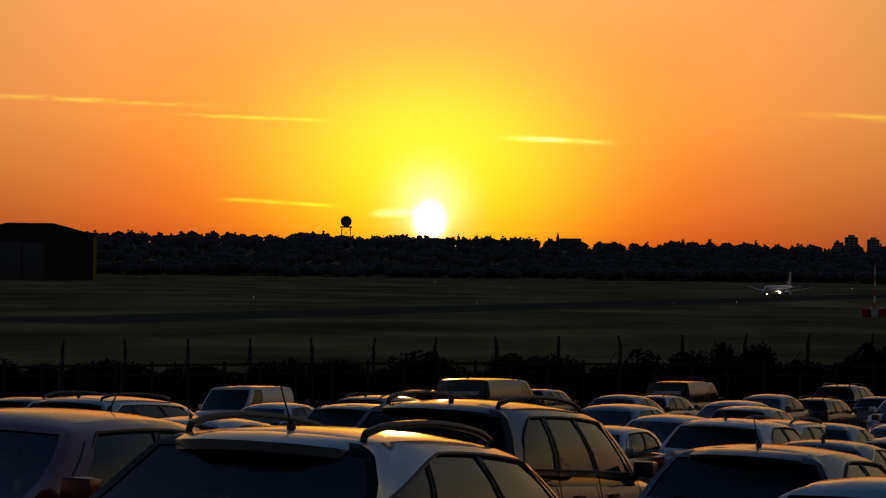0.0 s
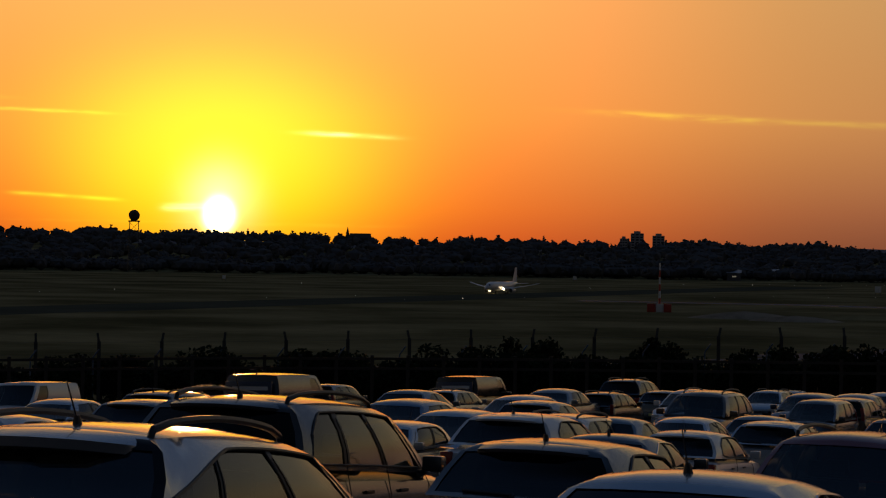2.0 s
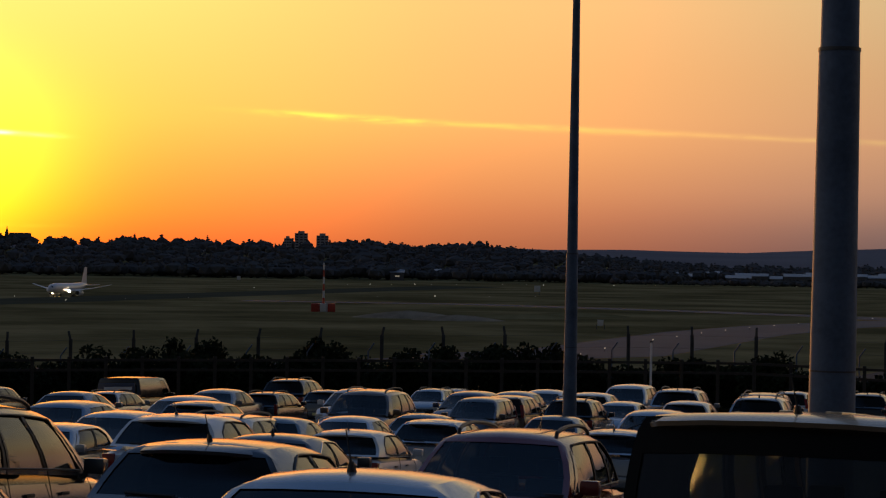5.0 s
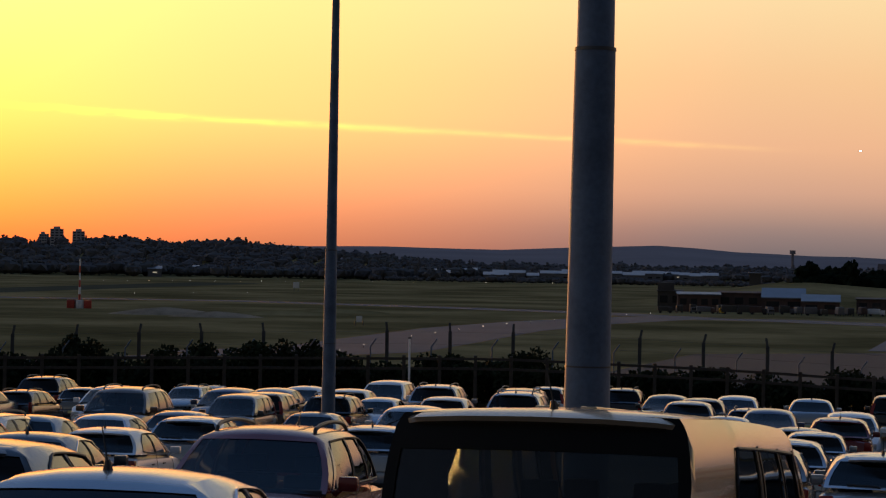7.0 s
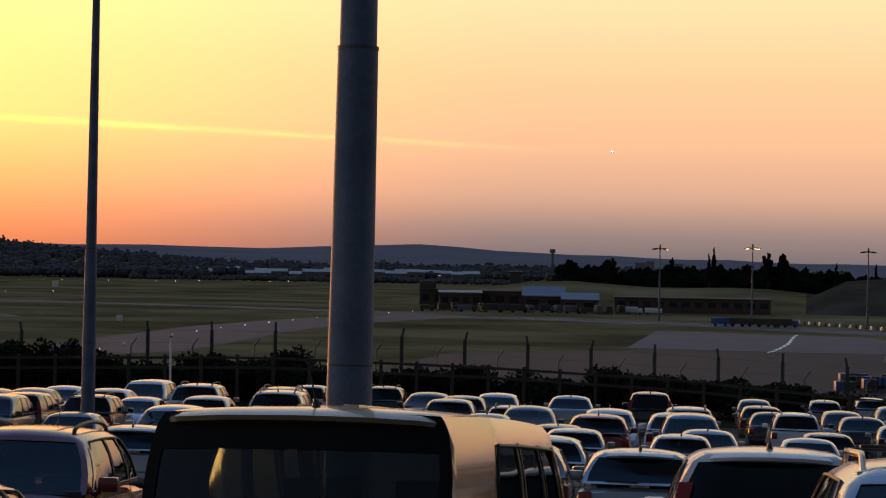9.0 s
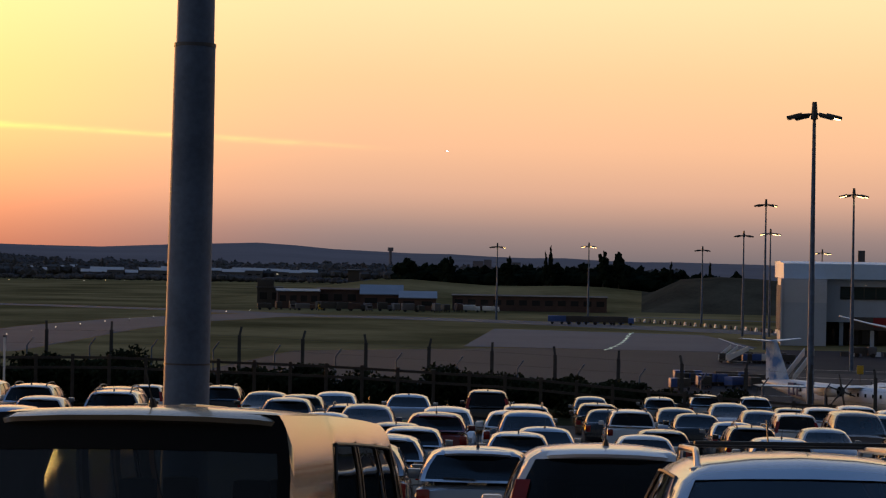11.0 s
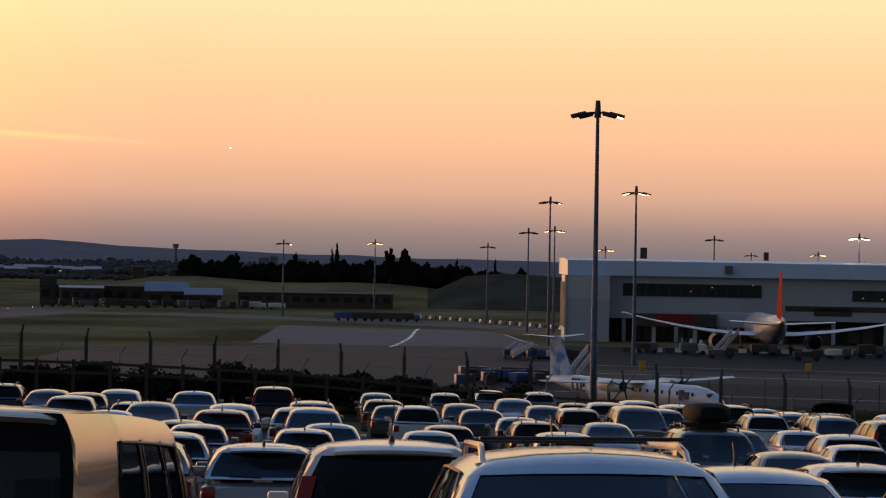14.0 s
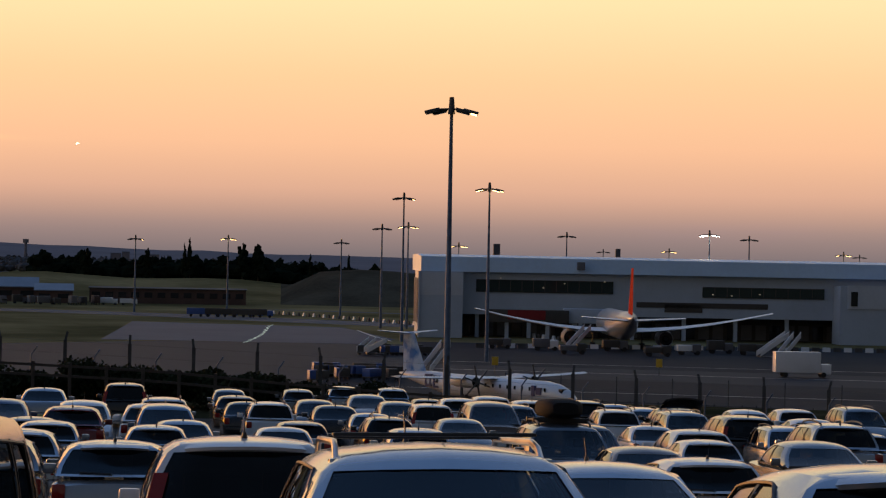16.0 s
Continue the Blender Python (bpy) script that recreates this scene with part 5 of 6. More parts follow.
low_building(28.52, 965, 5, 5, 4.6, DARKWALL, DARKWALL, 0.2, 28, "dark hut on a grassy mound", 0)

# ---- conifers and poplars behind the mound ----
def conifer(az, d, h, w, seed, name="conifer", label="dark conifer in a shelter belt"):
    rnd_ = random.Random(seed)
    root_ = empty(name, stand(az, d), label, "tree", "shelter belt trees")
    bq = bm_new()
    tube(bq, (0, 0, 0), (0, 0, h * 0.9), 0.35, 0.08, n=6)
    for k in range(5):
        a = rnd_.uniform(0, 6.28)
        z_ = h * rnd_.uniform(0.25, 0.7)
        tube(bq, (0, 0, z_), (math.cos(a) * w * 0.4, math.sin(a) * w * 0.4, z_ + h * 0.06), 0.12, 0.04, n=4)
    part("trunk", bq, BARK, root_)
    bq = bm_new()
    for k in range(26):
        q = (k + rnd_.random()) / 26
        r = w * 0.5 * ((1 - q ** 1.6) ** 0.8 if w < 4 else (1 - q ** 3) ** 0.6) + 0.25
        a = rnd_.uniform(0, 6.28)
        o = r * rnd_.uniform(0.2, 0.75)
        lump(bq, (math.cos(a) * o, math.sin(a) * o, h * (0.08 + 0.9 * q)), r * rnd_.uniform(0.4, 0.7), r * rnd_.uniform(0.4, 0.7), h * 0.05 + r * 0.35, rnd_, 0.4)
    part("crown", bq, CONIFER, root_, smooth=False, recalc=False)


rnd = random.Random(12)
for i in range(40):
    az = 29.7 + 9.2 * i / 40 + rnd.uniform(-0.06, 0.06)
    conifer(az, rnd.uniform(1010, 1060), 12.0 + rnd.uniform(-1.0, 1.0) - (1.2 if i > 36 else 0), 9.0, i)
for az, h, w in ((33.64, 16.5, 3.4), (33.5, 14, 3), (32.55, 11.8, 4), (35.0, 13.5, 6), (35.4, 13.8, 6), (36.75, 12.2, 3.2), (37.75, 14.0, 3.0), (38.4, 11.0, 9), (31.0, 10.8, 5)):
    conifer(az, 1000, h + (3.0 if az > 34 else 2.0), w, int(az * 100), "poplar" if w < 4 else "conifer", "tall dark tree above a shelter belt")

# ---- terminal building ----
CLAD = material("grey_cladding", (0.40, 0.47, 0.57), 0.5, 0.1, 0.1, 0.15)
CLADPALE = material("pale_cladding", (0.50, 0.55, 0.62), 0.5, 0.1, 0.1, 0.15)
FASCIA = material("blue_grey_roof_sheet", (0.50, 0.65, 0.82), 0.45, 0.1, 0.1, 0.1)
TGLASS = material("terminal_glass", (0.03, 0.045, 0.045), 0.08, 0, 0.1, 0.3)
TERM_TURN = 37.5
tm = stand(39.60, 502, TERM_TURN)
root = empty("terminal_building", tm, "long grey clad airport terminal with a pale blue roof edge", "terminal")


def tbox(name, x0, x1, y0, y1, z0, z1, mat, label="", bev=0.0, parent=None):
    bq = bm_new()
    box(bq, x0, x1, y0, y1, z0, z1, bev)
    return part(name, bq, mat, parent or root, label, smooth=bev > 0)


tbox("wall", 9, 210, 3, 60, 5.2, 14.6, CLAD)
tbox("undercroft_wall", 9.5, 210, 12, 60, 0, 5.2, DARKWALL)
b = bm_new()
loft(b, [[Vector((x, y, z)) for y, z in ((1.0, 14.62), (1.6, 17.9), (30, 18.5), (60, 18.5), (60, 14.62))] for x in (0.3, 211)])
part("roof", b, FASCIA, root, "pale blue-grey sheet roof", smooth=False)
tbox("stair_tower", 0, 9, -1.5, 30, 0, 14.6, CLAD)
tbox("pale_panel", -0.05, 9.05, -1.62, -1.5, 9.4, 14.4, CLADPALE, "pale panel on the stair tower")
tbox("corner_trim", -0.35, 0.0, -1.9, -1.4, 0, 14.6, CLADPALE)
for k in range(5):
    tbox("side_louvre", -0.3, -0.02, 4 + 5 * k, 7.5 + 5 * k, 3, 13, GREYWALL)
for x0, x1, z0, z1 in ((12, 41, 10.2, 13.0), (60, 86, 9.8, 12.2), (118, 150, 9.8, 12.2)):
    bay = tbox("window_band", x0, x1, 2.7, 3.02, z0, z1, DARKWALL, "long recessed window band")
    n = int((x1 - x0) / 2.4)
    for k in range(n):
        xa = x0 + (x1 - x0) * k / n
        tbox("pane", xa + 0.08, xa + (x1 - x0) / n - 0.08, 2.62, 2.69, z0 + 0.12, z1 - 0.12, TGLASS, parent=bay)
for x0, x1 in ((46, 74), (52, 60)):
    tbox("louvre_band", x0, x1, 2.8, 3.0, 6.0 + (x1 - x0) * 0.05, 8.0 + (x1 - x0) * 0.02, DARKWALL)
tbox("side_block", 88, 98, -4, 4, 0, 13.0, CLAD)
tbox("pale_panel", 89.5, 103, -4.3, -4.05, 8.0, 13.2, CLADPALE, "pale panel on a side block")
tbox("pale_panel", 98.2, 110, -2, 3, 0.5, 9.5, CLADPALE)
tbox("window", 90.2, 91.6, -4.45, -4.3, 8.6, 11.8, WINDOW)
for k in range(14):
    tbox("column", 12 + 11 * k, 12.8 + 11 * k, 4.4, 5.2, 0, 5.2, CLAD)
for k in range(26):
    x = 11 + 3.1 * k
    tbox("bay_door", x, x + 2.3, 11.9, 12.0, 0.2, 3.6, GREYWALL if k % 3 else WINDOW)
tbox("roof_vent", 16, 17.4, 10, 11.4, 18.5, 21.0, DARKWALL)
tbox("roof_vent", 42, 43, 8, 9, 18.5, 20.4, DARKWALL)
tbox("roof_vent", 33, 34.6, -0.6, 0.9, 15.4, 17.2, GREYWALL)
root.scale = (1.09, 1.0, 1.03)
for x, z in ((17, 13.6), (26, 11.6), (30.5, 12.6), (39, 13.2), (62, 10.8), (66, 10.6), (72, 11.0), (122, 11.5)):
    tbox("ceiling_light", x, x + 0.3, 2.4, 2.55, z - 0.35, z - 0.2, GLOW_DIM)
# jet bridge with its red cab
root = empty("jet_bridge", stand(42.3, 486, TERM_TURN), "boarding bridge with a red panelled tunnel", "jet bridge")
tbox("tunnel", -8, 10, -2, 1.2, 4.2, 7.0, DARKWALL, bev=0.1)
tbox("red_panel", -3.5, 4.8, -2.12, -2.0, 4.9, 6.9, DULL_RED, "red panel on the tunnel")
tbox("leg", -4, -3.2, -1, -0.2, 0.0, 4.2, CLAD)
tbox("leg", 5, 5.8, -1, -0.2, 0.0, 4.2, CLAD)
root = empty("jet_bridge", stand(43.7, 488, TERM_TURN), "grey boarding bridge by the aircraft", "jet bridge")
tbox("tunnel", -3, 9, -2, 1.2, 4.2, 7.4, CLAD, bev=0.1)
tbox("leg", -1, 0, -1, 0, 0.0, 4.2, CLAD)


# ---- aircraft ----
def airliner(name, m, label, length, span, rad, tail_h, sweep, body_mat, tail_mat, wing_mat, engines, lights=(), windows=0, high=False, wing_at=0.46, cruciform=False):
    """A transport aircraft, x to its right, y to its nose, wheels at z 0."""
    root_ = empty(name, m, label, "aircraft")
    zc = rad + (1.0 if high else rad * 0.72)
    bq = bm_new()
    rings = []
    for q, r, dz in ((0, 0.06, 0.35), (0.03, 0.22, 0.3), (0.10, 0.5, 0.24), (0.2, 0.78, 0.15), (0.32, 1, 0), (0.85, 1, 0), (0.91, 0.9, -0.04), (0.955, 0.68, -0.12), (0.985, 0.4, -0.2), (1, 0.08, -0.26)):
        rings.append([Vector((math.cos(a) * rad * r, -length / 2 + length * q, zc + dz * rad * 2 + math.sin(a) * rad * r)) for a in [2 * math.pi * i / 18 for i in range(18)]])
    loft(bq, rings)
    body = part("fuselage", bq, body_mat, root_)
    for side in (1, -1):
        # wing
        yr = -length / 2 + length * (1 - wing_at) + (length * 0.03)
        cr, ct = span * (0.17 if not high else 0.10), span * (0.04 if not high else 0.07)
        zw = zc + rad * (0.92 if high else -0.55)
        rise = span * (0.012 if high else 0.075)
        secs = []
        for k in range(6):
            q = k / 5
            c = cr + (ct - cr) * min(1, q * 1.15)
            y0 = yr + cr * 0.5 - sweep * span * 0.5 * q
            th = c * 0.06 + 0.05
            x = side * (rad * 0.3 + (span / 2 - rad * 0.3) * q)
            z = zw + rise * q ** 1.7
            secs.append([Vector((x, y0, z)), Vector((x, y0 - c * 0.35, z + th)), Vector((x, y0 - c, z + 0.03)), Vector((x, y0 - c * 0.35, z - th * 0.6))])
        bq = bm_new()
        loft(bq, secs)
        part("wing", bq, wing_mat, root_)
        # tail plane
        th_z = zc + (tail_h - zc) * 0.97 if cruciform else zc + rad * 0.45
        bq = bm_new()
        secs = []
        for q in (0.0, 1.0):
            c = span * (0.075 - 0.04 * q)
            y0 = -length / 2 + length * (0.06 if cruciform else 0.11) - sweep * span * 0.17 * q + 0.01 * length
            x = side * (0.15 + span * (0.15 if cruciform else 0.165) * q)
            z = th_z + span * 0.012 * q
            secs.append([Vector((x, y0, z)), Vector((x, y0 - c * 0.4, z + c * 0.07)), Vector((x, y0 - c, z)), Vector((x, y0 - c * 0.4, z - c * 0.07))])
        loft(bq, secs)
        part("tail_plane", bq, wing_mat, root_)
        # engine
        ex, ey, er, el_ = engines
        bq = bm_new()
        zt = zw - er * (1.05 if not high else 0.5) + (rise * (2 * ex / span) ** 1.7)
        y1 = yr + cr * 0.5 - sweep * ex + er * 1.1
        rings = []
        for q, r in ((0, 0.82), (0.06, 0.95), (0.3, 1.0), (0.7, 0.95), (1.0, 0.5 if high else 0.82)):
            rings.append([Vector((side * ex + math.cos(a) * er * r, y1 - el_ * q, zt + math.sin(a) * er * r)) for a in [2 * math.pi * i / 14 for i in range(14)]])
        loft(bq, rings)
        eng = part("engine", bq, body_mat if not high else WHITE, root_)
        bq = bm_new()
        tube(bq, (side * ex, y1 + 0.04, zt), (side * ex, y1 + 0.01, zt), er * 0.78, n=14)
        part("intake", bq, WINDOW, eng)
        if not high:
            bq = bm_new()
            tube(bq, (side * ex, y1 - el_ - 0.02, zt), (side * ex, y1 - el_ + 0.05, zt), er * 0.76, n=14)
            tube(bq, (side * ex, y1 - el_ - 0.9, zt), (side * ex, y1 - el_, zt), er * 0.22, er * 0.42, n=12)
            part("exhaust", bq, WINDOW, eng, "dark jet exhaust")
        if high:
            for k in range(6):
                a = math.pi * k / 3 + 0.3
                bq = bm_new()
                tube(bq, (side * ex, y1 + 0.25, zt), (side * ex + math.cos(a) * 2.0, y1 + 0.25, zt + math.sin(a) * 2.0), 0.13, 0.08, n=4)
                part("propeller_blade", bq, DARK_STEEL, eng)
        # main gear
        gx = ex if high else span * 0.085
        for dy in ((-0.7, 0.7) if length > 45 else (0.0,)):
            bq = bm_new()
            tube(bq, (side * gx - 0.5, yr - cr * 0.2 + dy, 0.55), (side * gx + 0.5, yr - cr * 0.2 + dy, 0.55), 0.55, n=12)
            part("wheel", bq, RUBBER, root_)
        bq = bm_new()
        tube(bq, (side * gx, yr - cr * 0.2, 0.5), (side * gx, yr - cr * 0.2, zw + 0.1), 0.16, n=6)
        part("gear_leg", bq, DARK_STEEL, root_)
    # fin
    bq = bm_new()
    secs = []
    for q in (0.0, 0.1, 1.0):
        c = length * (0.15 - 0.085 * q)
        y0 = -length / 2 + length * (0.19 if q != 0.1 else 0.175) - length * 0.105 * q
        z = zc + rad * 0.62 + (tail_h - zc - rad * 0.62) * q
        t = rad * 0.14 * (1 - 0.5 * q)
        secs.append([Vector((0, y0, z)), Vector((t, y0 - c * 0.4, z)), Vector((0, y0 - c, z)), Vector((-t, y0 - c * 0.4, z))])
    loft(bq, secs)
    fin = part("tail_fin", bq, tail_mat, root_)
    # nose gear
    bq = bm_new()
    tube(bq, (0, length * 0.36, 0.45), (0, length * 0.36, zc - rad * 0.8), 0.12, n=6)
    tube(bq, (-0.3, length * 0.36, 0.4), (0.3, length * 0.36, 0.4), 0.4, n=10)
    part("nose_gear", bq, RUBBER, root_)
    # cockpit glass and cabin windows
    bq = bm_new()
    box(bq, -rad * 0.62, rad * 0.62, length * 0.435, length * 0.452, zc + rad * 0.12, zc + rad * 0.48, 0.05)
    part("cockpit_window", bq, WINDOW, root_)
    for side in (1, -1):
        for k in range(windows):
            y = -length * 0.22 + length * 0.6 * k / max(1, windows - 1)
            bq = bm_new()
            box(bq, side * (rad * 0.965), side * (rad * 0.985), y - 0.16, y + 0.16, zc + rad * 0.16, zc + rad * 0.16 + 0.42)
            part("cabin_window", bq, WINDOW, root_, smooth=False)
    for x, y, z, r in lights:
        bq = bm_new()
        bmesh.ops.create_icosphere(bq, subdivisions=1, radius=r, matrix=Matrix.Translation((x, y, z)))
        part("landing_light", bq, GLOW_BRIGHT, root_, "bright landing light")
    return root_, fin, body


PLANE_WHITE = material("aircraft_white", (0.62, 0.62, 0.63), 0.3, 0, 0.06, 0.2, coat=0.4)
PLANE_CREAM = material("aircraft_cream", (0.42, 0.41, 0.42), 0.32, 0, 0.08, 0.2, coat=0.3)
ORANGE = material("orange_tail", (0.36, 0.008, 0.002), 0.85, 0, 0.25, 0.35, spec=0.08)
BLUETAIL = material("blue_mottled_tail", (0.42, 0.55, 0.72), 0.7, 0, 0.2, 0.55, tint=(0.03, 0.15, 0.42), spec=0.2)
p = polar(44.78, 456)
wide, fin, body = airliner("wide_airliner", pose(p.x, p.y, 0.05, 0, 0, -39), "parked wide-bodied airliner with an orange tail fin", 56.7, 60.0, 2.9, 16.6, 0.62, PLANE_CREAM, ORANGE, WHITE,
                           (9.8, 0, 1.85, 5.4), windows=0)
p0, p1 = polar(39.15, 272), polar(43.7, 247)
mid = (p0 + p1) / 2
prop, fin, body = airliner("propeller_airliner", pose(mid.x, mid.y, 0.05, 0, 0, -math.degrees(math.atan2(p1.x - p0.x, p1.y - p0.y))),
                           "white propeller airliner with a mottled blue tail", 32.8, 28.4, 1.36, 8.4, 0.06, PLANE_WHITE, BLUETAIL, WHITE, (4.4, 0, 0.75, 5.0), windows=16, high=True, wing_at=0.47, cruciform=True)
NAVYMARK = material("dark_blue_mark", (0.02, 0.035, 0.12), 0.4, 0, 0.1, 0.6)
# two block letters and a nose flash, as plain bars
for y, z0, h, w_ in ((-9.75, 2.05, 1.45, 0.26), (-9.25, 2.05, 0.26, 0.9), (-9.25, 3.24, 0.26, 0.9), (-8.75, 2.05, 1.45, 0.26), (-7.95, 1.95, 1.45, 0.26), (-7.5, 1.95, 0.24, 0.8), (-7.5, 2.55, 0.24, 0.7), (-7.5, 3.16, 0.24, 0.8), (10.5, 2.0, 1.2, 0.6), (11.4, 2.2, 0.8, 0.9)):
    for side in (1, -1):
        b = bm_new()
        r = 1.36 * min(1.0, 0.78 + 0.22 * (y + 9.84) / 3.9)
        box(b, side * (r * 0.6), side * (r + 0.05), y - w_ / 2, y + w_ / 2, z0, z0 + h, 0.0)
        part("livery_mark", b, NAVYMARK, prop, smooth=False)
# landing airliner: rolls along the runway
lander, fin, body = airliner("landing_airliner", pose(161, 1057, 0.05), "white twin-jet airliner rolling out with landing lights on", 37.6, 34.1, 1.98, 11.8, 0.5, PLANE_WHITE, PLANE_WHITE, WHITE,
                             (5.8, 0, 1.15, 4.2), lights=((-2.6, 4.5, 2.2, 0.55), (2.6, 4.5, 2.2, 0.75), (0.2, 14.0, 1.6, 0.5)), windows=0)
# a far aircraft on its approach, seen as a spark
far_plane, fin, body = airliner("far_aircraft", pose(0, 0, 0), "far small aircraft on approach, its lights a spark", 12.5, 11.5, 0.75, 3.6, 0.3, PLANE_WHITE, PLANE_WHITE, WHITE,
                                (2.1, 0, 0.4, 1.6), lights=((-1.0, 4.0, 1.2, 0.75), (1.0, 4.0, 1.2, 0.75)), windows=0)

# ---- floodlight masts ----
def flood_mast(az, d, el_top, lit, arm=3.4, label="tall steel apron floodlight mast", turn=0.0):
    h = 17 + d * math.tan(radians(el_top)) - 0.4
    root_ = empty("floodlight_mast", stand(az, d, az + turn, z=ground_z(*flat(az, d))), label, "floodlight mast", "apron floodlight masts")
    h -= ground_z(*flat(az, d))
    bq = bm_new()
    w0 = 0.36
    loft(bq, [[Vector((math.cos(a) * r, math.sin(a) * r, z)) for a in [2 * math.pi * i / 12 for i in range(12)]] for z, r in ((0, w0), (h * 0.5, w0 * 0.74), (h * 0.5 + 0.05, w0 * 0.69), (h, w0 * 0.42))])
    part("pole", bq, STEEL, root_)
    bq = bm_new()
    tube(bq, (0, 0, h - 1.0), (0, 0, h + 0.6), 0.34, 0.22, n=10)
    part("head_frame", bq, DARK_STEEL, root_)
    for k in range(4):
        a = math.pi * k / 2 + 0.5
        x, y = math.cos(a) * arm * 0.82, math.sin(a) * arm * 0.82
        if k % 2 == 0:
            x, y = math.copysign(arm * 0.82, x), y * 0.3
        else:
            x, y = math.copysign(arm * 0.5, x), y * 0.3
        bq = bm_new()
        tube(bq, (0, 0, h - 0.5), (x, y, h - 0.62), 0.09, n=5)
        part("arm", bq, DARK_STEEL, root_)
        bq = bm_new()
        box(bq, -0.72, 0.72, -0.45, 0.45, -0.14, 0.14, 0.05, m=Matrix.Translation((x, y, h - 0.72)) @ pose(0, 0, 0, 0, 14 * math.copysign(1, x), 0))
        lamp = part("luminaire", bq, DARK_STEEL, root_)
        bq = bm_new()
        box(bq, -0.62, 0.62, -0.4, 0.4, -0.24, -0.15, 0.02, m=Matrix.Translation((x, y, h - 0.72)) @ pose(0, 0, 0, 0, 14 * math.copysign(1, x), 0))
        part("lens", bq, (GLOW_BRIGHT if lit == 2 else GLOW_O) if lit and (k != 1 or lit == 2) and (lit != 3 or k == 0) else TGLASS, lamp)


for az, d, el, lit, arm in ((40.344, 205, 4.25, 3, 2.2), (41.374, 380, 2.08, 1, 2.2), (39.153, 470, 1.78, 3, 2.2), (39.28, 560, 1.02, 1, 2.4), (38.6, 560, 0.96, 0, 2.2), (37.55, 680, 0.55, 0, 2.2),
                            (34.62, 690, 0.60, 1, 2.2), (32.245, 680, 0.55, 3, 2.2), (40.6, 700, 0.52, 1, 2.6), (43.4, 620, 0.84, 0, 2.4), (44.35, 900, 0.42, 0, 2.6), (46.05, 800, 0.47, 1, 2.6),
                            (47.08, 560, 0.95, 2, 2.4), (48.1, 640, 0.83, 0, 2.4), (50.5, 760, 0.46, 1, 2.6), (50.9, 900, 0.40, 0, 2.6)):
    flood_mast(az, d, el, lit, arm)

# ---- lamp columns in the car park ----
def lamp_column(az, d, label, joint, lean=0.0):
    p_ = polar(az, d)
    g = ground_z(p_.x, p_.y)
    root_ = empty("lamp_column", pose(p_.x, p_.y, g, 0, lean, -az), label, "lamp post", "car park lamp columns")
    bq = bm_new()
    rb = 0.212
    zj = joint - g
    tube(bq, (0, 0, 0.0), (0, 0, zj), rb, rb - 0.0075 * zj, n=24)
    part("lower_shaft", bq, STEEL, root_)
    bq = bm_new()
    r = rb - 0.0075 * zj - 0.012
    tube(bq, (0, 0, zj - 0.02), (0, 0, zj + 9), r, r - 0.06, n=24)
    part("upper_shaft", bq, STEEL, root_)
    bq = bm_new()
    tube(bq, (0, 0, zj - 0.03), (0, 0, zj + 0.0), rb - 0.0075 * zj + 0.006, n=24)
    part("joint_band", bq, DARK_STEEL, root_)
    bq = bm_new()
    tube(bq, (0, 0, zj - 2.75), (0, 0, zj - 2.735), rb - 0.0075 * (zj - 2.74) + 0.004, n=24)
    part("seam", bq, DARK_STEEL, root_)
    bq = bm_new()
    tube(bq, (0, 0, 0), (0, 0, 0.05), 0.34, n=20)
    part("base_flange", bq, DARK_STEEL, root_)
    bq = bm_new()
    tube(bq, (-1.6, 0, zj + 8.8), (1.6, 0, zj + 8.8), 0.05, n=8)
    part("bracket", bq, STEEL, root_)
    for x in (-1.6, 1.6):
        bq = bm_new()
        box(bq, x - 0.35, x + 0.35, -0.18, 0.18, zj + 8.72, zj + 8.9, 0.05)
        part("lantern", bq, DARK_STEEL, root_)


lamp_column(17.53, 64.5, "tall slender galvanised steel lamp column", 17.25, 0.15)
lamp_column(24.20, 19.0, "thick tapered galvanised steel lamp column", 18.85, 0.45)

# ---- fences, hedge and bank scrub ----
def top_el(az):
    """How far below the eye the fence tops run, in degrees."""
    xs = (-15, -0.17, 12.63, 18.98, 22.2, 25.5, 35.4, 46, 58)
    ys = (-2.35, -2.12, -1.80, -1.67, -1.66, -1.75, -2.21, -2.75, -3.1)
    return float(np.interp(az, xs, ys))


CONCRETE_POST = material("dark_concrete_post", (0.06, 0.06, 0.06), 0.9, 0, 0.25, 2.0)
WIRE = material("fence_wire", (0.10, 0.10, 0.10), 0.6, 0.4, 0.2, 2.0)
FENCE_R = 112.0
fence = empty("security_fence", pose(0, 0, 0), "tall security fence of dark posts and strained wire", "fence")
azs = []
a = -14.6
while a < 57:
    azs.append(a)
    a += 1.60 if a < 19 else 1.64
shift = 12.63 - min(azs, key=lambda v: abs(v - 12.63))
azs = [v + shift for v in azs]
post_tops = []
rnd = random.Random(3)
for az in azs:
    z = 17 + FENCE_R * math.tan(radians(top_el(az)))
    p = polar(az, FENCE_R)
    b = bm_new()
    g = min(ground_z(p.x, p.y), z - 2.2) - 0.3
    box(b, -0.09, 0.09, -0.07, 0.07, g - p.z, z - 0.35)
    box(b, -0.06, 0.06, -0.05, 0.05, 0, 0.5, 0, Matrix.Translation((0, 0, z - 0.42)) @ pose(0, 0, 0, rnd.uniform(-18, -8), rnd.uniform(-14, 14), 0))
    o = part("post", b, CONCRETE_POST, fence, smooth=False)
    o.matrix_local = pose(p.x, p.y, 0, 0, 0, -az)
    post_tops.append((Vector((p.x, p.y, z - 0.4)), g))
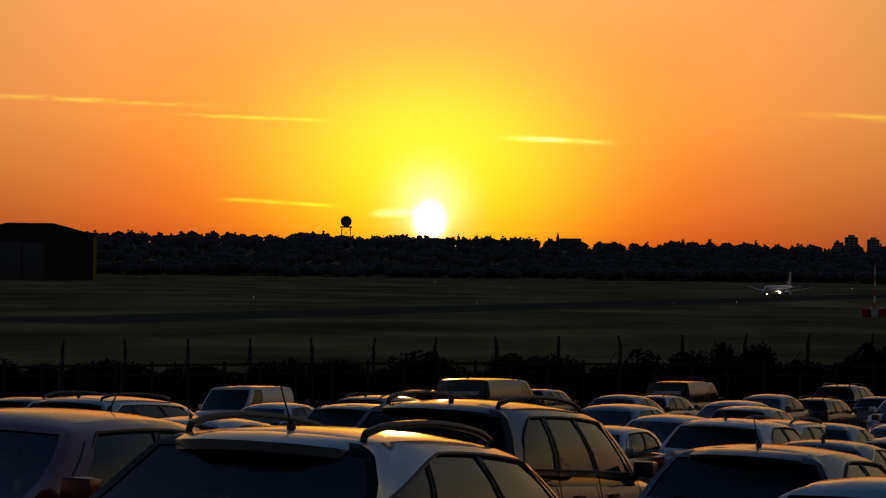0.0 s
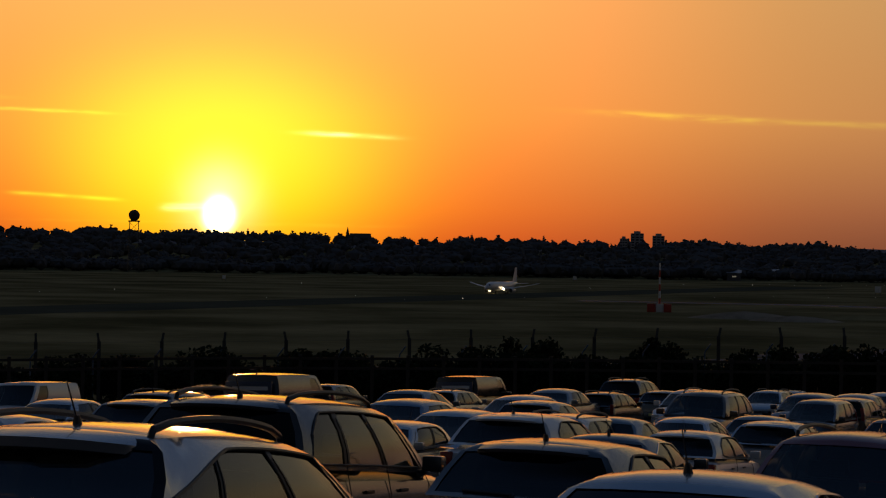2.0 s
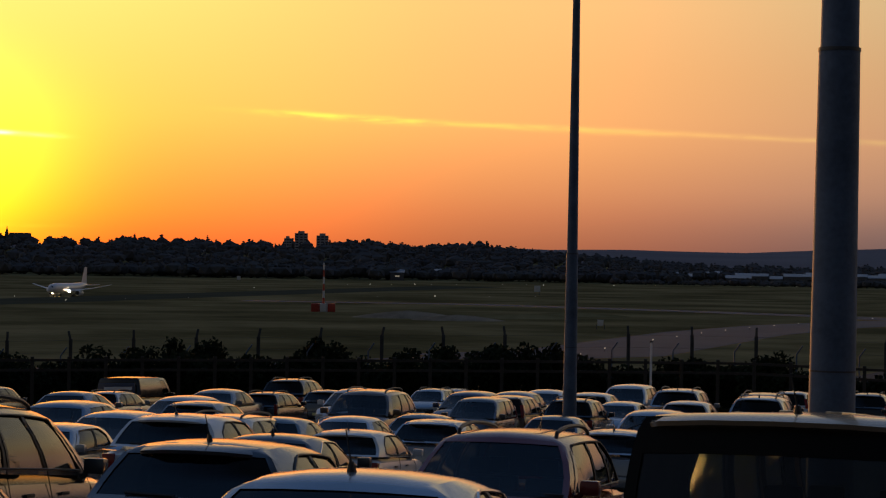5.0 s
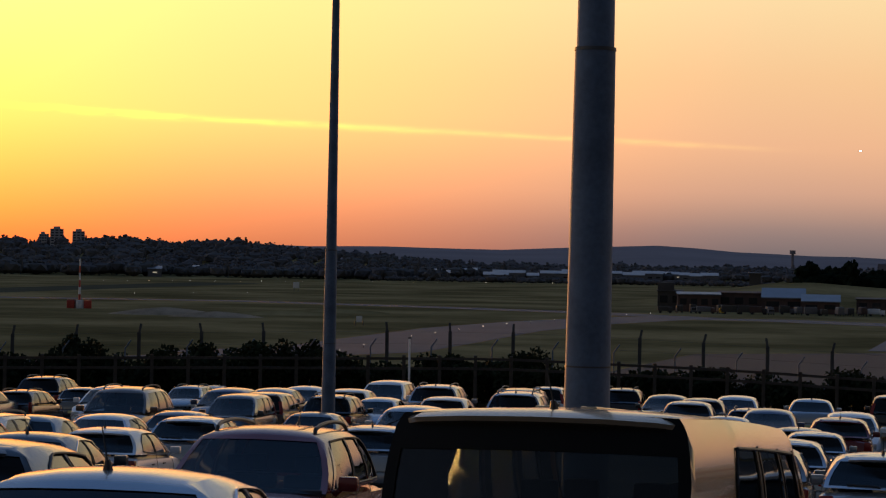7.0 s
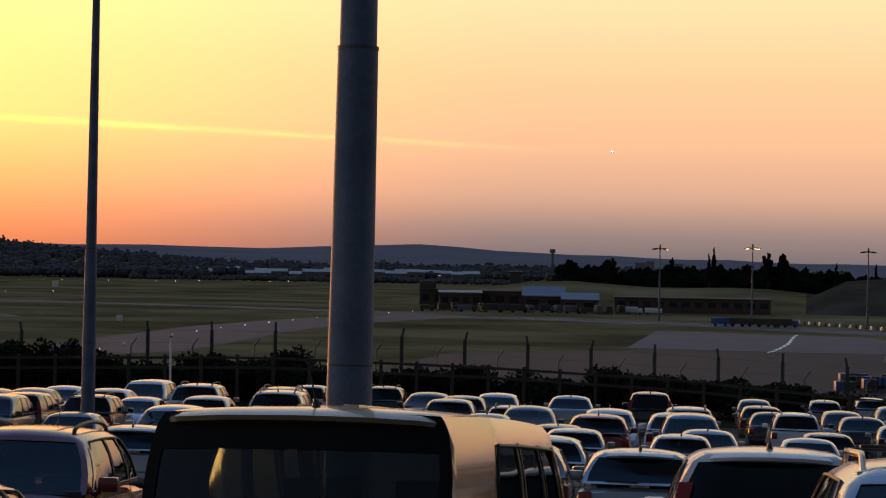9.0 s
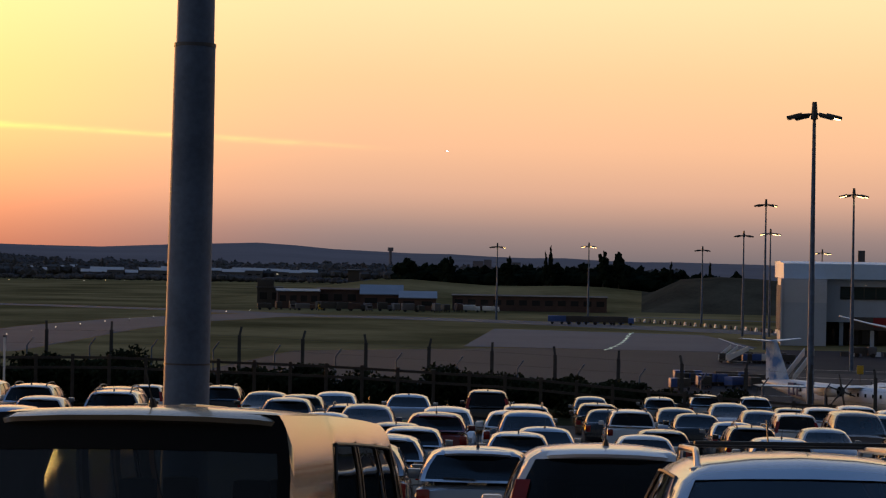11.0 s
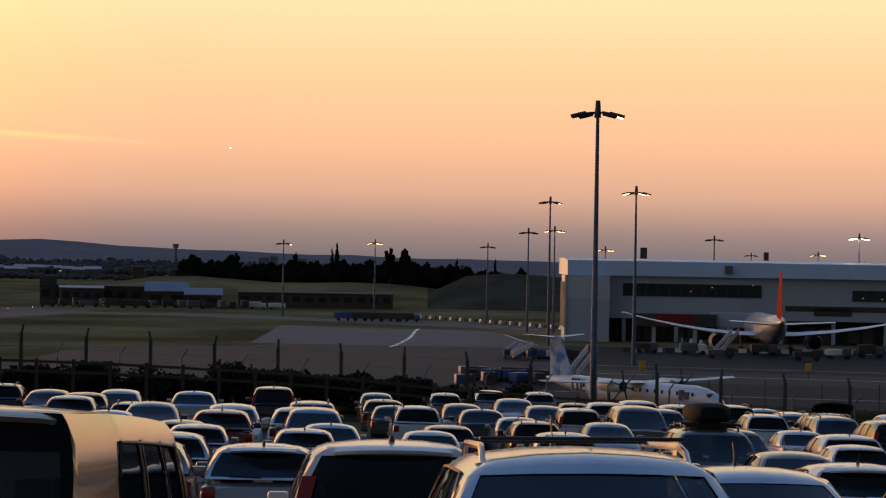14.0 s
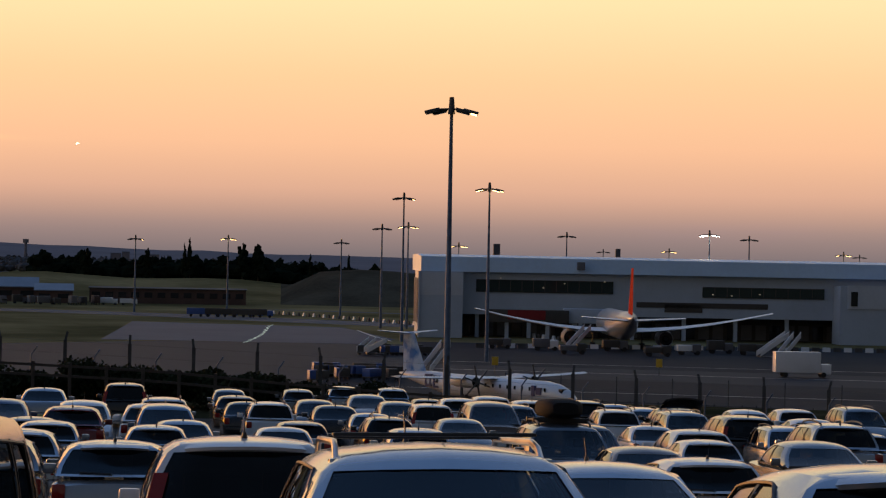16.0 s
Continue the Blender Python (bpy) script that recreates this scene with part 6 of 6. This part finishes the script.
for (p, g0), (q, g1) in zip(post_tops, post_tops[1:]):
    for k in range(4):
        b = bm_new()
        drop = 0.62 * k
        tube(b, p - Vector((0, 0, drop)), q - Vector((0, 0, drop)), 0.006, n=4, caps=False)
        part("strand", b, WIRE, fence, smooth=False)
# second, lighter fence with cranked tops
inner = empty("mesh_fence", pose(0, 0, 0), "light cranked-top steel fence posts before the bank", "fence")
for i in range(44):
    az = -13 + 1.58 * i
    r = 106.0
    z = 17 + r * math.tan(radians(top_el(az) - 0.38))
    p = polar(az, r)
    b = bm_new()
    tube(b, (0, 0, ground_z(p.x, p.y) - 0.2), (0, 0, z - 0.4), 0.04, n=6)
    tube(b, (0, 0, z - 0.4), (0.28, -0.1, z), 0.035, n=6)
    o = part("post", b, STEEL, inner)
    o.matrix_local = pose(p.x, p.y, 0, 0, 0, -az)
# timber post and rail fence at the foot of the car park
rail = empty("timber_fence", pose(0, 0, 0), "weathered timber post and rail fence at the car park edge", "fence")
RR_ = 101.0
prev = None
for i in range(76):
    az = -14 + 0.93 * i
    el = float(np.interp(az, (-15, 0, 12, 22, 28, 33, 36.5, 39, 50, 58), (-3.0, -2.75, -2.65, -2.55, -2.72, -2.95, -3.25, -3.4, -4.0, -4.2)))
    z = 17 + RR_ * math.tan(radians(el))
    p = polar(az, RR_)
    g = min(ground_z(p.x, p.y), z - 0.9) - 0.2
    b = bm_new()
    box(b, -0.08, 0.08, -0.08, 0.08, g, z + 0.16, 0.02)
    o = part("post", b, WOOD, rail, smooth=False)
    o.matrix_local = pose(p.x, p.y, 0, 0, 0, -az)
    cur = Vector((p.x, p.y, z))
    if prev is not None:
        for dz in (0.0, 0.45):
            b = bm_new()
            mid = (prev + cur) / 2
            ln = (cur - prev).length
            box(b, -ln / 2, ln / 2, -0.03, 0.03, -0.06, 0.06)
            o = part("rail", b, WOOD, rail, smooth=False)
            w = (cur - prev).normalized()
            s = w.cross(Vector((0, 0, 1))).normalized()
            mm = Matrix((w, -s, w.cross(-s))).transposed().to_4x4()
            mm.translation = mid - Vector((0, 0, dz))
            o.matrix_local = mm
    prev = cur


def bush(az, r, wid, hgt, seed, name="bush", label="dark leafy bush on the bank by the fence"):
    rnd_ = random.Random(seed)
    p_ = polar(az, r)
    root_ = empty(name, pose(p_.x, p_.y, ground_z(p_.x, p_.y), 0, 0, -az), label, "bush", "bank bushes")
    bq = bm_new()
    tube(bq, (0, 0, -0.1), (0.05, 0.03, hgt * 0.6), 0.07, 0.02, n=6)
    part("stem", bq, BARK, root_)
    verts, faces = [], []
    lobes = [(Vector((rnd_.uniform(-0.32, 0.32) * wid, rnd_.uniform(-0.25, 0.25) * wid, hgt * rnd_.uniform(0.2, 0.72))), rnd_.uniform(0.22, 0.34)) for k in range(9)]
    for k in range(int(900 + 330 * wid * hgt)):
        lc, lr = rnd_.choice(lobes)
        out = Vector((rnd_.gauss(0, 1), rnd_.gauss(0, 1), rnd_.gauss(0, 1))).normalized() * rnd_.random() ** 0.4 * lr
        c = lc + Vector((out.x * wid, out.y * wid * 0.8, out.z * hgt))
        c.z = max(0.02, c.z)
        s = rnd_.uniform(0.06, 0.15)
        u = Vector((rnd_.uniform(-1, 1), rnd_.uniform(-1, 1), rnd_.uniform(-1, 1))).normalized() * s
        v = u.orthogonal().normalized() * s * 0.7
        j = len(verts)
        verts += [c - u, c + v, c + u, c - v]
        faces.append((j, j + 1, j + 2, j + 3))
    me = bpy.data.meshes.new("leaves")
    me.from_pydata([tuple(v) for v in verts], [], faces)
    me.materials.append(LEAF)
    o = new("leaves", me)
    o.parent = root_


for az, wid, hgt in ((2.55, 2.3, 3.4), (7.9, 2.6, 3.3), (7.3, 1.6, 3.5), (10.74, 1.9, 3.6), (14.34, 2.2, 3.2), (17.06, 1.4, 3.4), (22.6, 2.4, 2.9), (12.4, 2.6, 2.2), (15.7, 2.4, 2.2), (20.6, 2.8, 2.3), (9.3, 2.4, 2.4), (5.2, 2.6, 2.2), (18.6, 2.0, 2.1)):
    bush(az, 107.5, wid, hgt, int(az * 100))
rnd = random.Random(21)
for i in range(66):
    az = -14 + 0.8 * i
    if az < -2 and i % 3:
        continue
    bush(az + rnd.uniform(-0.2, 0.2), rnd.uniform(103, 105.5), rnd.uniform(2.6, 3.6), rnd.uniform(2.1, 3.0) * (1.0 if az > 19 else 1.1) * (1.0 if az < 24 else 0.82 if az < 36 else 0.55), 500 + i, label="low dark scrub along the fence foot")
for i in range(17):
    bush(-14.5 + 0.8 * i, 121 + rnd.uniform(-1, 1), 3.4, 3.0 + rnd.uniform(-0.3, 0.3) - 0.05 * i, 800 + i, label="dense dark hedge bush behind the fence")
# thin pole by the fence
root = empty("marker_pole", stand(19.62, 88), "thin pale marker pole at the car park edge", "pole")
b = bm_new()
tube(b, (0, 0, 0), (0, 0, 3.4), 0.05, 0.04, n=8)
part("shaft", b, WHITE, root)
b = bm_new()
tube(b, (0, 0, 3.4), (0, 0, 3.46), 0.07, n=8)
part("cap", b, DARK_STEEL, root)


# ---- apron vehicles, carts and barriers ----
def truck(az, d, turn, cab_mat, box_mat, length, height, label):
    root_ = empty("service_vehicle", stand(az, d, turn, z=0.06), label, "service vehicle", "apron vehicles")
    bq = bm_new()
    box(bq, -0.95, 0.95, length * 0.5 - 1.7, length * 0.5, 0.5, 2.1, 0.18)
    cab = part("cab", bq, cab_mat, root_)
    bq = bm_new()
    box(bq, -0.85, 0.85, length * 0.5 - 0.25, length * 0.5 + 0.02, 1.25, 1.9, 0.04)
    part("windscreen", bq, WINDOW, cab)
    bq = bm_new()
    box(bq, -1.05, 1.05, -length * 0.5, length * 0.5 - 1.75, 0.75, height, 0.06)
    part("load_body", bq, box_mat, root_)
    for y in (-length * 0.32, length * 0.36):
        for x in (-0.9, 0.9):
            bq = bm_new()
            tube(bq, (x - 0.12, y, 0.42), (x + 0.12, y, 0.42), 0.42, n=12)
            part("wheel", bq, RUBBER, root_)


def cart(az, d, turn, mat):
    root_ = empty("baggage_cart", stand(az, d, turn, z=0.06), "covered baggage cart on the apron", "cart", "baggage carts")
    bq = bm_new()
    box(bq, -0.75, 0.75, -1.4, 1.4, 0.42, 0.55, 0.02)
    part("deck", bq, DARK_STEEL, root_)
    bq = bm_new()
    box(bq, -0.72, 0.72, -1.35, 1.35, 0.56, 1.7, 0.06)
    part("cover", bq, mat, root_)
    for y in (-0.95, 0.95):
        for x in (-0.65, 0.65):
            bq = bm_new()
            tube(bq, (x - 0.06, y, 0.22), (x + 0.06, y, 0.22), 0.22, n=8)
            part("wheel", bq, RUBBER, root_)


rnd = random.Random(31)
for i in range(16):
    az = 26.3 + 0.33 * i + rnd.uniform(-0.08, 0.08)
    truck(az, 768 + rnd.uniform(-6, 6), rnd.choice((20, 110, 200)), rnd.choice((GREYWALL, DARKWALL, DARKWALL, BRICK, YELLOW)), rnd.choice((DARKWALL, DARKWALL, GREYWALL, BRICK)), rnd.uniform(4.5, 8), rnd.uniform(2.2, 3.2), "parked service truck by the fire station")
for az in (33.9, 34.15, 34.35, 34.6, 35.0, 35.25, 35.5):
    truck(az, 640, 125, BLUE, BLUE if az < 34 else DARKWALL, 7.0, 2.5, "blue and dark service trailer by the taxiway")
for i in range(26):
    cart(36.9 + 0.085 * i + rnd.uniform(-0.03, 0.03), rnd.choice((306, 314, 322, 330)), rnd.choice((30, 120, 75)), rnd.choice((BLUE, DARKWALL, DARKWALL, BLUE)))
for i in range(14):
    cart(38.2 + 0.12 * i, rnd.choice((400, 408)), 120, rnd.choice((WHITE, DARKWALL, BLUE)))
for az, d, c, q, ln, h in ((49.5, 352, WHITE, WHITE, 9, 4.0), (42.9, 436, WHITE, GREYWALL, 5, 2.3), (41.7, 440, GREYWALL, DARKWALL, 4.5, 2.0), (44.7, 440, GREYWALL, DARKWALL, 5, 2.2), (46.6, 430, GREYWALL, WHITE, 4.6, 1.9), (47.4, 440, GREYWALL, DARKWALL, 5, 2.6),
                            (45.8, 418, DARKWALL, DARKWALL, 5, 1.8), (43.6, 420, DARKWALL, GREYWALL, 5, 1.7), (48.2, 436, DARKWALL, DARKWALL, 5, 2.2), (31.6, 775, WHITE, WHITE, 6, 2.6), (32.1, 775, WHITE, WHITE, 6, 2.3)):
    truck(az, d, 125, c, q, ln, h, "apron service vehicle near the parked airliner")


def steps(az, d, turn, label, s=1.0):
    """Mobile boarding stairs: treads between two sloping sides on a chassis."""
    root_ = empty("boarding_stairs", stand(az, d, turn, z=0.06), label, "boarding stairs", "boarding stairs")
    for x in (-0.8, 0.8):
        bq = bm_new()
        loft(bq, [[Vector((xx, -3 * s, 0.5)), Vector((xx, 3 * s, 4.2 * s)), Vector((xx, 3 * s, 5.3 * s)), Vector((xx, -3 * s, 1.5))] for xx in (x - 0.05, x + 0.05)])
        part("side", bq, WHITE, root_, smooth=False)
    for k in range(14):
        bq = bm_new()
        y, z = -3 * s + 6 * s * k / 14, 0.5 + (4.2 * s - 0.5) * k / 14
        box(bq, -0.75, 0.75, y, y + 0.4, z, z + 0.06)
        part("tread", bq, DARK_STEEL, root_, smooth=False)
    bq = bm_new()
    box(bq, -0.8, 0.8, -3 * s, 3 * s, 0.3, 0.5, 0.03)
    part("chassis", bq, DARK_STEEL, root_)


steps(43.75, 436, 80, "mobile stairs up to the wide airliner", 1.0)
steps(40.05, 330, 70, "white mobile boarding stairs")
steps(48.75, 420, 110, "white mobile boarding stairs")
steps(49.15, 415, 80, "white mobile boarding stairs")
steps(38.25, 400, 75, "pale mobile boarding stairs", 0.6)
steps(38.5, 395, 120, "pale mobile boarding stairs", 0.6)
for az, d in ((41.6, 340), (45.85, 345)):
    root = empty("stand_sign", stand(az, d, az, z=0.06), "yellow stand number board on a post", "sign", "stand signs")
    b = bm_new()
    tube(b, (0, 0, 0), (0, 0, 1.4), 0.06, n=8)
    part("post", b, DARK_STEEL, root)
    b = bm_new()
    box(b, -0.5, 0.5, -0.06, 0.06, 1.3, 2.6, 0.03)
    part("board", b, YELLOW, root)
# apron edge rail
edge = empty("apron_fence", pose(0, 0, 0), "long low dark rail along the apron edge", "fence")
for i in range(56):
    az = 39.0 + 0.36 * i
    p = polar(az, 262 - 0.4 * i)
    b = bm_new()
    box(b, -0.05, 0.05, -0.05, 0.05, 0.0, 1.5 if i % 4 else 4.2)
    o = part("post", b, CONCRETE_POST, edge, smooth=False)
    o.matrix_local = pose(p.x, p.y, 0.04, 0, 0, -az)
    if i:
        b = bm_new()
        tube(b, pv + Vector((0, 0, 1.3)), p + Vector((0, 0, 1.3)), 0.05, n=5)
        part("rail", b, CONCRETE_POST, edge, smooth=False)
    pv = p
# red and white blast barriers in a row
for i in range(60):
    az, d = 35.7 + 0.13 * i, 690 - 3.4 * i
    b = bm_new()
    sect = [(-0.35, 0), (-0.22, 0.35), (-0.1, 1.0), (0.1, 1.0), (0.22, 0.35), (0.35, 0)]
    loft(b, [[Vector((x, y, z)) for y, z in sect] for x in (-0.62, 0.62)])
    o = part("barrier", b, WHITE if i % 2 else DARKWALL, smooth=False)
    o.matrix_world = stand(az, d, 110, z=0.06)
    tagged(o, "pale concrete barrier block in a row" if i % 2 else "dark barrier block in a row", "barrier", "apron barriers")
for i in range(40):
    az = 41.2 + 0.27 * i
    b = bm_new()
    sect = [(-0.3, 0), (-0.2, 0.35), (-0.1, 0.9), (0.1, 0.9), (0.2, 0.35), (0.3, 0)]
    loft(b, [[Vector((x, y, z)) for y, z in sect] for x in (-0.8, 0.8)])
    o = part("barrier", b, WHITE if i % 2 else DARKWALL, smooth=False)
    o.matrix_world = stand(az, 443 + 0.6 * i, TERM_TURN, z=0.06)
    tagged(o, "pale concrete barrier block in a row" if i % 2 else "dark barrier block in a row", "barrier", "apron barriers")


# ---- what moves ----
def motions():
    rows = []
    pos, speed = Vector((161.0, 1057.0)), 42.0
    way = Vector((-71.0, -127.0)).normalized()
    turn = math.degrees(math.atan2(way.x, way.y))
    for i in range(17):
        rows.append((float(i), pose(pos.x, pos.y, 0.05, 0, 0, -turn)))
        pos = pos + way * speed
        speed = max(9.0, speed - 2.6)
    walk(lander, rows)
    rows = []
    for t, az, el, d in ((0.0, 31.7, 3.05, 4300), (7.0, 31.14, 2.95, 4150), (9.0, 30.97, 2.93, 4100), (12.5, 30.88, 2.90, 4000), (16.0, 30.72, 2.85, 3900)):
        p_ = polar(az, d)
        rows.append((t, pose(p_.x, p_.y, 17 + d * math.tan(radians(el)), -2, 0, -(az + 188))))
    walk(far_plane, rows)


motions()
